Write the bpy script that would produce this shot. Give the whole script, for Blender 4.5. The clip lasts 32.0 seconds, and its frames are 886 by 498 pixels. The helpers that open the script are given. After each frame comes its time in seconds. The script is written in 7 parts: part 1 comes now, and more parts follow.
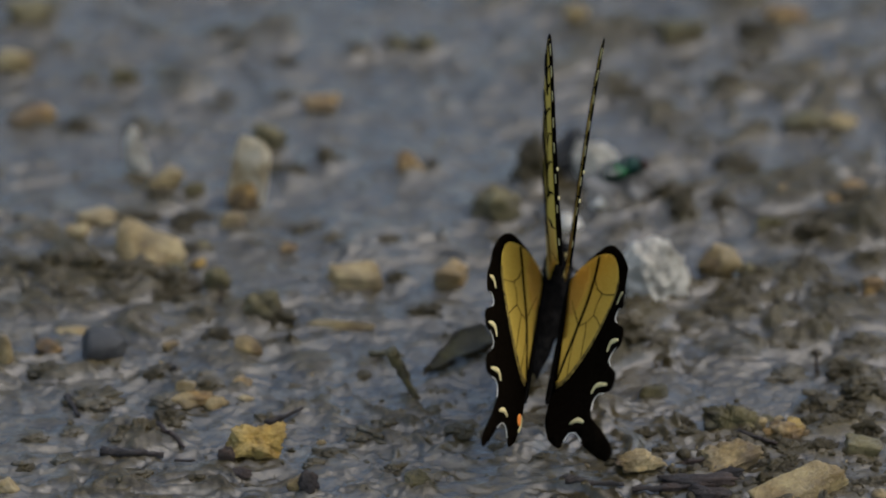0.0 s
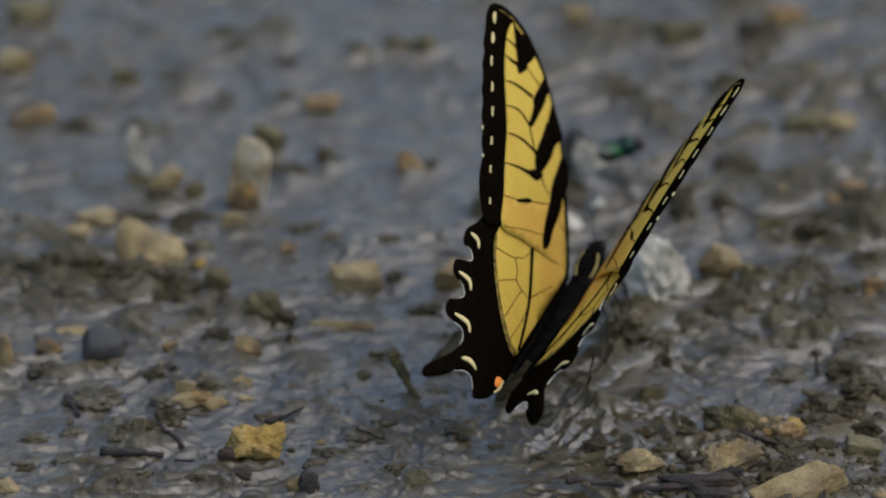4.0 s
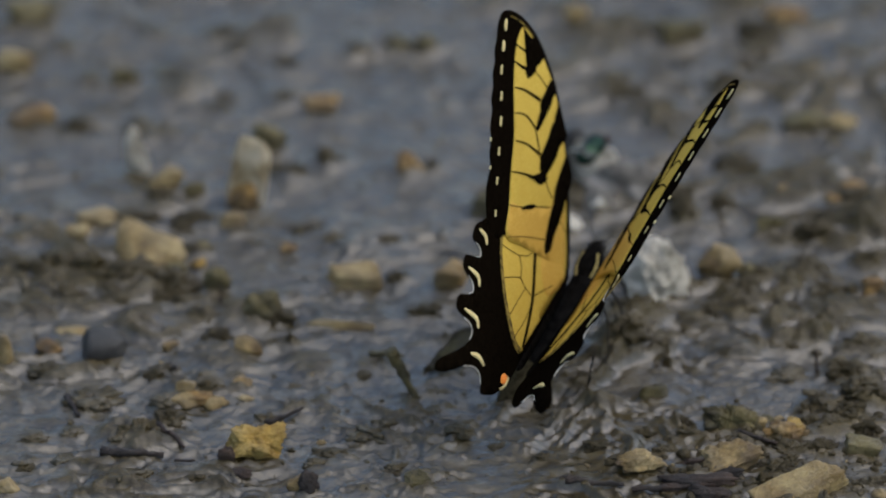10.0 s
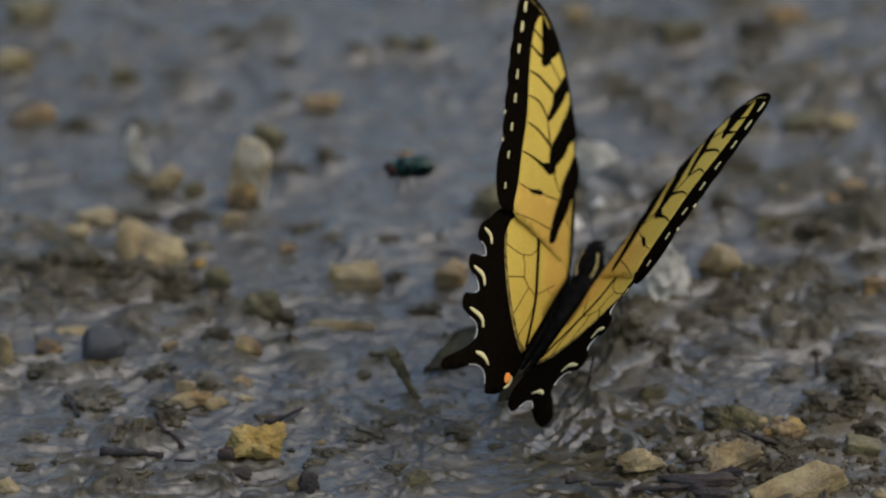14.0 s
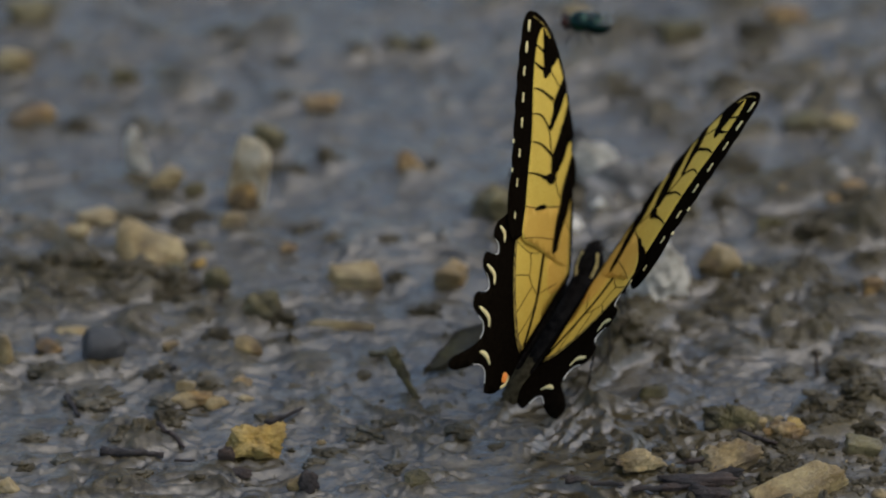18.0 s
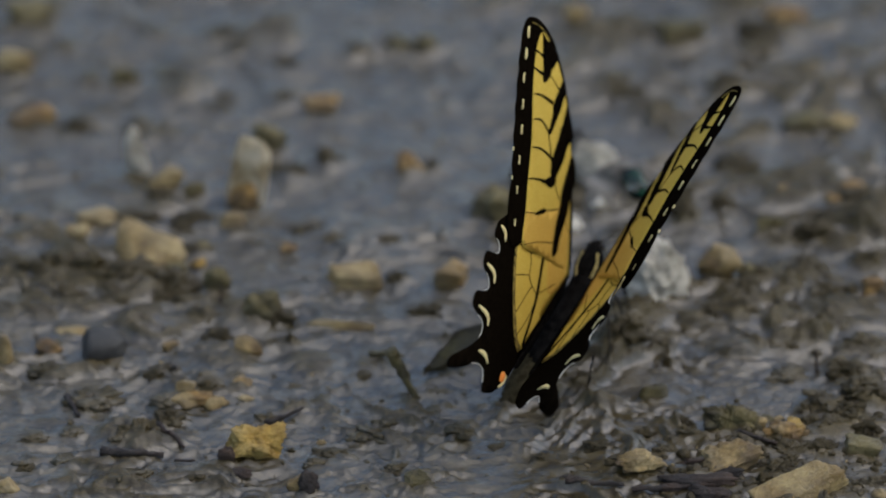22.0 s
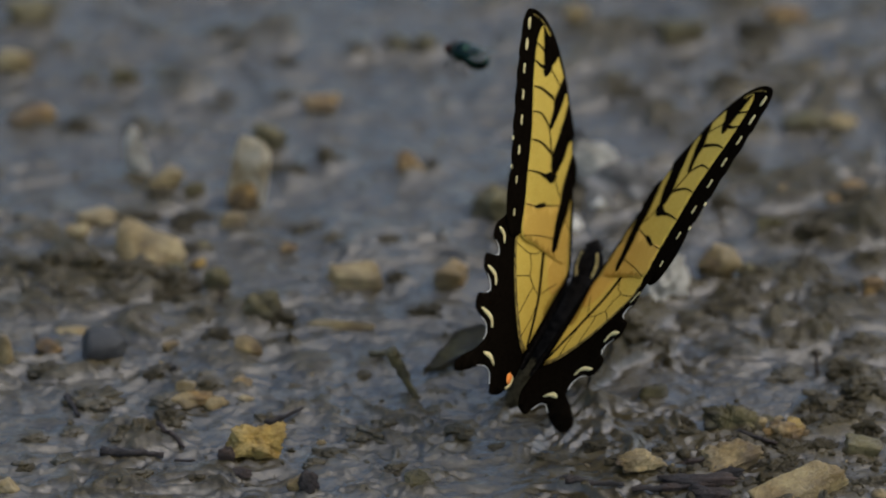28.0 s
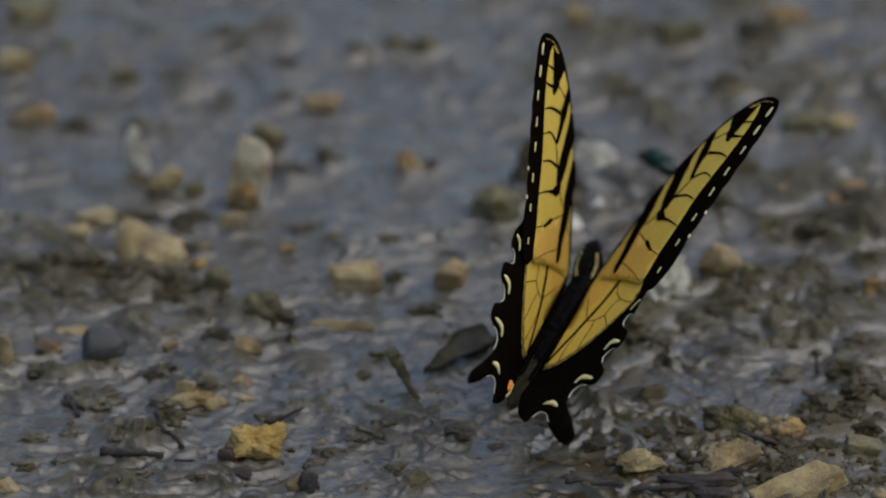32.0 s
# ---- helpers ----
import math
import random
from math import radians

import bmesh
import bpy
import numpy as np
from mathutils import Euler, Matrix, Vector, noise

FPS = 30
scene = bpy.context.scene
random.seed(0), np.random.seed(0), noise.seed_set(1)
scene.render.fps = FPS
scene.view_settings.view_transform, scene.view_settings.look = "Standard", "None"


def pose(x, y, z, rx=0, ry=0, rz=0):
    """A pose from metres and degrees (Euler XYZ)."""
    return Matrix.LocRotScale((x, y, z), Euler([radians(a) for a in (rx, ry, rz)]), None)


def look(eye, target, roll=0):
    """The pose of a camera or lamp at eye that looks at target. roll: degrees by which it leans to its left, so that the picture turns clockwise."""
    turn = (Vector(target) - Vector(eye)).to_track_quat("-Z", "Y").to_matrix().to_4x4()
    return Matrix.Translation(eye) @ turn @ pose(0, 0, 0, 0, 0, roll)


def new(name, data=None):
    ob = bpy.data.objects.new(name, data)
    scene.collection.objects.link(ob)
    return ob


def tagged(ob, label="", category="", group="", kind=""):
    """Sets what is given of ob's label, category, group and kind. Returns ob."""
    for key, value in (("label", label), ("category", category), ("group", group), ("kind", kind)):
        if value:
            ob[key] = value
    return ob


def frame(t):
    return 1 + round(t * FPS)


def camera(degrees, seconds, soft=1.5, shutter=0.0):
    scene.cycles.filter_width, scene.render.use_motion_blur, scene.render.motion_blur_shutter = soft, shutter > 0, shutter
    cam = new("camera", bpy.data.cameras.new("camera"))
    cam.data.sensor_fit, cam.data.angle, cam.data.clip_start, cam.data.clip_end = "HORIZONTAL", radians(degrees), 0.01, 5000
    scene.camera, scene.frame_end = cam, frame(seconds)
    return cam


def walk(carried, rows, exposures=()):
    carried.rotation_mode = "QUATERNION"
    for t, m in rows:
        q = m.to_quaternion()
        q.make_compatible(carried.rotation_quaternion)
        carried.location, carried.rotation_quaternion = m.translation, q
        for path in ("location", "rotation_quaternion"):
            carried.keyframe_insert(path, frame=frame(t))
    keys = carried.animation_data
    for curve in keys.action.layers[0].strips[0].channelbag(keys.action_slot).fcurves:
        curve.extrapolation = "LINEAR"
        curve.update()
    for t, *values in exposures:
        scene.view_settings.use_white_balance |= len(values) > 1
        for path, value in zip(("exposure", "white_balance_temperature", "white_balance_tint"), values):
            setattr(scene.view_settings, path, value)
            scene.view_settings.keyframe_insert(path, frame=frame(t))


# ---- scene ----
# The camera stands still: a long lens, half a metre or more above wet mud, looking down at 30 degrees.
TARGET = Vector((-0.0141, 0.0558, 0.0))
EYE = TARGET + 1.548 * Vector((0, -math.cos(radians(30)), math.sin(radians(30))))
cam = camera(5.99, 32.0, soft=2.0)
walk(cam, [(0.0, look(EYE, TARGET)), (32.0, look(EYE, TARGET))], exposures=[(0.0, 0.25), (8.0, 0.21), (25.0, 0.13), (32.0, 0.09)])
cam.data.dof.use_dof = True
cam.data.dof.focus_distance = 1.477
cam.data.dof.aperture_fstop = 10.5

# ---------------------------------------------------------------- light
world = bpy.data.worlds.new("sky")
scene.world = world
world.use_nodes = True
wn = world.node_tree
wn.nodes.clear()
sky = wn.nodes.new("ShaderNodeTexSky")
sky.sky_type, sky.sun_disc = "NISHITA", False
SUN_HEIGHT, SUN_TURN = radians(62), radians(100)
sky.sun_elevation, sky.sun_rotation = SUN_HEIGHT, SUN_TURN
sky.air_density, sky.dust_density = 1.0, 2.0
back = wn.nodes.new("ShaderNodeBackground")
back.inputs["Strength"].default_value = 0.19
out = wn.nodes.new("ShaderNodeOutputWorld")
wn.links.new(sky.outputs[0], back.inputs["Color"])
wn.links.new(back.outputs[0], out.inputs["Surface"])
sun = new("sun", bpy.data.lights.new("sun", "SUN"))
sun.data.energy, sun.data.angle, sun.data.color = 1.32, radians(96), (1.0, 0.955, 0.885)
sun_way = Vector((math.sin(SUN_TURN) * math.cos(SUN_HEIGHT), math.cos(SUN_TURN) * math.cos(SUN_HEIGHT), math.sin(SUN_HEIGHT)))
sun.matrix_basis = look(sun_way * 3, (0, 0, 0))

# ---------------------------------------------------------------- materials
MM = 0.001


def material(name):
    m = bpy.data.materials.new(name)
    m.use_nodes = True
    n = m.node_tree
    return m, n, n.nodes["Principled BSDF"]


def coords(n):
    return n.nodes.new("ShaderNodeTexCoord").outputs["Object"]


def noise_tex(n, where, scale, detail=5, rough=0.6):
    t = n.nodes.new("ShaderNodeTexNoise")
    t.inputs["Scale"].default_value, t.inputs["Detail"].default_value, t.inputs["Roughness"].default_value = scale, detail, rough
    n.links.new(where, t.inputs["Vector"])
    return t.outputs["Fac"]


def ramp(n, fac, stops):
    r = n.nodes.new("ShaderNodeValToRGB")
    while len(r.color_ramp.elements) < len(stops):
        r.color_ramp.elements.new(0.5)
    for el, (at, c) in zip(r.color_ramp.elements, stops):
        el.position, el.color = at, (*c, 1) if len(c) == 3 else (c[0], c[0], c[0], 1)
    n.links.new(fac, r.inputs["Fac"])
    return r.outputs["Color"]


def mix(n, fac, a, b, kind="MIX"):
    m = n.nodes.new("ShaderNodeMix")
    m.data_type, m.blend_type = "RGBA", kind
    for socket, value in ((m.inputs["Factor"], fac), (m.inputs[6], a), (m.inputs[7], b)):
        if isinstance(value, (int, float)):
            socket.default_value = value
        elif isinstance(value, tuple):
            socket.default_value = (*value, 1)
        else:
            n.links.new(value, socket)
    return m.outputs[2]


def bump(n, bsdf, height, strength, distance, coat=False):
    b = n.nodes.new("ShaderNodeBump")
    b.inputs["Strength"].default_value, b.inputs["Distance"].default_value = strength, distance
    n.links.new(height, b.inputs["Height"])
    n.links.new(b.outputs["Normal"], bsdf.inputs["Normal"])
    if coat:
        n.links.new(b.outputs["Normal"], bsdf.inputs["Coat Normal"])


def stretched(n, where, x, y):
    m = n.nodes.new("ShaderNodeMapping")
    m.inputs["Scale"].default_value = (x, y, 1.0)
    n.links.new(where, m.inputs["Vector"])
    return m.outputs["Vector"]


def wet_coat(n, bsdf, height, weight, rough, strength, distance, ior=1.55):
    """A film of water over a surface: a clear coat that follows the finer relief."""
    bump(n, bsdf, height, strength, distance, True)
    for socket, value in ((bsdf.inputs["Coat Weight"], weight), (bsdf.inputs["Coat Roughness"], rough)):
        if isinstance(value, (int, float)):
            socket.default_value = value
        else:
            n.links.new(value, socket)
    bsdf.inputs["Coat IOR"].default_value = ior


def mud_material():
    """Olive-brown silt under a film of water that mirrors the sky; duller on the lumps."""
    m, n, b = material("wet_mud")
    c = coords(n)
    long = stretched(n, c, 0.7, 1.3)
    wet = n.nodes.new("ShaderNodeAttribute")
    wet.attribute_name = "wet"
    broad, mid, small, fine = noise_tex(n, c, 24, 4), noise_tex(n, long, 130, 5, 0.6), noise_tex(n, long, 420, 5, 0.65), noise_tex(n, long, 1900, 4, 0.7)
    film = ramp(n, mix(n, 0.3, wet.outputs["Color"], mid), [(0.22, (0.0,)), (0.50, (1.0,))])
    brown = ramp(n, broad, [(0.36, (0.033, 0.0245, 0.006)), (0.50, (0.051, 0.039, 0.013)), (0.64, (0.070, 0.054, 0.022))])
    silt = ramp(n, mid, [(0.36, (0.033, 0.025, 0.008)), (0.50, (0.052, 0.041, 0.018)), (0.64, (0.078, 0.063, 0.034))])
    col = mix(n, film, brown, silt)
    col = mix(n, 0.7, col, ramp(n, small, [(0.36, (0.36, 0.32, 0.24)), (0.54, (1.12, 1.12, 1.08))]), "MULTIPLY")
    col = mix(n, 0.6, col, ramp(n, fine, [(0.36, (0.5, 0.47, 0.4)), (0.6, (1.2, 1.18, 1.14))]), "MULTIPLY")
    n.links.new(col, b.inputs["Base Color"])
    b.inputs["Roughness"].default_value = 0.55
    b.inputs["Specular IOR Level"].default_value = 0.15
    weight = mix(n, film, (0.28, 0.28, 0.28), (1.0, 1.0, 1.0))
    rough = mix(n, film, (0.28, 0.28, 0.28), (0.13, 0.13, 0.13))
    relief = mix(n, 0.3, mix(n, 0.35, mid, small), fine)
    wet_coat(n, b, mix(n, ramp(n, film, [(0.5, (0.0,)), (1.0, (0.42,))]), relief, (0.5, 0.5, 0.5)), weight, rough, 0.55, 0.0013, 1.7)
    return m


def clod_material(name, dark, main, light, weight):
    """A lump of the same silt, broken and crumbly, damp all over."""
    m, n, b = material(name)
    info = n.nodes.new("ShaderNodeObjectInfo")
    shift = n.nodes.new("ShaderNodeVectorMath")
    shift.operation = "ADD"
    n.links.new(coords(n), shift.inputs[0])
    n.links.new(info.outputs["Random"], shift.inputs[1])
    c = shift.outputs[0]
    mid, small, fine = noise_tex(n, c, 160, 5, 0.6), noise_tex(n, c, 480, 5, 0.65), noise_tex(n, c, 1500, 4, 0.7)
    col = ramp(n, mid, [(0.36, dark), (0.50, main), (0.64, light)])
    col = mix(n, 0.7, col, ramp(n, small, [(0.34, (0.45, 0.42, 0.34)), (0.56, (1.1, 1.1, 1.06))]), "MULTIPLY")
    n.links.new(col, b.inputs["Base Color"])
    b.inputs["Roughness"].default_value = 0.6
    b.inputs["Specular IOR Level"].default_value = 0.15
    film = ramp(n, mid, [(0.42, (0.3 * weight,)), (0.58, (weight,))])
    wet_coat(n, b, mix(n, 0.4, small, fine), film, 0.24, 0.8, 0.0012)
    return m


def stone_material(name, dark, main, light, mud=0.5, rough=0.55, gloss=0.0):
    m, n, b = material(name)
    c = coords(n)
    info = n.nodes.new("ShaderNodeObjectInfo")
    shift = n.nodes.new("ShaderNodeVectorMath")
    shift.operation = "ADD"
    n.links.new(c, shift.inputs[0])
    n.links.new(info.outputs["Random"], shift.inputs[1])
    c = shift.outputs[0]
    broad, mid, fine = noise_tex(n, c, 110, 4), noise_tex(n, c, 420, 6, 0.65), noise_tex(n, c, 1700, 4, 0.7)
    col = ramp(n, broad, [(0.36, dark), (0.49, main), (0.62, light)])
    col = mix(n, 0.6, col, ramp(n, mid, [(0.3, (0.5, 0.47, 0.42)), (0.6, (1.1, 1.1, 1.1))]), "MULTIPLY")
    col = mix(n, 0.4, col, ramp(n, fine, [(0.35, (0.6, 0.56, 0.5)), (0.6, (1.1, 1.1, 1.1))]), "MULTIPLY")
    smear = ramp(n, noise_tex(n, c, 190, 7, 0.7), [(0.5 - 0.12 * mud, (0.0,)), (0.68 - 0.12 * mud, (min(1.0, 1.2 * mud),))])
    col = mix(n, smear, col, (0.105, 0.09, 0.07))
    n.links.new(col, b.inputs["Base Color"])
    b.inputs["Roughness"].default_value = rough
    b.inputs["Coat Weight"].default_value, b.inputs["Coat Roughness"].default_value = gloss, 0.25
    bump(n, b, mix(n, 0.45, mid, fine), 1.0, 0.0012, True)
    return m


def scale_material(name, a, c, rough=0.6, size=2500, sheen=0.0, gloss=0.05):
    """Fine dust of scales over a wing or hairs over a body: two tones in grains."""
    m, n, b = material(name)
    where = coords(n)
    grain, cloud = noise_tex(n, where, size, 3, 0.7), noise_tex(n, where, 90, 3)
    col = mix(n, ramp(n, grain, [(0.35, (0.0,)), (0.65, (1.0,))]), a, c)
    col = mix(n, 0.35, col, ramp(n, cloud, [(0.35, (0.8, 0.76, 0.7)), (0.65, (1.08, 1.08, 1.08))]), "MULTIPLY")
    n.links.new(col, b.inputs["Base Color"])
    b.inputs["Roughness"].default_value = rough
    b.inputs["Specular IOR Level"].default_value = gloss
    b.inputs["Sheen Weight"].default_value = sheen
    bump(n, b, grain, 0.25, 0.0001)
    return m


MUD = mud_material()
TAN = stone_material("tan_stone", (0.12, 0.072, 0.018), (0.26, 0.183, 0.066), (0.39, 0.30, 0.14), 0.36)
GOLD = stone_material("golden_stone", (0.12, 0.06, 0.006), (0.36, 0.225, 0.038), (0.50, 0.345, 0.09), 0.3)
CREAM = stone_material("cream_stone", (0.19, 0.125, 0.036), (0.32, 0.24, 0.092), (0.43, 0.35, 0.165), 0.25, 0.45, 0.3)
WHITE = stone_material("pale_stone", (0.24, 0.22, 0.165), (0.47, 0.44, 0.355), (0.64, 0.60, 0.50), 0.12)
GREY = stone_material("grey_limestone", (0.10, 0.095, 0.08), (0.22, 0.21, 0.185), (0.36, 0.35, 0.32), 0.4)
IVORY = stone_material("ivory_stone", (0.26, 0.175, 0.06), (0.53, 0.44, 0.28), (0.69, 0.62, 0.46), 0.3)
ORANGE = stone_material("rusty_stone", (0.10, 0.052, 0.010), (0.26, 0.155, 0.040), (0.38, 0.26, 0.10), 0.5)
SLATE = stone_material("slate_pebble", (0.006, 0.006, 0.006), (0.016, 0.016, 0.015), (0.055, 0.054, 0.05), 0.1, 0.75, 0.0)
OLIVE = stone_material("olive_stone", (0.042, 0.034, 0.008), (0.092, 0.074, 0.020), (0.17, 0.138, 0.05), 0.25)
CLOD = clod_material("mud_clod", (0.024, 0.0175, 0.0045), (0.041, 0.031, 0.0105), (0.064, 0.049, 0.021), 0.42)
MUD_LUMP = clod_material("grey_mud_lump", (0.038, 0.028, 0.009), (0.060, 0.046, 0.019), (0.088, 0.070, 0.036), 0.7)
BARK = stone_material("wet_bark", (0.008, 0.005, 0.003), (0.022, 0.013, 0.008), (0.05, 0.028, 0.015), 0.15, 0.7, 0.05)
LEAF = stone_material("rotten_leaf", (0.04, 0.032, 0.007), (0.08, 0.064, 0.014), (0.14, 0.115, 0.03), 0.1, 0.5, 0.3)
BLACK_SCALES = scale_material("black_wing_scales", (0.0022, 0.0015, 0.0008), (0.0055, 0.004, 0.0024), 0.9, 1400, 0.0, 0.0)
YELLOW_SCALES = scale_material("yellow_wing_scales", (0.475, 0.322, 0.046), (0.56, 0.40, 0.078), 0.65)
AMBER_SCALES = scale_material("amber_wing_scales", (0.48, 0.285, 0.045), (0.56, 0.355, 0.075), 0.65)
PALE_SCALES = scale_material("pale_yellow_scales", (0.60, 0.49, 0.21), (0.68, 0.58, 0.29), 0.65)
DUSTED_SCALES = scale_material("dusted_wing_scales", (0.012, 0.010, 0.006), (0.30, 0.21, 0.05), 0.7, 900)
ORANGE_SCALES = scale_material("orange_scales", (0.70, 0.20, 0.03), (0.80, 0.30, 0.07), 0.65)
WHITE_SCALES = scale_material("white_fringe_scales", (0.40, 0.37, 0.30), (0.52, 0.49, 0.41), 0.65)
BODY_HAIR = scale_material("black_body_hair", (0.002, 0.002, 0.002), (0.010, 0.009, 0.008), 0.9, 900, 0.0, 0.0)
GREY_HAIR = scale_material("grey_brown_hair", (0.016, 0.013, 0.007), (0.050, 0.041, 0.023), 0.8, 900, 0.0, 0.0)
YELLOW_HAIR = scale_material("yellow_body_hair", (0.22, 0.17, 0.06), (0.40, 0.32, 0.13), 0.7, 1500)
CHITIN = scale_material("black_chitin", (0.012, 0.011, 0.010), (0.03, 0.027, 0.022), 0.35)


def fly_green():
    m, n, b = material("metallic_green_chitin")
    col = ramp(n, noise_tex(n, coords(n), 500, 3), [(0.3, (0.002, 0.007, 0.007)), (0.54, (0.004, 0.026, 0.018)), (0.74, (0.03, 0.15, 0.035))])
    n.links.new(col, b.inputs["Base Color"])
    b.inputs["Metallic"].default_value, b.inputs["Roughness"].default_value = 0.8, 0.22
    return m


def fly_glass():
    m, n, b = material("clear_insect_wing")
    b.inputs["Base Color"].default_value = (0.10, 0.10, 0.08, 1)
    b.inputs["Roughness"].default_value, b.inputs["Alpha"].default_value = 0.25, 0.5
    return m


GREEN, GAUZE = fly_green(), fly_glass()
EYE = scale_material("brown_compound_eye", (0.02, 0.008, 0.006), (0.04, 0.015, 0.01), 0.25)


# ---------------------------------------------------------------- building helpers
def part(name, bm, mat, parent=None, label="", smooth=True):
    me = bpy.data.meshes.new(name)
    bm.to_mesh(me)
    bm.free()
    me.materials.append(mat)
    me.polygons.foreach_set("use_smooth", [smooth] * len(me.polygons))
    ob = new(name, me)
    ob.parent = parent
    if label:
        ob["label"] = label
    return ob


def tube(points, radii, ring=10):
    """A body of round sections along a line; places and radii in mm."""
    bm = bmesh.new()
    rings, line = [], [Vector(p) for p in points]
    for i, p in enumerate(line):
        way = (line[min(i + 1, len(line) - 1)] - line[max(i - 1, 0)]).normalized()
        side = way.cross(Vector((0, 0, 1)) if abs(way.z) < 0.95 else Vector((1, 0, 0))).normalized()
        up = side.cross(way)
        rings.append([bm.verts.new((p + (side * math.cos(a) + up * math.sin(a)) * radii[i]) * MM) for a in [k * math.tau / ring for k in range(ring)]])
    for a, b in zip(rings, rings[1:]):
        for k in range(ring):
            bm.faces.new((a[k], a[(k + 1) % ring], b[(k + 1) % ring], b[k]))
    bm.faces.new(rings[0][::-1])
    bm.faces.new(rings[-1])
    bmesh.ops.recalc_face_normals(bm, faces=bm.faces)
    return bm


def lattice(seed):
    return np.random.RandomState(seed).rand(256, 256)


def value_noise(x, y, seed):
    """Smooth noise from -1 to 1 on a plane, for whole arrays."""
    table = lattice(seed)
    ix, iy = np.floor(x).astype(int), np.floor(y).astype(int)
    fx, fy = x - ix, y - iy
    fx, fy = fx * fx * fx * (fx * (fx * 6 - 15) + 10), fy * fy * fy * (fy * (fy * 6 - 15) + 10)
    a, b = table[ix % 256, iy % 256], table[(ix + 1) % 256, iy % 256]
    c, d = table[ix % 256, (iy + 1) % 256], table[(ix + 1) % 256, (iy + 1) % 256]
    return 2 * (a + (b - a) * fx + (c - a) * fy + (a - b - c + d) * fx * fy) - 1


def layered(x, y, seed, octaves):
    total, amp = 0 * x, 1.0
    for i in range(octaves):
        c, s = math.cos(0.7 * i + 0.4), math.sin(0.7 * i + 0.4)
        total = total + amp * value_noise((c * x - s * y) * 2 ** i, (s * x + c * y) * 2 ** i, seed + i)
        amp *= 0.5
    return total


def standing(x, y):
    """Where water stands longest on the mud, from 0 to 1."""
    far = np.exp(-((x + 26) / 40) ** 2 - ((y - 90) / 55) ** 2)
    near = 0.3 * np.exp(-((x + 68) / 28) ** 2 - ((y - 2) / 26) ** 2)
    fore = 0.8 * np.exp(-((x - 6) / 32) ** 2 - ((y + 18) / 13) ** 2) + 0.5 * np.exp(-((x - 38) / 15) ** 2 - ((y - 13) / 11) ** 2)
    return np.clip(far + near + fore, 0, 1)


def mud_height(x, y):
    """Height of the mud, in mm, at places in mm: soft swells, churned lumps, and flat wet hollows between them."""
    x, y = np.asarray(x, float), np.asarray(y, float)
    wx, wy = x + 5 * layered(x / 18, y / 18, 60, 2), y + 5 * layered(x / 18, y / 18, 70, 2)
    churn = 0.95 + 0.5 * np.clip(layered(x / 45, y / 45, 30, 2) + (x - 38) / 90, -0.8, 1.1)
    churn = churn * (1 - 0.58 / (1 + np.exp(-(y - 62) / 10)))
    churn = churn * (1 - 0.4 * standing(x, y))
    h = 1.0 * layered(x / 36, y / 40, 10, 2) - 0.25
    h = h + 1.12 * churn * (2.3 * layered(wx / 14, wy / 9, 20, 4) + 1.6 * (0.8 - 2 * np.abs(layered(wx / 9, wy / 5.5, 40, 3))))
    floor = 0.35 * layered(x / 14, y / 8, 80, 2)
    lump = 1 / (1 + np.exp(-2.0 * (h - floor)))
    h = floor + np.logaddexp(0, 2.6 * (h - floor)) / 2.6 - 0.7
    vx, vy = x + 1.1 * layered(x / 3, y / 3, 110, 2), y + 1.1 * layered(x / 3, y / 3, 120, 2)
    fore = 0.20 + 0.16 / (1 + np.exp((y - 22) / 9))
    h = h + (0.50 + 0.58 * lump) * (1 - 0.3 * standing(x, y)) * (0.95 * layered(wx / 6.5, wy / 3.6, 50, 2) + 0.4 * (0.5 - np.abs(layered(vx / 4.0, vy / 2.0, 55, 3))) + 0.3 * layered(wx / 7.0, vy / 1.6, 57, 2) + fore * layered(vx / 1.7, vy / 0.9, 90, 3))
    near = np.exp(-((x - 20) ** 2 + (y - 60) ** 2) / 260.0 ** 2)
    return h * near


def spread(lo, hi, step, far, growth):
    """Even steps over the near stretch, then ever longer ones out to the horizon."""
    mid = list(np.arange(lo, hi + step / 2, step))
    left, right, s = [], [], step
    while (right[-1] if right else hi) < far:
        s *= growth
        right.append((right[-1] if right else mid[-1]) + s)
        left.append((left[-1] if left else mid[0]) - s)
    return np.array(left[::-1] + mid + right)


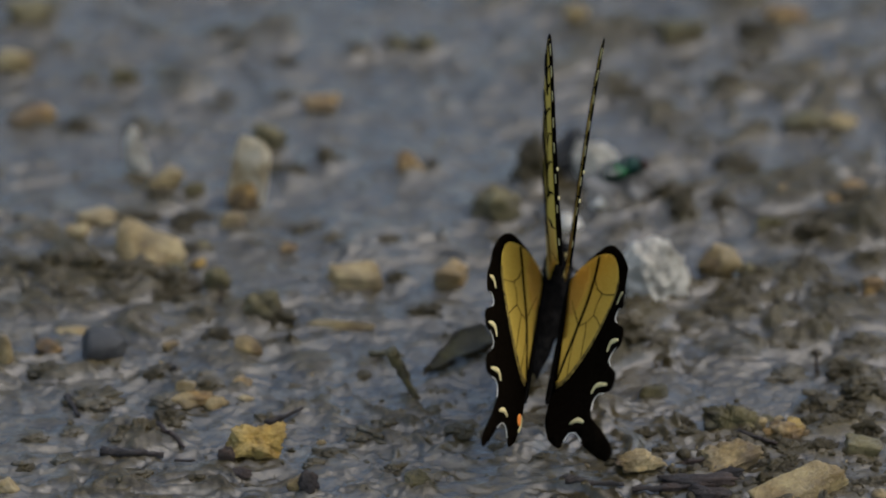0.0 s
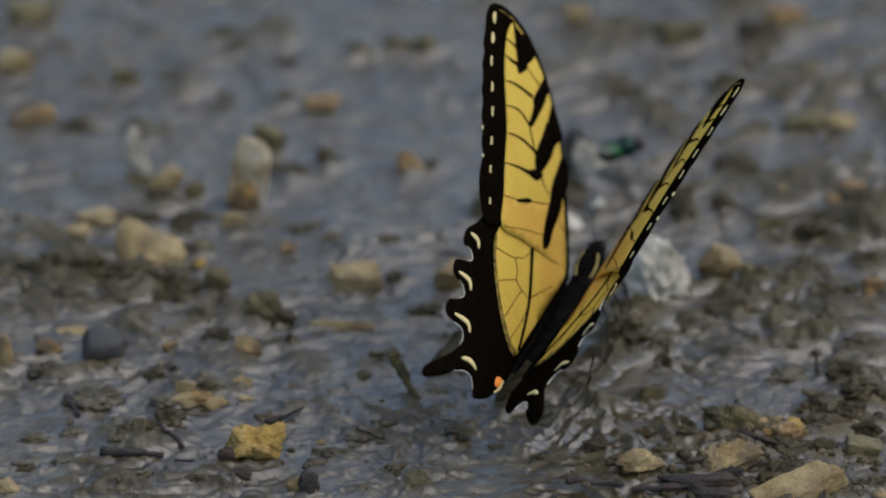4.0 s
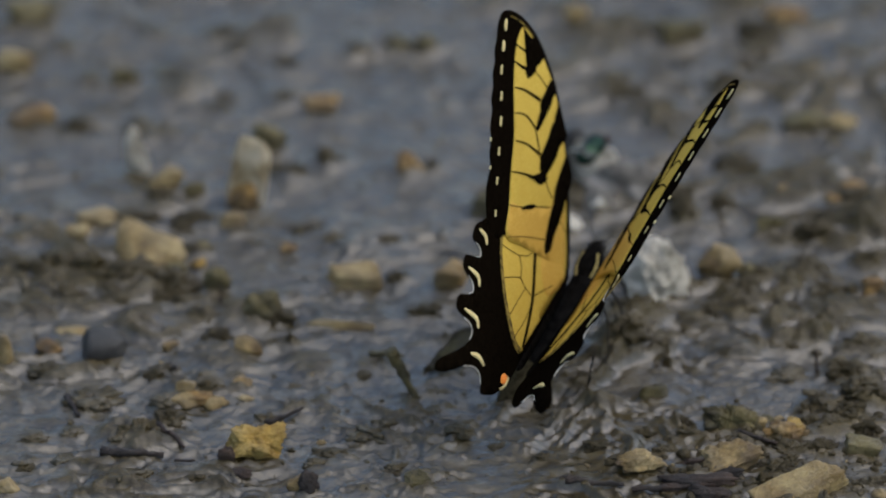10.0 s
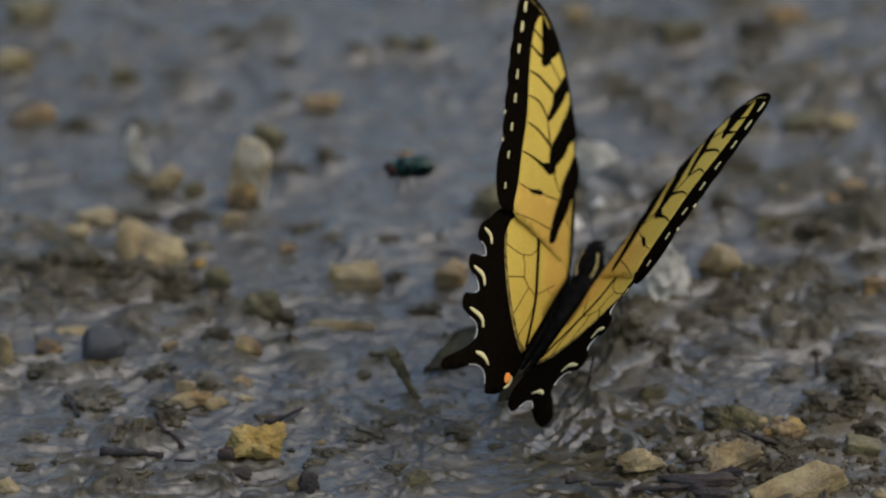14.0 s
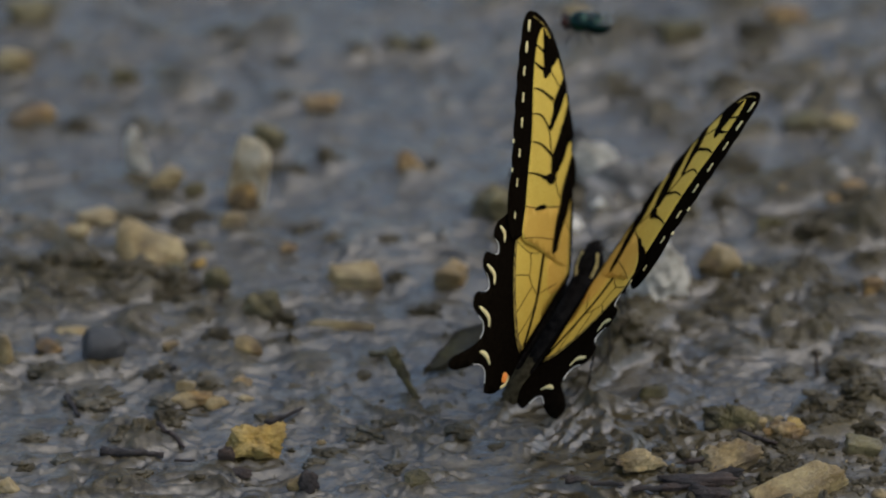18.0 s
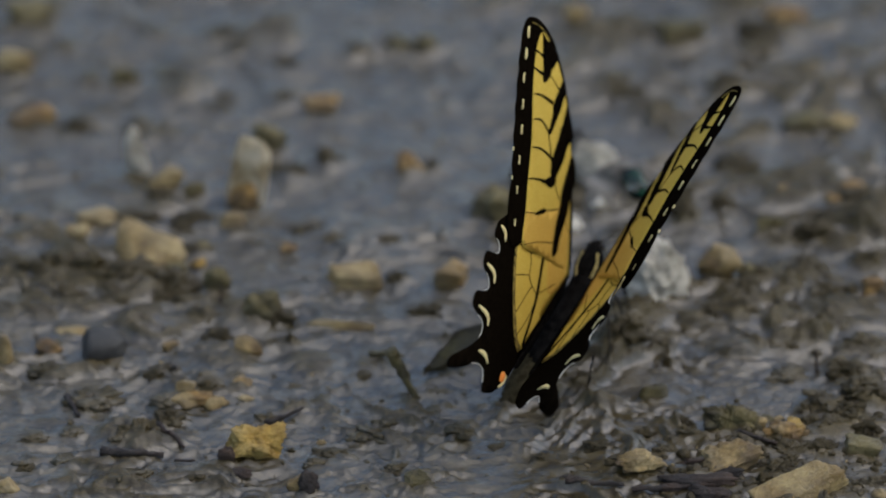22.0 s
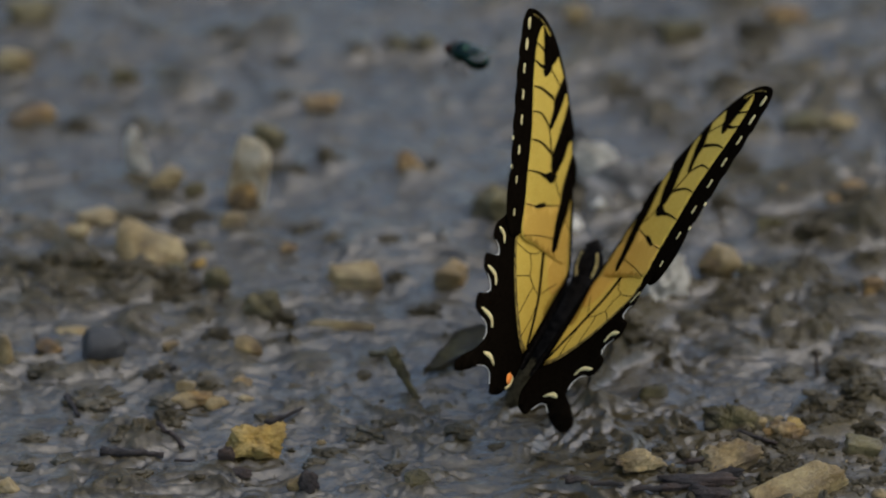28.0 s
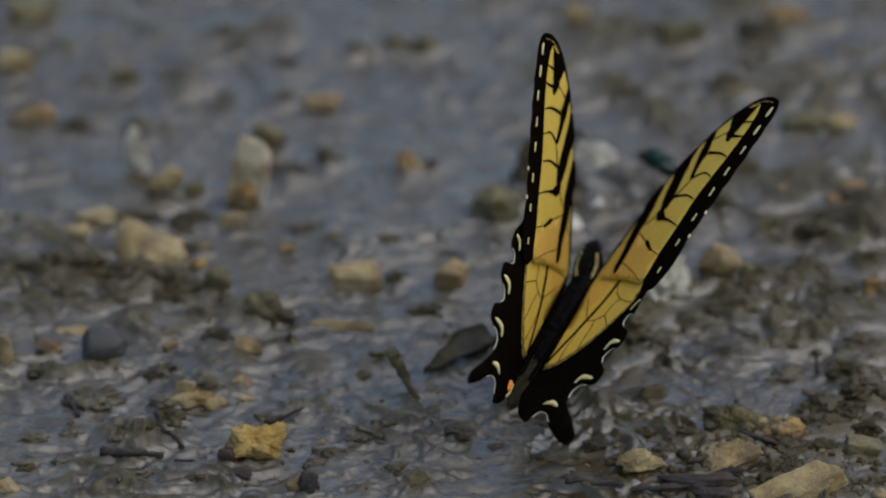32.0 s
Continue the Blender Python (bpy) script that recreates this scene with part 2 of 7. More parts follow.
def build_ground():
    xs, ys = spread(-100, 104, 0.4, 2500, 1.3), spread(-42, 174, 0.36, 2500, 1.3)
    ys = np.concatenate([ys[ys < 70], ys[ys >= 70][::2]])
    gx, gy = np.meshgrid(xs, ys)
    z = mud_height(gx, gy)
    near_x, near_y = (np.abs(xs) < 130).nonzero()[0], (np.abs(ys - 65) < 140).nonzero()[0]
    lift = np.zeros_like(z)
    for x, y, reach, rise in BEDDED:
        ix = near_x[np.abs(xs[near_x] - x) < 2.2 * reach]
        iy = near_y[np.abs(ys[near_y] - y) < 2.2 * reach]
        if len(ix) == 0 or len(iy) == 0:
            continue
        cut = (slice(iy[0], iy[-1] + 1), slice(ix[0], ix[-1] + 1))
        px, py = gx[cut], gy[cut]
        ragged = np.clip(1 + 0.4 * layered(px / 7 + x, py / 5, 130, 3), 0.4, 2)
        lift[cut] = np.maximum(lift[cut], rise * ragged * np.exp(-(((px - x) ** 2 + (py - y) ** 2) * ragged / reach ** 2) ** 1.3))
    z = z + lift
    co = np.stack([gx, gy, z], -1).reshape(-1, 3) * MM
    nx, ny = len(xs), len(ys)
    i = (np.arange(ny - 1)[:, None] * nx + np.arange(nx - 1)[None, :]).ravel()
    quads = np.stack([i, i + 1, i + 1 + nx, i + nx], 1)
    # four wide flat pieces carry the sheet on to the horizon
    a, b, c, d = 0, nx - 1, nx * ny - 1, nx * (ny - 1)
    e = nx * ny
    co[[a, b, c, d], 2] = 0
    co = co.tolist() + [(-400, -400, 0), (400, -400, 0), (400, 400, 0), (-400, 400, 0)]
    quads = quads.tolist() + [(e, e + 1, b, a), (b, e + 1, e + 2, c), (d, c, e + 2, e + 3), (e, a, d, e + 3)]
    me = bpy.data.meshes.new("ground")
    me.from_pydata(co, [], quads)
    swell = z - (np.roll(z, 9, 0) + np.roll(z, -9, 0) + np.roll(z, 9, 1) + np.roll(z, -9, 1)) / 4
    soil = 1 / (1 + np.exp(-(gx - 26) / 6)) / (1 + np.exp((gy + 6 - 0.12 * gx + 5 * layered(gx / 14, gy / 14, 140, 3)) / 3))
    soil = soil * np.exp(-((gx - 50) / 60) ** 4 - ((gy + 25) / 45) ** 4)
    wet = (1 - 0.4 * soil) / (1 + np.exp(1.7 * (z + 0.10) + 2.0 * swell))
    wet = wet + (1 - wet) * 0.7 * standing(gx, gy)
    me.attributes.new("wet", "FLOAT", "POINT").data.foreach_set("value", np.append(wet.ravel(), [0.5] * 4).astype(np.float32))
    me.materials.append(MUD)
    me.polygons.foreach_set("use_smooth", [True] * len(me.polygons))
    tagged(new("ground", me), "wet grey-brown churned mud with shiny hollows", "mud", kind="structure")


BEDDED = []


def rock_mesh(w, d, h, seed, facets=9, rough=0.13, cut=0.5, level=3, block=0.0):
    """A broken stone: a ball cut by random planes, squarer with block, then made uneven."""
    rng = random.Random(seed)
    bm = bmesh.new()
    bmesh.ops.create_icosphere(bm, subdivisions=level, radius=1)
    planes = []
    for _ in range(facets):
        n = Vector((rng.gauss(0, 1), rng.gauss(0, 1), rng.gauss(0, 0.9))).normalized()
        planes.append((n, rng.uniform(max(cut, 0.66 * (block > 0)), 0.9 if block else 0.85)))
    if block:
        for k in range(6):
            n = Vector([rng.uniform(-0.38, 0.38) for _ in range(3)])
            n[k // 2] = 1 if k % 2 else -1
            planes.append((n.normalized(), block * rng.uniform(0.88, 1.1)))
    off = Vector((rng.uniform(0, 50), rng.uniform(0, 50), rng.uniform(0, 50)))
    size = 0.61 if not block else 0.5 / block
    for v in bm.verts:
        p = v.co.normalized()
        r = 1.0
        for n, k in planes:
            c = n.dot(p)
            if c > 1e-3:
                r = min(r, k / c)
        q = p * r
        pits = abs(noise.noise(q * 5.5 + off)) + 0.6 * abs(noise.noise(q * 12 + off)) + 0.4 * abs(noise.noise(q * 26 + off))
        r *= 1 + rough * (1.3 * noise.noise(q * 1.7 + off) + 0.7 * noise.noise(q * 3.6 + off) - 1.1 * pits + 0.5)
        v.co = Vector((p.x * w, p.y * d, p.z * h)) * (r * size * MM)
    return bm


def clod_mesh(w, d, h, seed, level=4):
    """A torn lump of mud: many uneven knobs, spreading at its foot."""
    rng = random.Random(seed)
    bm = bmesh.new()
    bmesh.ops.create_icosphere(bm, subdivisions=level, radius=1)
    off = Vector((rng.uniform(0, 50), rng.uniform(0, 50), rng.uniform(0, 50)))
    for v in bm.verts:
        p = v.co.normalized()
        r = 0.8 + 0.5 * noise.noise(p * 1.5 + off) + 0.34 * noise.noise(p * 3.2 + off) - 0.3 * abs(noise.noise(p * 5.5 + off)) + 0.16 * noise.noise(p * 10 + off) + 0.1 * noise.noise(p * 21 + off)
        foot = 1 + 0.55 * max(0.0, 0.25 - p.z)
        v.co = Vector((p.x * w * foot, p.y * d * foot, p.z * h)) * (r * 0.56 * MM)
    return bm


def stone(x, y, w, d, h, mat, label, category="stone", turn=0, lean=0, tip=0, seed=0, sink=0.28, facets=9, rough=0.13, cut=0.5, level=4, name="stone", block=0.0, bed=1.0):
    """One stone on the mud; place and sizes in mm."""
    ob = part(name, clod_mesh(w, d, h, seed, level) if name == 'mud_clod' else rock_mesh(w, d, h, seed, facets, rough, cut, level, block), mat)
    ground = float(mud_height(x, y))
    BEDDED.append((x, y, 0.72 * max(w, d), bed * min(0.26 * h, 1.8)))
    ob.matrix_basis = pose(x * MM, y * MM, (ground + h * (0.5 - sink)) * MM, lean, tip, turn)
    return tagged(ob, label, category, "stones in the mud")


def mound(x, y, reach, rise):
    """A hump in the mud itself; mm."""
    BEDDED.append((x, y, reach, rise))


def crumbs(name, count, smallest, largest, mat, label, seed, power=2.5, stretch=(-98, 102, -38, 174)):
    """Crumbs too many to count, strewn over the mud: one mesh of small broken lumps."""
    rng = np.random.RandomState(seed)
    shapes = []
    for k in range(8):
        bm = rock_mesh(1, 1, 0.8, seed * 50 + k, 8, 0.2, 0.55, 2)
        bm.verts.ensure_lookup_table()
        shapes.append((np.array([v.co[:] for v in bm.verts]) / MM, np.array([[v.index for v in f.verts] for f in bm.faces])))
        bm.free()
    x, y = rng.uniform(stretch[0], stretch[1], count), stretch[2] + (stretch[3] - stretch[2]) * rng.rand(count) ** 1.15
    size = smallest + (largest - smallest) * rng.rand(count) ** power
    z = mud_height(x, y)
    cos, faces, base = [], [], 0
    for i in range(count):
        co, fa = shapes[i % 8]
        a = rng.uniform(0, math.tau)
        turn = np.array([[math.cos(a), -math.sin(a), 0], [math.sin(a), math.cos(a), 0], [0, 0, 1]])
        cos.append((co * size[i] * rng.uniform(0.6, 1.3, 3)) @ turn.T + (x[i], y[i], z[i] - 0.02 * size[i]))
        faces.append(fa + base)
        base += len(co)
    me = bpy.data.meshes.new(name)
    me.from_pydata((np.concatenate(cos) * MM).tolist(), [], np.concatenate(faces).tolist())
    me.materials.append(mat)
    me.polygons.foreach_set("use_smooth", [True] * len(me.polygons))
    tagged(new(name, me), label, "crumbs", kind="stuff")


def twig(points, thick, mat, label, seed=0, name="twig", thin=0.6):
    """A wet bit of stem lying on the mud or standing in it; points in mm, heights over the mud."""
    rng = random.Random(seed)
    line = []
    for i in range(len(points) - 1):
        for k in range(5):
            t = k / 5
            line.append([a + (b - a) * t + rng.uniform(-0.12, 0.12) * thick for a, b in zip(points[i], points[i + 1])])
    line.append(points[-1])
    line = [(x, y, float(mud_height(x, y)) * (0.5 if len(points) > 2 else 1) + z) for x, y, z in line]
    n = len(line)
    radii = [thick / 2 * (1 - (1 - thin) * i / (n - 1)) * rng.uniform(0.8, 1.2) for i in range(n)]
    return tagged(part(name, tube(line, radii, 8), mat), label, name)


def fallen_leaf(x, y, length, width, turn, lean, label, lift=1.0):
    """A limp rotting leaf, bent along its midrib, one end in the mud, its tip pointed."""
    bm = bmesh.new()
    rows = []
    for i in range(17):
        t = i / 16
        half = width / 2 * min(1.0, 1.5 * (1 - t)) ** 0.8 * min(1, 0.55 + 2 * t) * (1 + 0.05 * math.sin(t * 23))
        rows.append([bm.verts.new(Vector(((0.5 - t) * length, s * half, 0.9 * abs(s) ** 1.5 + 0.5 * math.sin(t * 5 + s) + 0.25 * math.sin(t * 17 + 3 * s))) * MM) for s in (-1, -0.6, -0.2, 0.2, 0.6, 1)])
    for a, b in zip(rows, rows[1:]):
        for k in range(5):
            bm.faces.new((a[k], a[k + 1], b[k + 1], b[k]))
    bmesh.ops.solidify(bm, geom=bm.faces[:], thickness=0.25 * MM)
    ob = part("leaf", bm, LEAF)
    ob.matrix_basis = pose(x * MM, y * MM, (float(mud_height(x, y)) + lift) * MM, lean, 0, turn)
    return tagged(ob, label, "leaf")


stone(-95.5, 125.2, 6.2, 4.7, 5.3, TAN, 'tan limestone lump half sunk in the mud', seed=1)
stone(-93.2, 145.5, 8.7, 6.5, 4.2, OLIVE, 'olive brown stone, muddy', seed=2)
stone(-74.4, 119.5, 4.5, 3.4, 4.5, OLIVE, 'small olive brown pebble', seed=3, category='pebble', name='pebble')
stone(-91.5, 104.9, 8.0, 6.0, 4.3, ORANGE, 'rusty brown stone in mud', seed=4)
stone(-71.2, 85.5, 4.7, 3.3, 10.2, WHITE, 'pale upright stone splinter', seed=12, sink=0.15, bed=0.3)
stone(-49.6, 74.7, 6.0, 4.2, 13.0, IVORY, 'tall pale blocky stone standing in the mud', seed=66, level=5, facets=8, block=0.6, rough=0.10, tip=3, sink=0.15, bed=0.3)
stone(-50.6, 72.4, 5.4, 3.4, 5.6, ORANGE, 'rusty stone at the foot of a pale one', seed=7, sink=0.2)
stone(-46.4, 94.3, 5.8, 4.4, 7.5, OLIVE, 'olive stone behind a pale one', seed=8)
stone(-65.6, 80.2, 5.8, 4.3, 5.2, TAN, 'tan limestone lump half sunk in the mud', seed=9)
stone(-36.4, 111.3, 7.5, 5.6, 3.0, ORANGE, 'dark rusty brown stone', seed=10)
stone(-35.5, 88.0, 5.8, 4.3, 5.5, CLOD, 'dark lump of mud', seed=11, category='mud clod', name='mud_clod', sink=0.40, bed=1.4)
stone(-20.6, 85.7, 5.8, 4.3, 4.9, ORANGE, 'rusty tan stone in mud', seed=12)
stone(-16.1, 86.6, 4.2, 3.2, 3.2, CLOD, 'small dark clod of wet mud', seed=13, category='mud clod', name='mud_clod', rough=0.28, facets=1, sink=0.40, bed=1.4)
stone(-22.6, 133.3, 5.4, 4.0, 3.7, OLIVE, 'small wet olive brown pebble', seed=14, category='pebble', name='pebble')
stone(-17.2, 132.4, 4.1, 3.1, 4.1, OLIVE, 'small wet olive brown pebble', seed=15, category='pebble', name='pebble')
stone(-30.7, 130.4, 3.4, 2.6, 4.7, CLOD, 'small dark clod of wet mud', seed=16, category='mud clod', name='mud_clod', rough=0.28, facets=1, sink=0.40, bed=1.4)
stone(11.5, 145.4, 4.9, 3.7, 3.4, TAN, 'tan limestone lump half sunk in the mud', seed=17)
stone(30.8, 137.3, 8.7, 6.5, 5.0, OLIVE, 'broad olive brown stone', seed=18)
stone(51.8, 144.6, 7.6, 5.7, 3.8, ORANGE, 'rusty brown stone in mud', seed=19)
stone(39.9, 115.5, 4.5, 3.4, 3.1, CLOD, 'small dark clod of wet mud', seed=20, category='mud clod', name='mud_clod', rough=0.28, facets=1, sink=0.40, bed=1.4)
stone(53.3, 103.5, 8.0, 6.0, 3.5, OLIVE, 'olive brown stone, shining wet', seed=21)
stone(60.8, 103.3, 5.1, 3.8, 3.8, TAN, 'tan limestone lump half sunk in the mud', seed=22)
stone(45.3, 101.9, 4.8, 3.6, 2.7, CLOD, 'small dark clod of wet mud', seed=23, category='mud clod', name='mud_clod', rough=0.28, facets=1, sink=0.40, bed=1.4)
stone(41.6, 84.7, 5.8, 4.3, 2.6, CLOD, 'small dark clod of wet mud', seed=24, category='mud clod', name='mud_clod', rough=0.28, facets=1, sink=0.40, bed=1.4)
stone(8.8, 84.8, 7.6, 6.1, 9.9, SLATE, 'dark grey wet stone', seed=25, level=4, sink=0.1, bed=0.2)
stone(14.0, 82.8, 6.9, 5.2, 9.8, WHITE, 'pale rough stone beside a dark one', seed=31, level=4, rough=0.16, sink=0.1, bed=0.2)
stone(20.0, 77.8, 10.5, 7.9, 6.6, GREY, 'rough grey lump of limestone in mud', seed=27, level=5, rough=0.26, facets=4, sink=0.25, bed=0.4)
stone(14.7, 73.2, 5.2, 3.9, 4.3, GREY, 'rough grey lump of limestone in mud', seed=28, rough=0.22, facets=4)
stone(8.8, 62.6, 4.7, 3.5, 4.3, WHITE, 'small pale stone in mud', seed=29, category='pebble', name='pebble')
stone(-4.9, 69.9, 7.5, 6.8, 9.9, OLIVE, 'olive brown lump of stone', seed=30, rough=0.2)
stone(26.2, 77.3, 6.3, 4.7, 4.0, CLOD, 'grey wet lump of mud', seed=31, category='mud clod', name='mud_clod', rough=0.25, sink=0.40, bed=1.4)
stone(23.7, 41.2, 9.6, 8.4, 11.6, WHITE, 'large white-grey boulder sunk in the mud', seed=92, level=5, rough=0.26, sink=0.2, bed=0.5, facets=5, tip=-12)
stone(29.7, 70.8, 4.4, 3.5, 9.4, CLOD, 'dark upright lump of mud', seed=33, category='mud clod', name='mud_clod', sink=0.40, bed=1.4)
stone(36.0, 46.8, 6.8, 5.1, 6.0, TAN, 'rounded tan stone in mud', seed=34, facets=9, rough=0.12, sink=0.25, bed=0.4)
stone(39.9, 39.7, 6.4, 4.8, 3.9, CLOD, 'dark wet clod of mud', seed=35, category='mud clod', name='mud_clod', rough=0.28, facets=1, sink=0.40, bed=1.4)
stone(-78.1, 66.4, 7.5, 5.6, 2.7, TAN, 'tan limestone lump half sunk in the mud', seed=36)
stone(-80.8, 61.1, 4.8, 3.6, 2.9, TAN, 'tan limestone lump half sunk in the mud', seed=37)
stone(-68.0, 53.5, 11.5, 8.0, 4.6, TAN, 'broad tan slab tilted in the mud', seed=38, turn=-24, tip=14, lean=24, level=4, block=0.6, facets=9, rough=0.1, sink=0.2, bed=0.2)
stone(-52.4, 64.6, 4.7, 3.5, 3.7, TAN, 'tan limestone lump half sunk in the mud', seed=39)
stone(-29.9, 44.5, 9.5, 4.7, 4.7, TAN, 'long tan block of stone with a dark foot', seed=40, level=4, block=0.62, facets=9, rough=0.13, turn=8, lean=12, sink=0.25, bed=0.3)
stone(-33.7, 43.8, 3.1, 2.3, 4.6, ORANGE, 'rusty stone at the end of a tan block', seed=41, sink=0.3)
stone(-12.5, 43.3, 5.3, 4.0, 5.5, ORANGE, 'rusty tan pebble in mud', seed=42, category='pebble', name='pebble', block=0.66, sink=0.18)
stone(-22.5, 45.1, 4.3, 3.2, 3.0, CLOD, 'small dark clod of wet mud', seed=43, category='mud clod', name='mud_clod', rough=0.28, facets=1, sink=0.40, bed=1.4)
stone(-33.3, 28.7, 13.7, 2.7, 2.3, TAN, 'flat tan sliver of stone', seed=44)
stone(-80.6, 27.0, 5.3, 4.0, 1.5, TAN, 'tan limestone lump half sunk in the mud', seed=45)
stone(-84.4, 20.5, 4.7, 3.5, 2.3, ORANGE, 'small orange-tan pebble in mud', seed=46, category='pebble', name='pebble')
stone(-75.3, 17.8, 8.3, 7.5, 5.2, SLATE, 'smooth dark grey pebble with a speckled face', seed=77, category='pebble', name='pebble', facets=6, rough=0.05, cut=0.55, level=4, lean=18, sink=0.12, bed=0.2)
stone(-62.6, 21.9, 3.5, 2.7, 1.8, ORANGE, 'small orange pebble in mud', seed=48, category='pebble', name='pebble')
stone(-49.2, 19.9, 5.3, 4.0, 3.8, TAN, 'tan pointed stone half sunk in the mud', seed=49, rough=0.1, sink=0.3)
stone(-42.4, 55.1, 3.3, 2.5, 1.9, ORANGE, 'small brown pebble in mud', seed=50, category='pebble', name='pebble')
stone(-58.4, 56.5, 4.3, 3.3, 3.0, OLIVE, 'small brown pebble in mud', seed=51, category='pebble', name='pebble')
stone(-92.4, 14.1, 3.4, 2.6, 6.8, TAN, 'tan limestone lump half sunk in the mud', seed=52)
stone(-19.1, 32.6, 3.3, 2.4, 3.2, CLOD, 'small dark clod of wet mud', seed=53, category='mud clod', name='mud_clod', rough=0.28, facets=1, sink=0.40, bed=1.4)
stone(-47.4, -15.4, 7.4, 5.6, 5.6, GOLD, 'golden yellow pitted block of stone', seed=47, level=5, facets=6, block=0.62, turn=8, tip=-3, lean=26, rough=0.3, sink=0.17, bed=0.2)
# two black lumps added as the shade at the golden stone's left foot
stone(-51.9, -18.3, 2.6, 1.9, 3.7, BARK, 'black lump in place of the shade beside a golden stone', seed=55, category='bark', name='bark', rough=0.25, facets=3)
stone(-49.6, -22.8, 3.0, 2.2, 1.6, BARK, 'black lump in place of the shade under a golden stone', seed=56, category='bark', name='bark', rough=0.25, facets=3)
stone(-59.4, 1.5, 4.8, 3.6, 2.2, TAN, 'jagged tan stone chip', seed=57)
stone(-54.8, 1.8, 5.0, 3.8, 1.4, TAN, 'jagged tan stone chip', seed=58)
stone(-49.7, 7.0, 3.0, 2.3, 1.6, ORANGE, 'small orange pebble in mud', seed=59, category='pebble', name='pebble')
stone(-48.9, 2.5, 2.6, 2.0, 1.0, TAN, 'tiny tan pebble in mud', seed=60, category='pebble', name='pebble')
stone(-68.6, -10.7, 8.4, 6.3, 6.4, MUD_LUMP, 'crumbly grey mud lump', seed=61, category='mud clod', name='mud_clod', rough=0.22, facets=5, level=5, sink=0.40, bed=1.4)
stone(-89.8, -28.1, 3.7, 2.8, 3.8, TAN, 'tan limestone lump half sunk in the mud', seed=62)
stone(-39.1, -26.2, 5.1, 3.8, 3.7, TAN, 'small pale tan stone', seed=63)
stone(-18.2, -25.3, 4.7, 3.6, 3.3, OLIVE, 'small olive tan stone', seed=64)
stone(-45.4, -4.0, 4.8, 3.6, 2.2, MUD_LUMP, 'small grey clod of mud', seed=65, category='mud clod', name='mud_clod', rough=0.2, sink=0.40, bed=1.4)
stone(-35.4, -12.1, 1.6, 1.2, 1.3, TAN, 'tiny tan pebble in mud', seed=66, category='pebble', name='pebble')
stone(36.6, -7.6, 6.4, 4.8, 4.8, OLIVE, 'crumbly olive-tan lump of stone and soil', seed=67, rough=0.34, level=5, facets=4, sink=0.25, bed=0.4)
stone(46.4, -9.8, 5.0, 3.7, 3.0, ORANGE, 'crumbly rusty lump of stone', seed=68, rough=0.28, level=4, facets=5, bed=0.3)
stone(35.7, -18.3, 8.8, 5.2, 3.4, TAN, 'flat tan broken stone', seed=271, level=5, block=0.56, facets=14, rough=0.26, turn=10, tip=-12, lean=16, sink=0.25, bed=0.5)
stone(19.9, -20.4, 6.6, 3.4, 2.2, TAN, 'flat tan stone chip', seed=70, block=0.58, facets=14, rough=0.3, level=5, turn=8, tip=-6, bed=0.6)
stone(59.7, -14.2, 6.0, 4.5, 2.9, OLIVE, 'dark olive broken stone with a tan edge', seed=71, block=0.6, facets=9, turn=-8, tip=8, rough=0.1)
stone(47.3, -28.7, 14.8, 6.2, 4.7, CREAM, 'large smooth cream slab tilted out of the mud', seed=72, turn=30, tip=-9, lean=10, level=5, facets=5, block=0.58, rough=0.06, sink=0.2, bed=0.2)
stone(62.4, -29.8, 3.3, 2.5, 2.3, TAN, 'tan limestone lump half sunk in the mud', seed=73)
stone(23.3, 4.5, 5.2, 3.9, 3.5, OLIVE, 'brown wet pebble in mud', seed=74, category='pebble', name='pebble', turn=-30)
stone(54.8, -6.4, 6.0, 4.5, 3.8, CLOD, 'dark crumbly mud clod', seed=75, category='mud clod', name='mud_clod', rough=0.18, sink=0.40, bed=1.4)
stone(52.7, 18.5, 2.0, 1.5, 1.9, CLOD, 'small dark seed-like lump', seed=76, category='pebble', name='pebble')
stone(63.8, 40.0, 5.6, 4.2, 3.3, ORANGE, 'rusty tan stone in mud', seed=77)
stone(48.4, 76.0, 2.3, 1.7, 2.5, ORANGE, 'tiny tan pebble in mud', seed=78, category='pebble', name='pebble')
stone(58.0, 73.4, 2.7, 2.0, 2.6, ORANGE, 'tiny tan pebble in mud', seed=79, category='pebble', name='pebble')
stone(18.7, 19.7, 6.5, 4.9, 6.2, MUD_LUMP, 'grey-brown rounded wet lump of mud', seed=80, category='mud clod', name='mud_clod', rough=0.1, facets=5, sink=0.25, bed=0.3)
stone(50.5, -1.0, 4.0, 3.0, 2.5, CLOD, 'dark crumbly clod of soil', seed=81, category='mud clod', name='mud_clod', rough=0.3, facets=1, sink=0.40, bed=1.4)
stone(57.5, -1.0, 3.6, 2.7, 2.3, CLOD, 'dark crumbly clod of soil', seed=82, category='mud clod', name='mud_clod', rough=0.3, facets=1, sink=0.40, bed=1.4)
stone(44.3, -21.1, 5.4, 4.1, 3.9, CLOD, 'dark crumbly clod of soil', seed=83, category='mud clod', name='mud_clod', rough=0.3, facets=1, sink=0.40, bed=1.4)
stone(42.0, -16.4, 4.0, 3.0, 2.4, CLOD, 'dark crumbly clod of soil', seed=84, category='mud clod', name='mud_clod', rough=0.3, facets=1, sink=0.40, bed=1.4)
stone(33.6, -3.8, 2.6, 1.9, 2.3, OLIVE, 'olive grain of crumbled stone', seed=85, category='pebble', name='pebble')
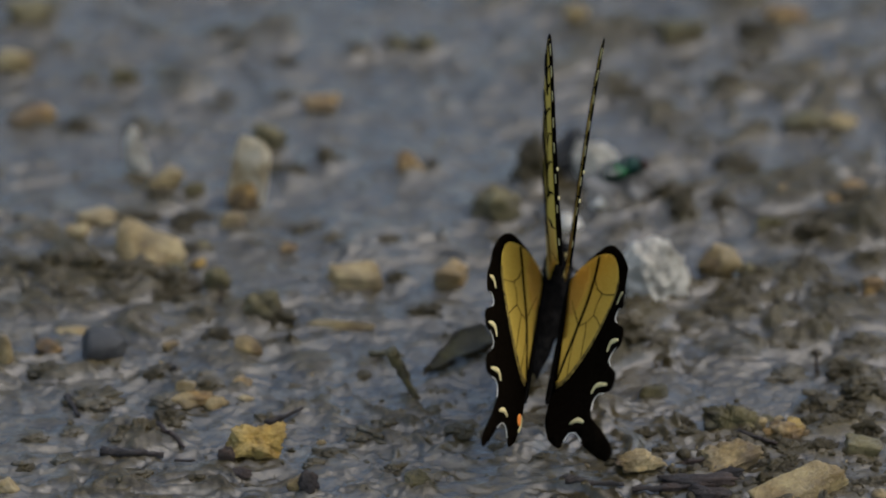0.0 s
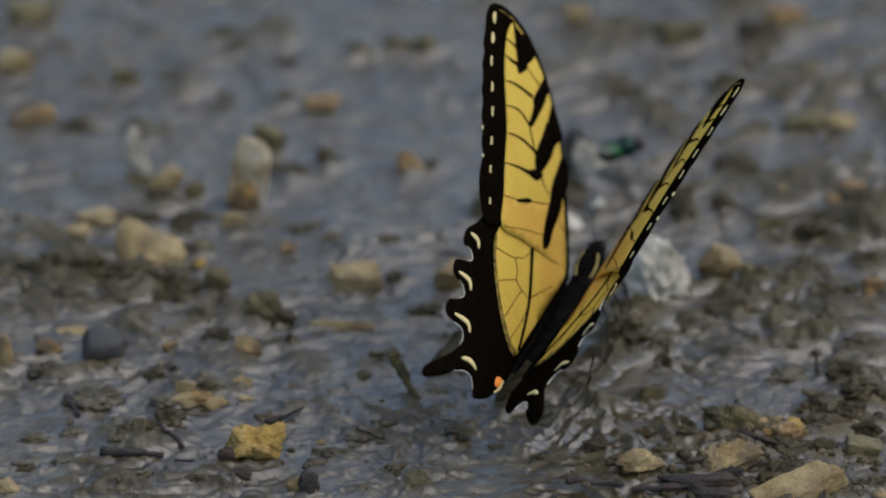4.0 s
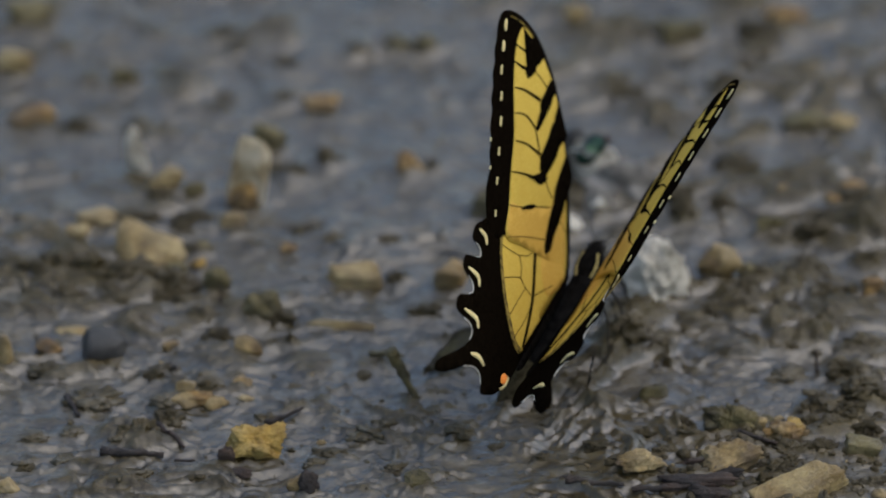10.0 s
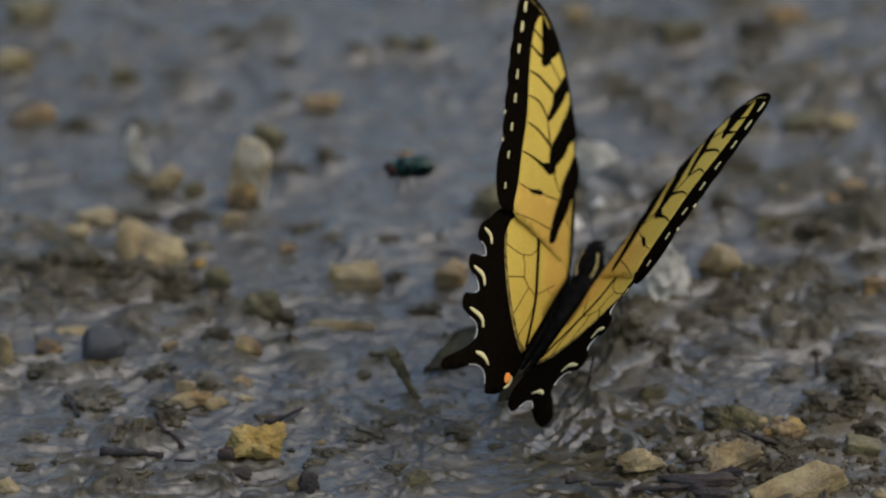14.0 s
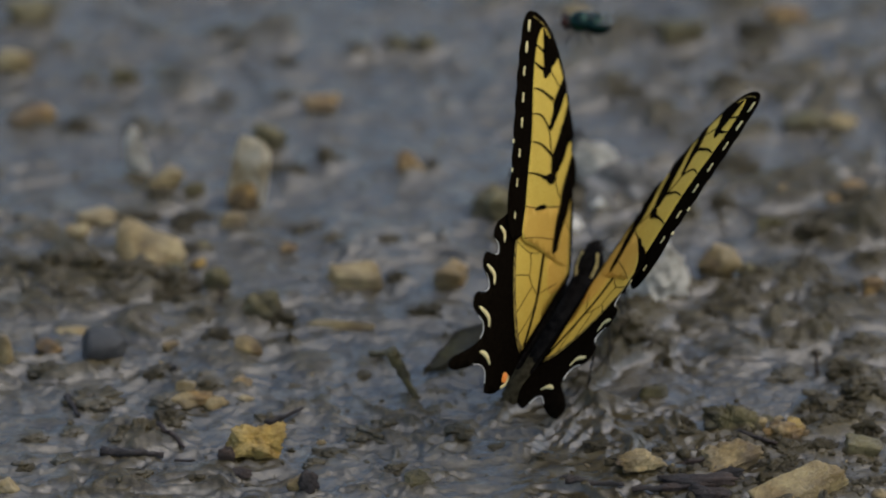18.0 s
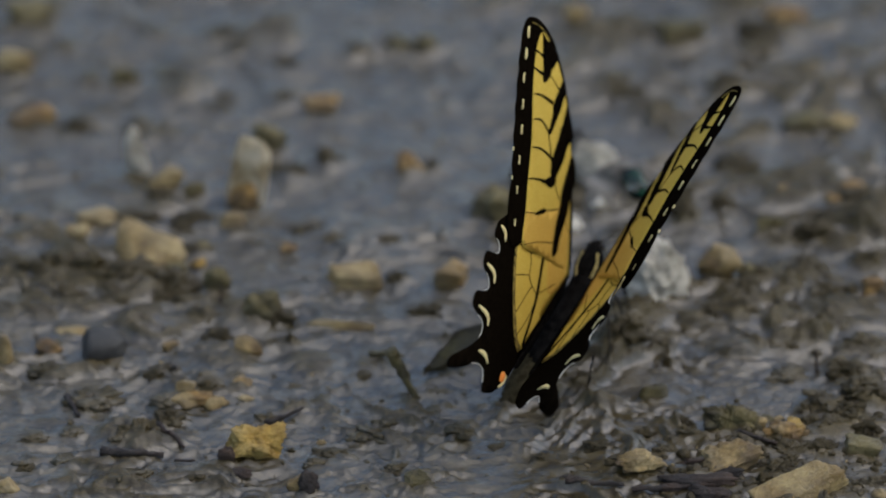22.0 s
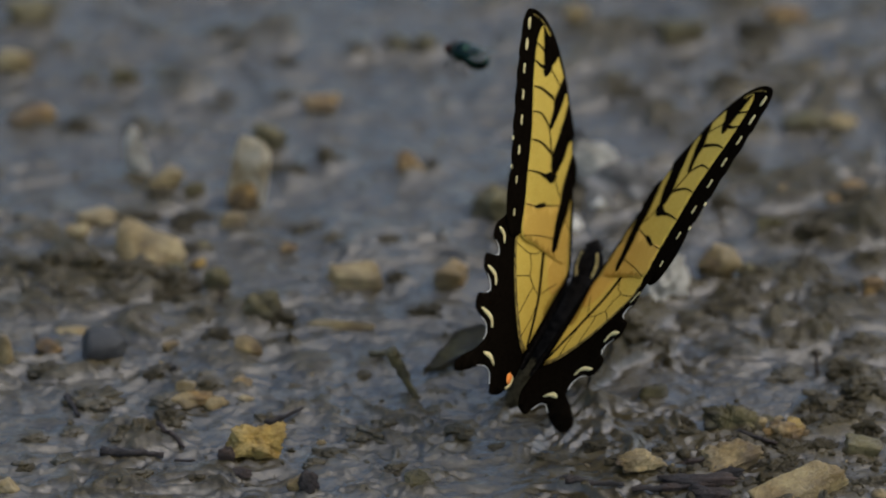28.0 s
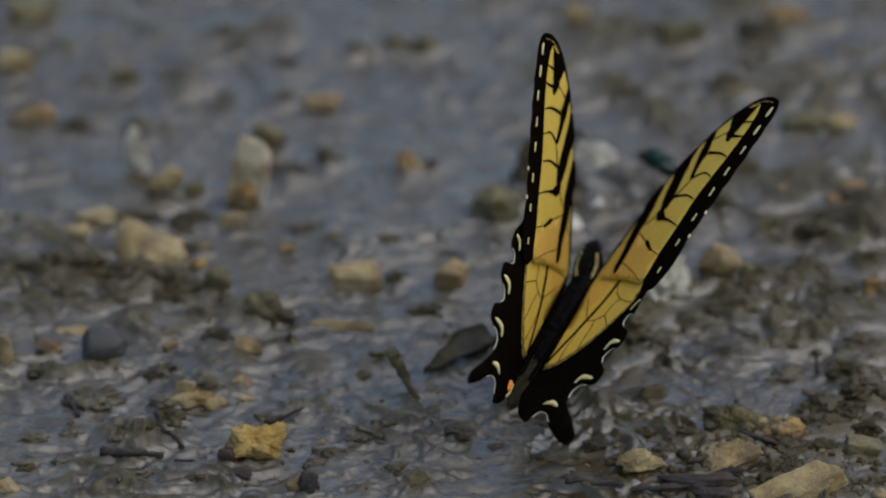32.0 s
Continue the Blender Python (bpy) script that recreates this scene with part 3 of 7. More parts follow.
stone(41.9, -5.5, 2.2, 1.6, 1.8, ORANGE, 'rusty grain of crumbled stone', seed=86, category='pebble', name='pebble')
stone(47.8, -5.6, 2.6, 1.9, 2.0, GOLD, 'golden grain of crumbled stone', seed=87, category='pebble', name='pebble')
stone(45.4, -3.4, 2.0, 1.5, 1.4, TAN, 'tan grain of crumbled stone', seed=88, category='pebble', name='pebble')
stone(-46.6, 32.0, 5.9, 4.4, 6.8, OLIVE, 'dark olive lump of mud and stone', seed=89, rough=0.2, facets=3, level=4)
stone(-59.7, 4.9, 3.0, 2.3, 2.5, TAN, 'jagged tan stone chip', seed=90, block=0.6)
stone(-57.4, 2.8, 4.4, 3.3, 1.3, ORANGE, 'jagged rusty stone chip', seed=91, block=0.6, rough=0.2)
stone(-40.8, -15.0, 2.0, 1.5, 1.4, CLOD, 'small dark clod of soil', seed=92, category='mud clod', name='mud_clod', rough=0.3, facets=1, sink=0.40, bed=1.4)
stone(40.5, -2.5, 2.6, 1.9, 2.5, CLOD, 'dark grain of crumbled stone', seed=93, category='pebble', name='pebble')
stone(36.7, -2.3, 2.4, 1.8, 2.1, TAN, 'tan grain of crumbled stone', seed=94, category='pebble', name='pebble')
stone(40.7, -9.1, 2.8, 2.1, 2.5, CLOD, 'dark grain of crumbled stone', seed=95, category='pebble', name='pebble')
stone(34.3, -8.7, 3.0, 2.2, 2.4, OLIVE, 'olive grain of crumbled stone', seed=96, category='pebble', name='pebble')
stone(48.2, -8.2, 3.0, 2.2, 2.7, GOLD, 'golden grain of crumbled stone', seed=97, category='pebble', name='pebble', block=0.66)
stone(43.4, -9.4, 2.4, 1.8, 1.8, ORANGE, 'rusty grain of crumbled stone', seed=98, category='pebble', name='pebble')
stone(34.1, -8.5, 4.6, 3.4, 3.9, OLIVE, 'olive rounded stone in a crumbled heap', seed=99, category='pebble', name='pebble', sink=0.15)
stone(58.4, -4.3, 4.4, 3.3, 3.4, CLOD, 'dark crumbly clod of soil', seed=100, category='mud clod', name='mud_clod', rough=0.3, facets=1, sink=0.40, bed=1.4)
stone(62.6, 2.2, 5.0, 3.8, 4.1, CLOD, 'dark crumbly clod of soil', seed=101, category='mud clod', name='mud_clod', rough=0.3, facets=1, sink=0.40, bed=1.4)
stone(45.7, -22.4, 5.9, 4.4, 3.2, CLOD, 'dark crumbly clod of soil', seed=102, category='mud clod', name='mud_clod', rough=0.32, facets=1, sink=0.40, bed=1.4)
stone(-62.4, -4.5, 5.6, 4.2, 3.9, MUD_LUMP, 'low lump of grey mud', seed=103, category='mud clod', name='mud_clod', rough=0.2, facets=4, sink=0.40, bed=1.4)
stone(8.4, 73.9, 6.3, 4.7, 4.7, MUD_LUMP, 'grey wet lump of mud', seed=104, category='mud clod', name='mud_clod', rough=0.25, facets=2, sink=0.40, bed=1.4)
stone(43.0, 45.9, 6.2, 4.6, 4.5, MUD_LUMP, 'dark wet clod of mud', seed=105, category='mud clod', name='mud_clod', rough=0.28, facets=2, sink=0.40, bed=1.4)
stone(49.6, 30.1, 7.1, 5.3, 3.6, MUD_LUMP, 'grey-brown crumbly clod of mud', seed=106, category='mud clod', name='mud_clod', rough=0.3, facets=2, sink=0.40, bed=1.4)
stone(56.7, 28.2, 6.1, 4.6, 3.3, MUD_LUMP, 'grey-brown crumbly clod of mud', seed=107, category='mud clod', name='mud_clod', rough=0.3, facets=2, sink=0.40, bed=1.4)
stone(61.5, 21.8, 6.7, 5.0, 4.3, MUD_LUMP, 'grey-brown crumbly clod of mud', seed=108, category='mud clod', name='mud_clod', rough=0.3, facets=2, sink=0.40, bed=1.4)
stone(41.8, -7.1, 2.6, 1.9, 2.3, TAN, 'tan grain of crumbled stone', seed=109, category='pebble', name='pebble')
stone(37.2, -5.5, 2.2, 1.6, 1.8, WHITE, 'pale grain of crumbled stone', seed=110, category='pebble', name='pebble')
stone(39.2, -3.5, 2.0, 1.5, 1.6, ORANGE, 'rusty grain of crumbled stone', seed=111, category='pebble', name='pebble')
stone(44.8, -7.0, 2.4, 1.8, 2.1, TAN, 'tan grain of crumbled stone', seed=112, category='pebble', name='pebble')
stone(43.2, -4.1, 2.2, 1.6, 1.6, OLIVE, 'olive grain of crumbled stone', seed=113, category='pebble', name='pebble')
stone(49.7, -9.4, 2.2, 1.6, 1.8, TAN, 'tan grain of crumbled stone', seed=114, category='pebble', name='pebble')
stone(39.0, -10.3, 2.4, 1.8, 1.8, CLOD, 'dark grain of crumbled stone', seed=115, category='pebble', name='pebble')
stone(51.0, -14.6, 4.0, 3.0, 2.7, CLOD, 'dark crumbly clod of soil', seed=116, category='mud clod', name='mud_clod', rough=0.3, facets=1, sink=0.40, bed=1.4)
stone(53.9, -16.2, 3.4, 2.5, 2.1, CLOD, 'dark crumbly clod of soil', seed=117, category='mud clod', name='mud_clod', rough=0.3, facets=1, sink=0.40, bed=1.4)
stone(42.2, -25.9, 4.9, 3.7, 2.7, CLOD, 'dark crumbly clod of soil', seed=118, category='mud clod', name='mud_clod', rough=0.3, facets=1, sink=0.40, bed=1.4)
stone(30.0, -21.9, 4.3, 3.3, 2.0, CLOD, 'dark crumbly clod of soil', seed=119, category='mud clod', name='mud_clod', rough=0.3, facets=1, sink=0.40, bed=1.4)
stone(24.2, -14.3, 3.0, 2.2, 1.9, CLOD, 'dark crumbly clod of soil', seed=120, category='mud clod', name='mud_clod', rough=0.3, facets=1, sink=0.40, bed=1.4)
stone(58.4, -25.8, 3.9, 3.0, 2.4, CLOD, 'dark crumbly clod of soil', seed=121, category='mud clod', name='mud_clod', rough=0.3, facets=1, sink=0.40, bed=1.4)
stone(20.0, 33.1, 8.6, 6.4, 6.0, CLOD, 'dark wet lump under a pale boulder', seed=122, category='mud clod', name='mud_clod', rough=0.2, facets=4, sink=0.40, bed=1.4)
stone(30.1, 42.2, 4.5, 3.4, 3.5, CLOD, 'dark wet lump beside a pale boulder', seed=123, category='mud clod', name='mud_clod', rough=0.2, facets=4, sink=0.40, bed=1.4)
stone(42.0, 46.3, 4.1, 3.1, 3.9, OLIVE, 'small brown stone beside a tan one', seed=124)
stone(58.8, 30.2, 5.1, 3.8, 3.3, MUD_LUMP, 'crumbly lump of tan and grey mud', seed=125, category='mud clod', name='mud_clod', rough=0.3, facets=3, sink=0.40, bed=1.4)
stone(54.4, 34.9, 2.5, 1.8, 1.8, TAN, 'small tan chip in the mud', seed=126, category='pebble', name='pebble')
stone(55.7, 30.0, 1.8, 1.4, 1.4, ORANGE, 'small rusty chip in the mud', seed=127, category='pebble', name='pebble')
stone(61.0, 33.9, 2.0, 1.5, 1.7, TAN, 'small tan chip in the mud', seed=128, category='pebble', name='pebble')
stone(-55.0, 41.6, 4.1, 3.1, 5.7, OLIVE, 'dark olive upright lump of mud', seed=129, rough=0.2, facets=4)
stone(-58.7, 48.8, 3.1, 2.3, 2.8, GOLD, 'small golden stone beside a slab', seed=130, category='pebble', name='pebble')
stone(-63.3, 47.6, 4.1, 3.1, 3.1, OLIVE, 'olive stone under a slab', seed=131)
stone(-67.3, 42.1, 6.2, 4.6, 3.9, CLOD, 'dark lump of mud under a slab', seed=132, category='mud clod', name='mud_clod', rough=0.22, facets=4, sink=0.40, bed=1.4)
stone(-41.4, 22.0, 2.4, 1.8, 3.8, CLOD, 'dark upright bit of mud', seed=133, category='mud clod', name='mud_clod', sink=0.40, bed=1.4)
stone(-62.9, 12.2, 3.4, 2.6, 2.6, CLOD, 'dark crumbly bit of mud', seed=134, category='mud clod', name='mud_clod', rough=0.3, facets=2, sink=0.40, bed=1.4)
stone(-57.9, -25.0, 3.0, 2.2, 1.3, CLOD, 'dark crumbly bit of mud', seed=135, category='mud clod', name='mud_clod', rough=0.3, facets=2, sink=0.40, bed=1.4)
stone(-31.3, -16.3, 3.6, 2.7, 2.3, CLOD, 'dark wet lump of mud', seed=136, category='mud clod', name='mud_clod', rough=0.2, facets=4, sink=0.40, bed=1.4)
stone(-23.5, -5.9, 6.0, 4.5, 2.5, MUD_LUMP, 'low wet lump of mud', seed=137, category='mud clod', name='mud_clod', rough=0.15, facets=4, sink=0.40, bed=1.4)
stone(-28.4, -11.5, 5.0, 3.7, 2.1, MUD_LUMP, 'low wet lump of mud', seed=138, category='mud clod', name='mud_clod', rough=0.15, facets=4, sink=0.40, bed=1.4)
stone(-37.6, -28.3, 3.0, 2.2, 4.4, BARK, 'black rotten bit of bark beside a tan stone', seed=139, category='bark', name='bark', rough=0.25, facets=3)
stone(7.7, -24.3, 2.4, 1.8, 0.9, BARK, 'small black rotten bit of bark', seed=140, category='bark', name='bark', rough=0.25, facets=3)
stone(-4.6, -14.2, 4.0, 3.0, 1.6, MUD_LUMP, 'low wet lump of mud', seed=141, category='mud clod', name='mud_clod', rough=0.15, facets=4, sink=0.40, bed=1.4)
stone(13.8, -12.2, 2.6, 1.9, 1.5, CLOD, 'dark crumbly bit of mud', seed=142, category='mud clod', name='mud_clod', rough=0.3, facets=2, sink=0.40, bed=1.4)
stone(31.6, 3.2, 2.4, 1.8, 1.5, CLOD, 'dark crumbly bit of mud', seed=143, category='mud clod', name='mud_clod', rough=0.3, facets=2, sink=0.40, bed=1.4)
stone(-84.9, 48.1, 12.4, 9.3, 5.1, CLOD, 'broad dark olive lump of mud', seed=144, category='mud clod', name='mud_clod', rough=0.24, facets=4, sink=0.26, level=5, bed=0.3)
stone(-74.5, 44.6, 11.3, 8.5, 4.7, CLOD, 'broad dark olive lump of mud', seed=145, category='mud clod', name='mud_clod', rough=0.26, facets=4, sink=0.26, level=5, bed=0.3)
stone(-89.3, 41.5, 7.2, 5.4, 3.0, MUD_LUMP, 'low grey-brown lump of mud', seed=146, category='mud clod', name='mud_clod', rough=0.24, facets=4, sink=0.40, bed=1.4)
stone(-60.5, 37.0, 5.7, 4.3, 4.0, CLOD, 'dark lump of wet mud', seed=147, category='mud clod', name='mud_clod', rough=0.24, facets=4, sink=0.40, bed=1.4)
stone(-65.4, 74.0, 7.7, 5.8, 5.9, CLOD, 'dark wet lump among stones', seed=148, category='mud clod', name='mud_clod', rough=0.24, facets=4, sink=0.40, bed=1.4)
stone(-60.0, 76.8, 3.8, 2.8, 4.5, OLIVE, 'olive stone among dark lumps', seed=149)
stone(-71.2, 67.1, 11.4, 4.0, 2.2, CLOD, 'long low lump of dark mud', seed=150, category='mud clod', name='mud_clod', rough=0.24, facets=4, sink=0.40, bed=1.4)
stone(-59.0, 67.9, 8.3, 2.9, 2.3, CLOD, 'long low lump of dark mud', seed=151, category='mud clod', name='mud_clod', rough=0.24, facets=4, sink=0.40, bed=1.4)
stone(-41.8, 84.0, 6.3, 4.7, 3.4, CLOD, 'dark wet lump beside a tall pale stone', seed=152, category='mud clod', name='mud_clod', rough=0.2, facets=4, sink=0.40, bed=1.4)
stone(-36.3, 63.3, 9.3, 3.3, 2.5, CLOD, 'long low lump of dark mud', seed=153, category='mud clod', name='mud_clod', rough=0.24, facets=4, sink=0.40, bed=1.4)
stone(-24.9, 59.1, 7.2, 2.5, 2.5, CLOD, 'long low lump of dark mud', seed=154, category='mud clod', name='mud_clod', rough=0.24, facets=4, sink=0.40, bed=1.4)
stone(-44.4, 113.6, 6.4, 4.8, 2.6, CLOD, 'dark wet lump of mud', seed=155, category='mud clod', name='mud_clod', rough=0.2, facets=4, sink=0.40, bed=1.4)
stone(-56.1, 138.3, 5.4, 4.1, 2.2, CLOD, 'dark wet lump of mud', seed=156, category='mud clod', name='mud_clod', rough=0.2, facets=4, sink=0.40, bed=1.4)
stone(17.9, 141.5, 6.5, 4.9, 2.7, CLOD, 'dark wet lump of mud', seed=157, category='mud clod', name='mud_clod', rough=0.2, facets=4, sink=0.40, bed=1.4)
stone(25.9, 107.9, 7.4, 5.6, 3.1, CLOD, 'dark wet lump of mud', seed=158, category='mud clod', name='mud_clod', rough=0.2, facets=4, sink=0.40, bed=1.4)
stone(18.6, 117.1, 5.3, 4.0, 2.2, CLOD, 'dark wet lump of mud', seed=159, category='mud clod', name='mud_clod', rough=0.2, facets=4, sink=0.40, bed=1.4)
stone(51.5, 47.8, 6.6, 4.9, 4.9, CLOD, 'dark crumbly lump of mud', seed=160, category='mud clod', name='mud_clod', rough=0.26, facets=4, sink=0.40, bed=1.4)
stone(55.3, 39.7, 7.6, 5.7, 3.7, MUD_LUMP, 'grey-brown crumbly lump of mud', seed=161, category='mud clod', name='mud_clod', rough=0.26, facets=4, sink=0.40, bed=1.4)
stone(63.8, 51.0, 6.6, 5.0, 4.1, CLOD, 'dark crumbly lump of mud', seed=162, category='mud clod', name='mud_clod', rough=0.26, facets=4, sink=0.40, bed=1.4)
stone(47.4, 20.1, 5.5, 4.1, 2.6, CLOD, 'dark crumbly lump of mud', seed=163, category='mud clod', name='mud_clod', rough=0.26, facets=4, sink=0.40, bed=1.4)
stone(58.6, 12.4, 7.7, 5.7, 3.2, CLOD, 'dark crumbly lump of mud', seed=164, category='mud clod', name='mud_clod', rough=0.26, facets=4, sink=0.40, bed=1.4)
stone(53.8, 60.6, 6.2, 4.7, 4.0, CLOD, 'dark crumbly lump of mud', seed=165, category='mud clod', name='mud_clod', rough=0.26, facets=4, sink=0.40, bed=1.4)
stone(46.1, 62.9, 5.2, 3.9, 3.7, OLIVE, 'brown stone among crumbly lumps', seed=166)
stone(30.8, 30.5, 6.1, 4.6, 2.5, MUD_LUMP, 'low grey-brown lump of mud', seed=167, category='mud clod', name='mud_clod', rough=0.2, facets=4, sink=0.40, bed=1.4)
stone(61.8, 77.6, 4.6, 3.5, 3.6, ORANGE, 'rusty stone among lumps of mud', seed=168)
stone(2.8, 81.6, 7.5, 5.5, 13.0, CLOD, 'dark upright lump beside a grey stone', seed=201, category='mud clod', name='mud_clod', sink=0.32, bed=1.2)
stone(10.3, 85.4, 5.4, 4.4, 10.5, SLATE, 'black wet stone beside a pale one', seed=202)
stone(15.2, 85.4, 5.2, 4.2, 4.6, WHITE, 'small pale stone beside a black one', seed=203)
stone(17.4, 78.0, 9.0, 5.0, 3.8, GREY, 'low grey lump of limestone', seed=204, rough=0.2)
stone(14.7, 71.0, 3.0, 2.4, 3.0, WHITE, 'tiny pale stone in the mud', seed=205, category='pebble', name='pebble')
stone(30.0, 67.4, 4.5, 4.0, 6.5, CLOD, 'dark upright lump of mud', seed=206, category='mud clod', name='mud_clod', sink=0.32, bed=1.2)
stone(-74.2, 119.1, 5.5, 4.1, 3.5, MUD_LUMP, 'grey-brown crumb of wet mud', seed=300, category='mud clod', name='mud_clod', sink=0.32, bed=1.2)
stone(-57.6, 109.2, 6.5, 4.9, 1.8, CLOD, 'dark olive crumb of wet mud', seed=301, category='mud clod', name='mud_clod', sink=0.32, bed=1.2)
stone(-82.9, 101.6, 8, 6.0, 2.0, CLOD, 'dark olive crumb of wet mud', seed=302, category='mud clod', name='mud_clod', sink=0.32, bed=1.2)
stone(-70.1, 100.9, 9, 6.8, 1.6, MUD_LUMP, 'grey-brown crumb of wet mud', seed=303, category='mud clod', name='mud_clod', sink=0.32, bed=1.2)
stone(-55.1, 114.7, 5, 3.8, 1.6, CLOD, 'dark olive crumb of wet mud', seed=304, category='mud clod', name='mud_clod', sink=0.32, bed=1.2)
stone(-52.3, 133.6, 6, 4.5, 2, CLOD, 'dark olive crumb of wet mud', seed=305, category='mud clod', name='mud_clod', sink=0.32, bed=1.2)
stone(-29.6, 130.9, 5, 3.8, 3.4, MUD_LUMP, 'grey-brown crumb of wet mud', seed=306, category='mud clod', name='mud_clod', sink=0.32, bed=1.2)
stone(39.9, 116.2, 5, 3.8, 4.2, CLOD, 'dark olive crumb of wet mud', seed=307, category='mud clod', name='mud_clod', sink=0.32, bed=1.2)
stone(43.4, 125.8, 4, 3.0, 2.6, CLOD, 'dark olive crumb of wet mud', seed=308, category='mud clod', name='mud_clod', sink=0.32, bed=1.2)
stone(26.7, 107.0, 6, 4.5, 4, MUD_LUMP, 'grey-brown crumb of wet mud', seed=309, category='mud clod', name='mud_clod', sink=0.32, bed=1.2)
stone(19.6, 114.7, 9, 6.8, 2.2, CLOD, 'dark olive crumb of wet mud', seed=310, category='mud clod', name='mud_clod', sink=0.32, bed=1.2)
stone(30.9, 140.0, 8, 6.0, 2.6, CLOD, 'dark olive crumb of wet mud', seed=311, category='mud clod', name='mud_clod', sink=0.32, bed=1.2)
stone(21.1, 135.4, 7, 5.2, 3, MUD_LUMP, 'grey-brown crumb of wet mud', seed=312, category='mud clod', name='mud_clod', sink=0.32, bed=1.2)
stone(46.3, 132.5, 7, 5.2, 1.6, CLOD, 'dark olive crumb of wet mud', seed=313, category='mud clod', name='mud_clod', sink=0.32, bed=1.2)
stone(46.6, 139.3, 10, 7.5, 2.4, CLOD, 'dark olive crumb of wet mud', seed=314, category='mud clod', name='mud_clod', sink=0.32, bed=1.2)
stone(55.5, 119.1, 8, 6.0, 1.6, MUD_LUMP, 'grey-brown crumb of wet mud', seed=315, category='mud clod', name='mud_clod', sink=0.32, bed=1.2)
stone(-44.1, 126.9, 6, 4.5, 2, CLOD, 'dark olive crumb of wet mud', seed=316, category='mud clod', name='mud_clod', sink=0.32, bed=1.2)
stone(-23.8, 58.1, 5, 3.8, 2.2, CLOD, 'dark olive crumb of wet mud', seed=317, category='mud clod', name='mud_clod', sink=0.32, bed=1.2)
stone(-16.5, 33.6, 5, 3.8, 3, CLOD, 'dark olive crumb of wet mud', seed=319, category='mud clod', name='mud_clod', sink=0.32, bed=1.2)
stone(-61.3, 67.4, 10, 7.5, 2.2, CLOD, 'dark olive crumb of wet mud', seed=320, category='mud clod', name='mud_clod', sink=0.32, bed=1.2)
stone(-58.9, 56.0, 6, 4.5, 3, MUD_LUMP, 'grey-brown crumb of wet mud', seed=321, category='mud clod', name='mud_clod', sink=0.32, bed=1.2)
stone(-63.6, 38.6, 5, 3.8, 2.4, CLOD, 'dark olive crumb of wet mud', seed=322, category='mud clod', name='mud_clod', sink=0.32, bed=1.2)
stone(-72.8, 36.6, 6, 4.5, 2.4, CLOD, 'dark olive crumb of wet mud', seed=323, category='mud clod', name='mud_clod', sink=0.32, bed=1.2)
stone(-57.8, 31.5, 5, 3.8, 2.6, MUD_LUMP, 'grey-brown crumb of wet mud', seed=324, category='mud clod', name='mud_clod', sink=0.32, bed=1.2)
stone(-54.6, 25.5, 5, 3.8, 2.2, CLOD, 'dark olive crumb of wet mud', seed=325, category='mud clod', name='mud_clod', sink=0.32, bed=1.2)
stone(-46.1, 31.5, 8, 6.0, 3, CLOD, 'dark olive crumb of wet mud', seed=326, category='mud clod', name='mud_clod', sink=0.32, bed=1.2)
stone(-34.2, 59.1, 5, 3.8, 2.4, MUD_LUMP, 'grey-brown crumb of wet mud', seed=327, category='mud clod', name='mud_clod', sink=0.32, bed=1.2)
stone(-65.4, 10.7, 4.5, 3.4, 2, CLOD, 'dark olive crumb of wet mud', seed=328, category='mud clod', name='mud_clod', sink=0.32, bed=1.2)
stone(-68.5, 30.5, 4, 3.0, 2, CLOD, 'dark olive crumb of wet mud', seed=329, category='mud clod', name='mud_clod', sink=0.32, bed=1.2)
stone(51.2, 45.7, 7, 5.2, 3.2, MUD_LUMP, 'grey-brown crumb of wet mud', seed=330, category='mud clod', name='mud_clod', sink=0.32, bed=1.2)
stone(41.6, 32.6, 6, 4.5, 2.2, CLOD, 'dark olive crumb of wet mud', seed=331, category='mud clod', name='mud_clod', sink=0.32, bed=1.2)
stone(34.5, 33.6, 5, 3.8, 2.2, CLOD, 'dark olive crumb of wet mud', seed=332, category='mud clod', name='mud_clod', sink=0.32, bed=1.2)
stone(27.6, 43.7, 5, 3.8, 3, MUD_LUMP, 'grey-brown crumb of wet mud', seed=333, category='mud clod', name='mud_clod', sink=0.32, bed=1.2)
stone(24.0, 23.5, 6, 4.5, 2.6, CLOD, 'dark olive crumb of wet mud', seed=334, category='mud clod', name='mud_clod', sink=0.32, bed=1.2)
stone(48.3, 34.6, 5, 3.8, 2.2, CLOD, 'dark olive crumb of wet mud', seed=335, category='mud clod', name='mud_clod', sink=0.32, bed=1.2)
stone(59.2, 39.6, 6, 4.5, 3, MUD_LUMP, 'grey-brown crumb of wet mud', seed=336, category='mud clod', name='mud_clod', sink=0.32, bed=1.2)
stone(57.1, 64.3, 6, 4.5, 2.8, CLOD, 'dark olive crumb of wet mud', seed=337, category='mud clod', name='mud_clod', sink=0.32, bed=1.2)
stone(62.7, 74.8, 6, 4.5, 2.4, CLOD, 'dark olive crumb of wet mud', seed=338, category='mud clod', name='mud_clod', sink=0.32, bed=1.2)
stone(48.1, 60.1, 6, 4.5, 3, MUD_LUMP, 'grey-brown crumb of wet mud', seed=339, category='mud clod', name='mud_clod', sink=0.32, bed=1.2)
stone(37.1, 72.7, 5, 3.8, 2.6, CLOD, 'dark olive crumb of wet mud', seed=340, category='mud clod', name='mud_clod', sink=0.32, bed=1.2)
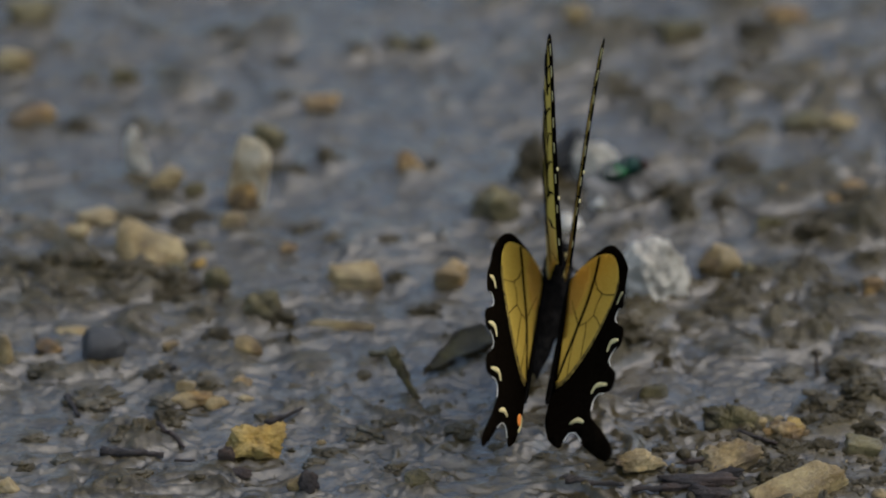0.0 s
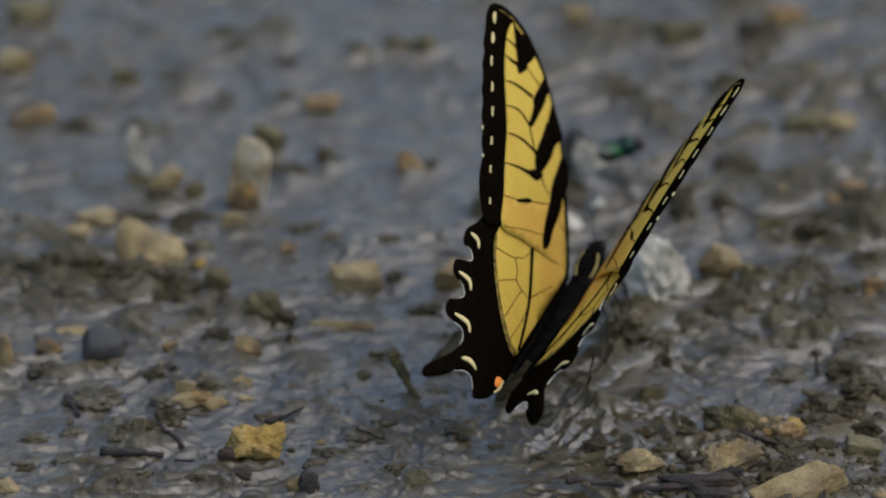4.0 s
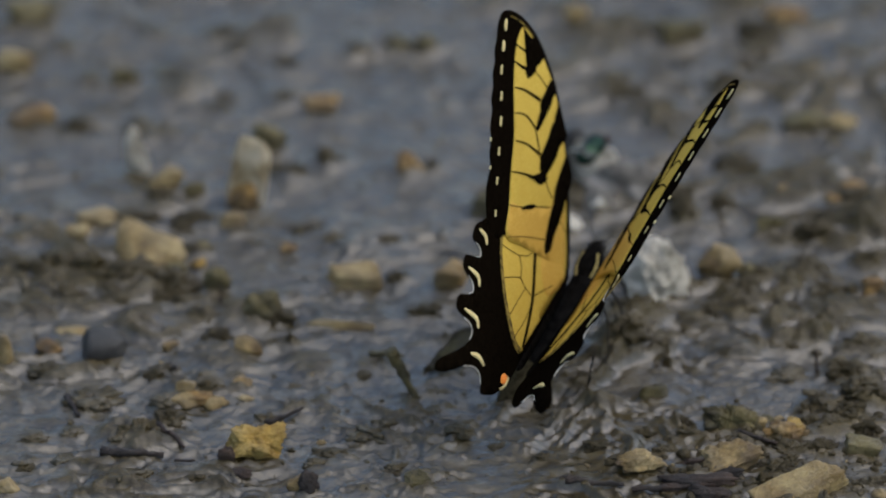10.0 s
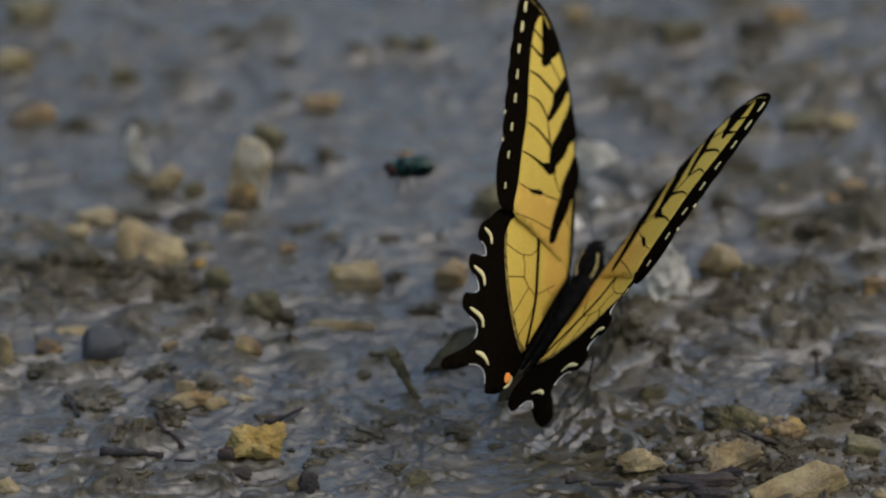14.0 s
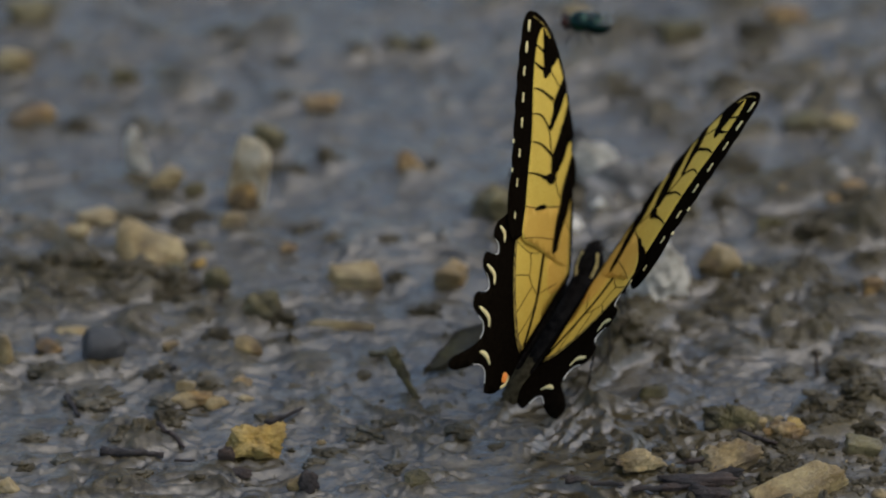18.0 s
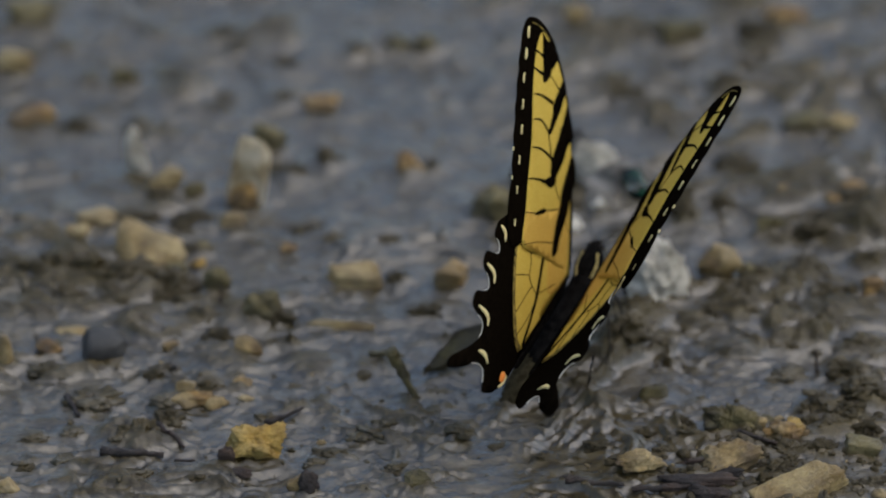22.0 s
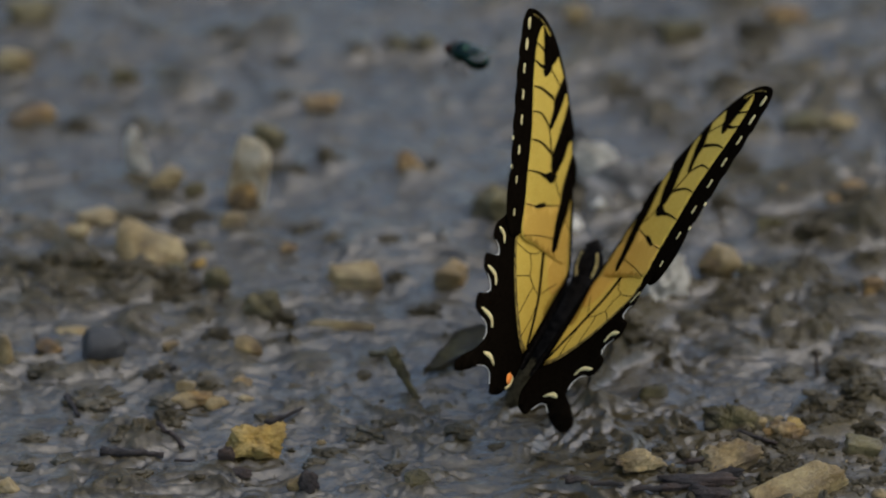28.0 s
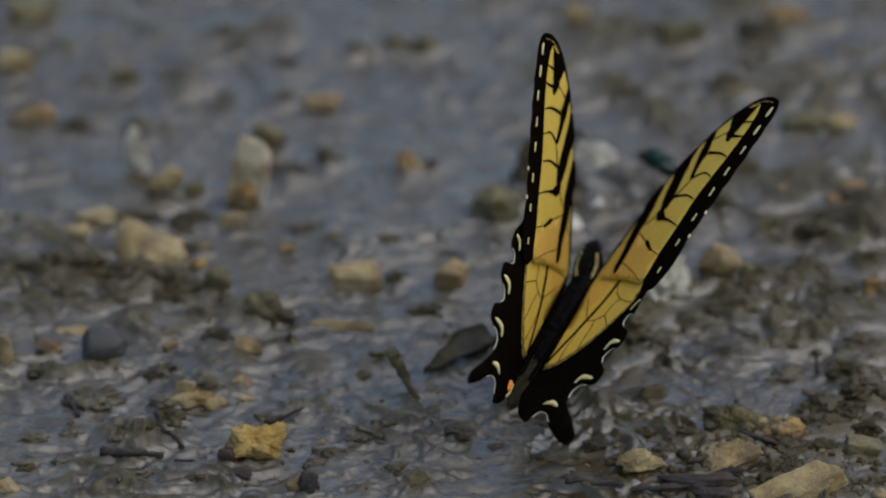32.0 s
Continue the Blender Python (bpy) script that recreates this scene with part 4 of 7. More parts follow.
stone(40.2, 88.6, 6, 4.5, 2.6, CLOD, 'dark olive crumb of wet mud', seed=341, category='mud clod', name='mud_clod', sink=0.32, bed=1.2)
stone(60.3, 5.8, 6, 4.5, 3, MUD_LUMP, 'grey-brown crumb of wet mud', seed=342, category='mud clod', name='mud_clod', sink=0.32, bed=1.2)
stone(54.1, -0.0, 7, 5.2, 2.6, CLOD, 'dark olive crumb of wet mud', seed=343, category='mud clod', name='mud_clod', sink=0.32, bed=1.2)
stone(58.0, -1.0, 6, 4.5, 2.4, CLOD, 'dark olive crumb of wet mud', seed=344, category='mud clod', name='mud_clod', sink=0.32, bed=1.2)
stone(47.4, 10.7, 6, 4.5, 1.6, MUD_LUMP, 'grey-brown crumb of wet mud', seed=345, category='mud clod', name='mud_clod', sink=0.32, bed=1.2)
stone(21.4, -7.8, 4, 3.0, 1.2, CLOD, 'dark olive crumb of wet mud', seed=346, category='mud clod', name='mud_clod', sink=0.32, bed=1.2)
stone(24.5, 19.6, 4, 3.0, 3, CLOD, 'dark olive crumb of wet mud', seed=347, category='mud clod', name='mud_clod', sink=0.32, bed=1.2)
stone(43.8, -22.1, 5, 3.5, 3, CLOD, 'dark crumb of rotten soil between stones', seed=500, category='mud clod', name='mud_clod', turn=17, sink=0.34, bed=1.2)
stone(41.4, -19.2, 4, 2.6, 2.6, CLOD, 'dark crumb of rotten soil between stones', seed=501, category='mud clod', name='mud_clod', turn=14, sink=0.34, bed=1.2)
stone(46.4, -17.7, 3.5, 2.7, 2.2, CLOD, 'dark crumb of rotten soil between stones', seed=502, category='mud clod', name='mud_clod', turn=17, sink=0.34, bed=1.2)
stone(52.7, 2.9, 6, 4.3, 2.6, CLOD, 'dark crumb of rotten soil between stones', seed=503, category='mud clod', name='mud_clod', turn=3, sink=0.34, bed=1.2)
stone(55.4, -2.9, 5, 2.8, 2.4, CLOD, 'dark crumb of rotten soil between stones', seed=504, category='mud clod', name='mud_clod', turn=-1, sink=0.34, bed=1.2)
stone(59.7, 2.9, 5, 3.7, 2.2, CLOD, 'dark crumb of rotten soil between stones', seed=505, category='mud clod', name='mud_clod', turn=-15, sink=0.34, bed=1.2)
stone(62.4, 7.7, 6, 4.3, 3, CLOD, 'dark crumb of rotten soil between stones', seed=506, category='mud clod', name='mud_clod', turn=27, sink=0.34, bed=1.2)
stone(41.2, -11.6, 4, 2.4, 1.8, CLOD, 'dark crumb of rotten soil between stones', seed=507, category='mud clod', name='mud_clod', turn=-7, sink=0.34, bed=1.2)
stone(29.8, -9.7, 5, 3.3, 2.4, CLOD, 'dark crumb of rotten soil between stones', seed=508, category='mud clod', name='mud_clod', turn=-15, sink=0.34, bed=1.2)
stone(27.9, -4.9, 4, 2.6, 2, CLOD, 'dark crumb of rotten soil between stones', seed=509, category='mud clod', name='mud_clod', turn=-24, sink=0.34, bed=1.2)
stone(49.2, -8.7, 4, 2.8, 2, CLOD, 'dark crumb of rotten soil between stones', seed=510, category='mud clod', name='mud_clod', turn=-30, sink=0.34, bed=1.2)
stone(25.2, -13.5, 4, 2.9, 1.4, CLOD, 'dark crumb of rotten soil between stones', seed=511, category='mud clod', name='mud_clod', turn=-4, sink=0.34, bed=1.2)
stone(17.2, -17.3, 5, 3.1, 1.6, CLOD, 'dark crumb of rotten soil between stones', seed=512, category='mud clod', name='mud_clod', turn=28, sink=0.34, bed=1.2)
stone(13.3, -13.5, 5, 3.8, 1.4, CLOD, 'dark crumb of rotten soil between stones', seed=513, category='mud clod', name='mud_clod', turn=-6, sink=0.34, bed=1.2)
stone(61.3, -4.9, 4, 2.4, 1.6, CLOD, 'dark crumb of rotten soil between stones', seed=514, category='mud clod', name='mud_clod', turn=21, sink=0.34, bed=1.2)
stone(61.5, -24.9, 5, 2.8, 2, CLOD, 'dark crumb of rotten soil between stones', seed=515, category='mud clod', name='mud_clod', turn=9, sink=0.34, bed=1.2)
stone(58.3, -28.6, 4, 2.8, 2, CLOD, 'dark crumb of rotten soil between stones', seed=516, category='mud clod', name='mud_clod', turn=-22, sink=0.34, bed=1.2)
stone(-86.1, -10.6, 5, 2.9, 1.6, MUD_LUMP, 'low soft lump of grey-brown mud', seed=517, category='mud clod', name='mud_clod', turn=25, sink=0.34, bed=1.2)
stone(-79.2, -9.7, 4.5, 2.5, 1.6, MUD_LUMP, 'low soft lump of grey-brown mud', seed=518, category='mud clod', name='mud_clod', turn=19, sink=0.34, bed=1.2)
stone(-87.7, -19.2, 5, 3.0, 1.4, MUD_LUMP, 'low soft lump of grey-brown mud', seed=519, category='mud clod', name='mud_clod', turn=-20, sink=0.34, bed=1.2)
stone(-79.9, -18.3, 5, 3.8, 1.2, MUD_LUMP, 'low soft lump of grey-brown mud', seed=520, category='mud clod', name='mud_clod', turn=-12, sink=0.34, bed=1.2)
stone(-56.9, -24.9, 4, 2.5, 1.2, MUD_LUMP, 'low soft lump of grey-brown mud', seed=521, category='mud clod', name='mud_clod', turn=-18, sink=0.34, bed=1.2)
stone(-68.8, -23.9, 6, 4.1, 1.4, MUD_LUMP, 'low soft lump of grey-brown mud', seed=522, category='mud clod', name='mud_clod', turn=13, sink=0.34, bed=1.2)
stone(-84.0, 11.7, 7, 4.9, 1.4, MUD_LUMP, 'low soft lump of grey-brown mud', seed=523, category='mud clod', name='mud_clod', turn=-19, sink=0.34, bed=1.2)
stone(-76.1, 1.9, 8, 6.3, 1.6, MUD_LUMP, 'low soft lump of grey-brown mud', seed=524, category='mud clod', name='mud_clod', turn=14, sink=0.34, bed=1.2)
stone(-55.7, 5.8, 4.5, 2.7, 2, MUD_LUMP, 'low soft lump of grey-brown mud', seed=525, category='mud clod', name='mud_clod', turn=27, sink=0.34, bed=1.2)
stone(-64.0, -0.0, 4, 2.6, 1.8, MUD_LUMP, 'low soft lump of grey-brown mud', seed=526, category='mud clod', name='mud_clod', turn=-29, sink=0.34, bed=1.2)
stone(-44.5, -3.9, 5, 3.2, 1.8, MUD_LUMP, 'low soft lump of grey-brown mud', seed=527, category='mud clod', name='mud_clod', turn=-20, sink=0.34, bed=1.2)
stone(-33.3, -15.4, 6, 4.7, 1.4, MUD_LUMP, 'low soft lump of grey-brown mud', seed=528, category='mud clod', name='mud_clod', turn=-14, sink=0.34, bed=1.2)
stone(-25.9, -10.6, 7, 4.0, 1.6, MUD_LUMP, 'low soft lump of grey-brown mud', seed=529, category='mud clod', name='mud_clod', turn=-11, sink=0.34, bed=1.2)
stone(-36.3, -19.2, 4, 3.0, 1.2, MUD_LUMP, 'low soft lump of grey-brown mud', seed=530, category='mud clod', name='mud_clod', turn=7, sink=0.34, bed=1.2)
stone(-22.4, -21.1, 5, 2.8, 1.4, MUD_LUMP, 'low soft lump of grey-brown mud', seed=531, category='mud clod', name='mud_clod', turn=13, sink=0.34, bed=1.2)
stone(-11.0, -10.6, 5, 3.6, 1.2, MUD_LUMP, 'low soft lump of grey-brown mud', seed=532, category='mud clod', name='mud_clod', turn=-26, sink=0.34, bed=1.2)
stone(3.3, -16.9, 4, 2.5, 1.4, MUD_LUMP, 'low soft lump of grey-brown mud', seed=533, category='mud clod', name='mud_clod', turn=22, sink=0.34, bed=1.2)
stone(-28.6, 11.7, 6, 3.8, 1.6, MUD_LUMP, 'low soft lump of grey-brown mud', seed=534, category='mud clod', name='mud_clod', turn=14, sink=0.34, bed=1.2)
stone(-40.6, 7.7, 5, 3.1, 1.4, MUD_LUMP, 'low soft lump of grey-brown mud', seed=535, category='mud clod', name='mud_clod', turn=0, sink=0.34, bed=1.2)
stone(-35.7, 15.6, 5, 3.3, 1.4, MUD_LUMP, 'low soft lump of grey-brown mud', seed=536, category='mud clod', name='mud_clod', turn=-19, sink=0.34, bed=1.2)
twig([(-23.3, 4.8, 9.0), (-21.3, 4.1, 4.5), (-18.7, 2.2, 0.3)], 2.2, OLIVE, 'short dark olive stub of stem leaning in the mud', seed=3, name='twig')
twig([(-65.6, -5.6, 0.8), (-62.2, -10.0, 0.8), (-59.6, -14.3, 0.5)], 1.1, BARK, 'short black rotten twig on the mud', seed=4, name='twig')
twig([(-61.2, -19.0, 0.7), (-57.5, -18.8, 0.7)], 0.7, BARK, 'thin black rotten twig on the mud', seed=5, name='twig')
twig([(7.2, -27.5, 0.8), (12.1, -26.9, 0.8), (17.5, -27.0, 0.6)], 1.2, BARK, 'long dark wet twig on the mud', seed=6, name='twig')
stone(30.4, -25.3, 10.5, 3.0, 2.4, BARK, 'dark reddish piece of wet bark', seed=401, category='bark', name='bark', rough=0.3, facets=6, block=0.6, turn=3, sink=0.3, bed=0.2)
stone(32.9, -30.1, 6.5, 2.6, 2.2, BARK, 'dark piece of crumbling wet bark', seed=402, category='bark', name='bark', rough=0.3, facets=6, block=0.6, turn=-12, sink=0.3, bed=0.2)
stone(25.9, -27.1, 4.5, 1.8, 1.6, BARK, 'dark splinter of wet bark', seed=403, category='bark', name='bark', rough=0.3, facets=6, block=0.6, turn=14, sink=0.3, bed=0.2)
stone(35.9, -22.2, 5.0, 1.6, 1.4, BARK, 'dark splinter of wet bark', seed=404, category='bark', name='bark', rough=0.3, facets=6, block=0.6, turn=-6, sink=0.3, bed=0.2)
stone(32.6, -17.7, 8.0, 1.4, 1.2, BARK, 'black strip of wet bark under a stone', seed=405, category='bark', name='bark', rough=0.3, facets=6, block=0.6, turn=4, sink=0.3, bed=0.2)

# the broken brown bank at the far side of the small stones, and the crumbled bank on the other side
for k, (x, y, w, d, h) in enumerate([(-78.4, 46.5, 13, 8, 6.4), (-70.5, 45.0, 11, 7.5, 6.0), (-63.8, 43.2, 9, 6, 5.2), (-81.8, 40.0, 8, 6, 3.6), (-73.6, 39.6, 7, 5, 3.4), (-66.2, 39.0, 6, 4.4, 3.2)]):
    stone(x, y, w, d, h, CLOD, 'broken brown clod in a bank of damp soil', seed=400 + k, category='mud clod', name='mud_clod', sink=0.34, bed=0.3)
for k, (x, y, w, d, h) in enumerate([(50.8, -4.8, 4.2, 3.2, 2.4), (60.4, -7.2, 4.8, 3.6, 2.6), (46.0, -14.0, 5.0, 3.6, 2.8), (52.6, -13.2, 4.4, 3.4, 2.6)]):
    stone(x, y, w, d, h, CLOD, 'dark crumbly clod on a bank of damp soil', seed=420 + k, category='mud clod', name='mud_clod', sink=0.34, bed=0.2)

twig([(40.4, -4.1, 0.7), (34.9, -3.1, 0.9)], 0.7, BARK, 'small dark twig on a stone', seed=9, name='twig')
twig([(52.7, 13.0, 0.4), (52.3, 12.7, 5.0)], 0.7, BARK, 'thin dark sprout standing in the mud', seed=10, name='twig')
twig([(-54.3, 33.7, 0.5), (-54.1, 35.0, 4.5)], 0.6, BARK, 'thin dark sprout standing in the mud', seed=11, name='twig')
twig([(-80.8, 2.5, 0.8), (-78.4, -3.6, 0.4)], 1.2, BARK, 'short dark rotten twig on the mud', seed=12, name='twig')
twig([(-23.6, 18.9, 1.0), (-25.8, 17.7, 0.5)], 1.0, OLIVE, 'short olive bit of stem', seed=13, name='twig')
twig([(-73.9, -16.7, 0.8), (-69.0, -17.4, 1.2), (-63.1, -16.8, 0.6)], 1.6, BARK, 'dark wet strip of bark on the mud', seed=14, name='bark')
# a butterfly leg, added as a loose tube that stays still
twig([(11.6, 5.3, 0.3), (12.1, 3.6, 6.0), (12.6, 0.5, 9.0)], 0.5, CHITIN, 'thin dark butterfly leg, a loose piece standing in the mud', seed=15, name='twig')
twig([(-45.4, -6.0, 0.7), (-42.4, -4.6, 1.0), (-39.0, -1.8, 0.8)], 1.0, BARK, 'thin dark stem lying in the mud', seed=16, name='twig')
twig([(-71.5, -16.4, 1.2), (-70.2, -17.5, 0.6), (-68.0, -17.3, 0.8)], 1.6, BARK, 'black rotten twig under a mud lump', seed=17, name='twig')
twig([(-62.9, 14.6, 0.6), (-61.5, 8.5, 2.5)], 0.8, BARK, 'thin dark sprout standing in the mud', seed=18, name='twig')
twig([(-27.1, 17.6, 0.6), (-23.6, 15.8, 2.0), (-21.1, 17.0, 0.6)], 1.0, OLIVE, 'short dark olive side shoot of a stem', seed=19, name='twig')
twig([(37.2, -10.5, 0.7), (41.6, -12.3, 1.0), (47.0, -14.5, 0.6)], 0.9, BARK, 'thin black rotten twig on the soil', seed=20, name='twig')
twig([(19.0, -28.4, 0.8), (24.9, -28.0, 1.0)], 1.3, BARK, 'dark wet twig on the soil', seed=21, name='twig')
fallen_leaf(-11.7, 17.6, 18.5, 6.5, 50, 6, "olive brown rotting leaf with a pointed tip")
mound(-80.4, 46.8, 12.0, 2.2)
mound(-71.0, 42.5, 7.5, 2.6)
mound(-66.0, 33.5, 7.0, 1.8)
mound(-88.0, 36.0, 7.0, 1.6)
mound(-49.0, 32.6, 6.2, 2.2)
mound(20.6, 31.5, 6.2, 3.0)
mound(16.9, 19.6, 5.3, 3.4)
mound(56.8, 31.5, 7.3, 2.6)
mound(60.0, 60.1, 6.3, 2.4)
mound(48.2, 45.7, 5.1, 2.0)
mound(17.3, 137.7, 7.7, 2.6)
mound(43.3, 149.5, 6.6, 2.4)
mound(25.9, 107.7, 4.7, 2.2)
mound(52.4, 21.6, 3.3, 1.4)
mound(-89.1, 60.1, 5.1, 1.0)
mound(-47.0, 138.1, 7.1, 1.8)
mound(-62.6, 118.0, 6.5, 1.6)
mound(-29.0, 58.1, 6.8, 1.6)
mound(47.2, 79.0, 6.9, 2.2)
mound(38.1, 19.6, 6.7, 1.6)
mound(-26.6, 15.6, 4.4, 1.4)
mound(-36.7, 15.6, 5.0, 1.2)
mound(-52.9, 15.6, 6.7, 1.4)
crumbs("mud_grains", 1500, 0.2, 1.1, MUD_LUMP, "grey-brown grains of wet mud", 7)
crumbs("mud_crumbs", 500, 0.2, 1.1, CLOD, "dark crumbs of wet mud and soil", 5)
crumbs("grit", 120, 0.3, 1.2, TAN, "tan grit strewn over the mud", 9)
crumbs("soil_crumbs", 420, 0.4, 2.2, CLOD, "dark crumbs of rotten soil among stones", 15, 2.0, (24, 64, -36, -2))
crumbs("soil_grit", 90, 0.3, 1.2, TAN, "tan grit among dark soil crumbs", 16, 2.0, (24, 64, -36, 0))
build_ground()

# ---------------------------------------------------------------- the butterfly
def curve_through(points, closed=True, steps=5):
    """A smooth line through a few corner points."""
    n, out_ = len(points), []
    for i in range(n if closed else n - 1):
        if closed:
            p = [Vector(points[(i + k) % n]) for k in (-1, 0, 1, 2)]
        else:
            p = [Vector(points[min(max(i + k, 0), n - 1)]) for k in (-1, 0, 1, 2)]
        for s in range(steps):
            t = s / steps
            q = 0.5 * (2 * p[1] + (p[2] - p[0]) * t + (2 * p[0] - 5 * p[1] + 4 * p[2] - p[3]) * t * t + (3 * p[1] - p[0] - 3 * p[2] + p[3]) * t ** 3)
            out_.append(q)
    if not closed:
        out_.append(Vector(points[-1]))
    return out_


def ribbon(points, width, end=None):
    """The outline of a tapering line."""
    line = curve_through(points, False, 4)
    end = width if end is None else end
    left, right = [], []
    for i, p in enumerate(line):
        way = (line[min(i + 1, len(line) - 1)] - line[max(i - 1, 0)]).normalized()
        side = Vector((-way.y, way.x)) * (width + (end - width) * i / (len(line) - 1)) / 2
        left.append(p + side)
        right.append(p - side)
    return left + right[::-1]


def camber(x, y):
    """How far a wing bows out of its plane, in mm."""
    return 0.5 * math.sin((x + 12) / 16) * min(1, y / 25 + 0.3) - 0.25


def bowed(x, y, mirror, wing):
    """Where a place in a wing comes to lie once the wing bends and twists: x, y and the height out of its plane, in mm."""
    side = -1 if mirror else 1
    z = side * camber(x, y)
    if wing == "forewing" and mirror:
        z += -0.895 * (x / 20) ** 2 + -0.631 * (x / 20) * (y / 40) + -1.542 * (y / 40) ** 2
    if wing == "hindwing":
        if mirror:
            y += 0.5 * min(1.0, max(0.0, (x - 47) / 4)) * (y - 9.0 - 0.22 * (x - 47)) * (y > 6)
            x, y = x + 0.22 * max(0.0, x - 48), y + 0.26 * max(0.0, x - 47) + 0.089 * max(0.0, x - 36) * min(1.0, max(0.0, (5 - y) / 4))
        z = side * (camber(x, y) + 0.3 * min(1.0, max(0.0, (y - 3) / 9)) * min(1.0, max(0.0, (25 - x) / 9)))
        u, w = max(0.0, x - 3) / 30, y / 20
        if mirror:
            z += 0.378 * u * u - 7.331 * u * w + 3.279 * w * w + 1.287 * u * u * w
        else:
            z += -0.031 * u * u + 0.581 * u * w + 0.329 * w * w - 0.159 * u * u * w
        z += (TUCK_RIGHT if mirror else 0.5) * side * min(1.0, max(0.0, y / 21)) * min(1.0, max(0.0, (29 - x) / 9))
    return x, y, z


# how far the right hindwing slips under the forewing, in mm
TUCK_RIGHT = 2.3


def slab(outline, half, mirror, wing=""):
    """A thin plate in a wing: x runs back, y to the wing's tip, both in mm."""
    bm = bmesh.new()
    face = bm.faces.new([bm.verts.new((p[0], p[1], 0)) for p in outline])
    bmesh.ops.triangulate(bm, faces=[face])
    for axis in (0, 1):
        lo, hi = min(p[axis] for p in outline), max(p[axis] for p in outline)
        k = math.ceil(lo / 2) * 2
        while k < hi:
            no = [0, 0, 0]
            no[axis] = 1
            co = [0, 0, 0]
            co[axis] = k + 0.013
            bmesh.ops.bisect_plane(bm, geom=bm.verts[:] + bm.edges[:] + bm.faces[:], dist=1e-5, plane_co=co, plane_no=no)
            k += 2
    bmesh.ops.recalc_face_normals(bm, faces=bm.faces)
    made = bmesh.ops.extrude_face_region(bm, geom=bm.faces[:])
    top = {v for v in made["geom"] if isinstance(v, bmesh.types.BMVert)}
    for v in bm.verts:
        x, y, z = bowed(v.co.x, v.co.y, mirror, wing)
        v.co = Vector((-z - (half if v in top else -half), -x, y)) * MM
    bmesh.ops.recalc_face_normals(bm, faces=bm.faces)
    return bm


FOREWING = curve_through([(2.0, 1.0), (-2.6, 7.5), (-6.2, 14.5), (-8.9, 21), (-10.5, 27), (-11.0, 33), (-10.6, 38.5), (-9.3, 43.5), (-7.0, 47.6), (-4.2, 50.5), (-1.4, 51.9), (1.0, 51.2),
                          (2.4, 49.8), (3.2, 48.8), (5.0, 47.2), (5.7, 45.7), (7.6, 44.0), (8.4, 42.3), (10.3, 40.3), (11.0, 38.6), (13.0, 36.5), (13.8, 34.6), (15.8, 32.4), (16.6, 30.4), (18.6, 29.0), (20.6, 27.0),
                          (22.2, 24.2), (22.9, 21.4), (22.0, 19.2), (19.8, 18.1), (17.7, 17.4), (13.2, 12.95), (7.7, 7.2), (3.7, 2.2)], True, 4)
FORE_FIELD = curve_through([(2.4, 2.2), (-1.6, 8.4), (-5.2, 15), (-7.9, 20.0), (-9.5, 26), (-10.1, 31), (-9.9, 36), (-8.9, 41.0), (-7.6, 44.0), (-6.0, 46.4), (-3.1, 45.4), (-0.4, 42.6), (2.2, 38.7), (4.3, 34.8), (6.8, 30.6), (10.5, 26.3), (14.1, 21.6), (17.9, 17.2), (13.35, 12.8), (7.9, 7.0), (3.9, 2.1)], True, 4)
HINDWING = curve_through([(2.2, 0.9), (3.2, 6), (5.0, 11), (8.5, 16.8), (13, 20.2), (18.5, 22.2), (23.6, 23.0), (27.8, 23.9), (30.6, 22.7), (29.3, 20.1), (30.2, 18.9), (32.2, 19.9), (35.3, 21.8), (37.7, 20.4), (36.5, 16.9), (37.3, 15.6), (39.4, 16.1), (42.8, 17.8), (45.3, 16.3), (42.5, 11.8), (43.2, 10.2),
                          (45.0, 9.9), (49, 10.5), (54, 11.9), (58.6, 13.1), (60.3, 12.5), (59.2, 11.2), (55, 9.2), (50.6, 7.6), (47.0, 5.9), (45.5, 3.8), (46.8, 1.8), (47.4, 0.6), (44.4, -1.2), (42.0, -2.0), (38, -2.7), (34.2, -2.6), (27.4, -1.6), (20, -1.0), (11, -0.2), (4, 0.4)], True, 4)
HIND_FIELD = curve_through([(3.0, 2.0), (4.6, 9), (9.4, 15.6), (14, 18.4), (19.2, 17.6), (24.4, 13.3), (27.4, 8.8), (28.9, 4.6), (29.6, 1.6), (28.4, -0.9), (20, -0.2), (11, 0.7)], True, 4)


def wing_part(name, outline, half, mat, wing, mirror, label=""):
    kind = name if name in ("forewing", "hindwing") else wing.name.split(".")[0]
    half = half if half < 0.1 else 0.1 + 2.8 * (half - 0.1)
    return part(name, slab(outline, half, mirror, kind), mat, wing, label)


def crescent(x, y, size, turn, bow=0.45, width=0.62):
    c, s = math.cos(radians(turn)), math.sin(radians(turn))
    pts = [(-size, 0), (-size * 0.5, bow * size * 0.75), (0, bow * size), (size * 0.5, bow * size * 0.75), (size, 0)]
    return [Vector((x + c * a - s * b, y + s * a + c * b)) for a, b in fat_arc(pts, width)]


def fat_arc(points, width):
    line = curve_through(points, False, 3)
    up, down = [], []
    for i, p in enumerate(line):
        k = math.sin(math.pi * (0.12 + 0.76 * i / (len(line) - 1)))
        way = (line[min(i + 1, len(line) - 1)] - line[max(i - 1, 0)]).normalized()
        side = Vector((-way.y, way.x)) * width * k / 2
        up.append(p + side)
        down.append(p - side)
    return [tuple(p) for p in up + down[::-1]]


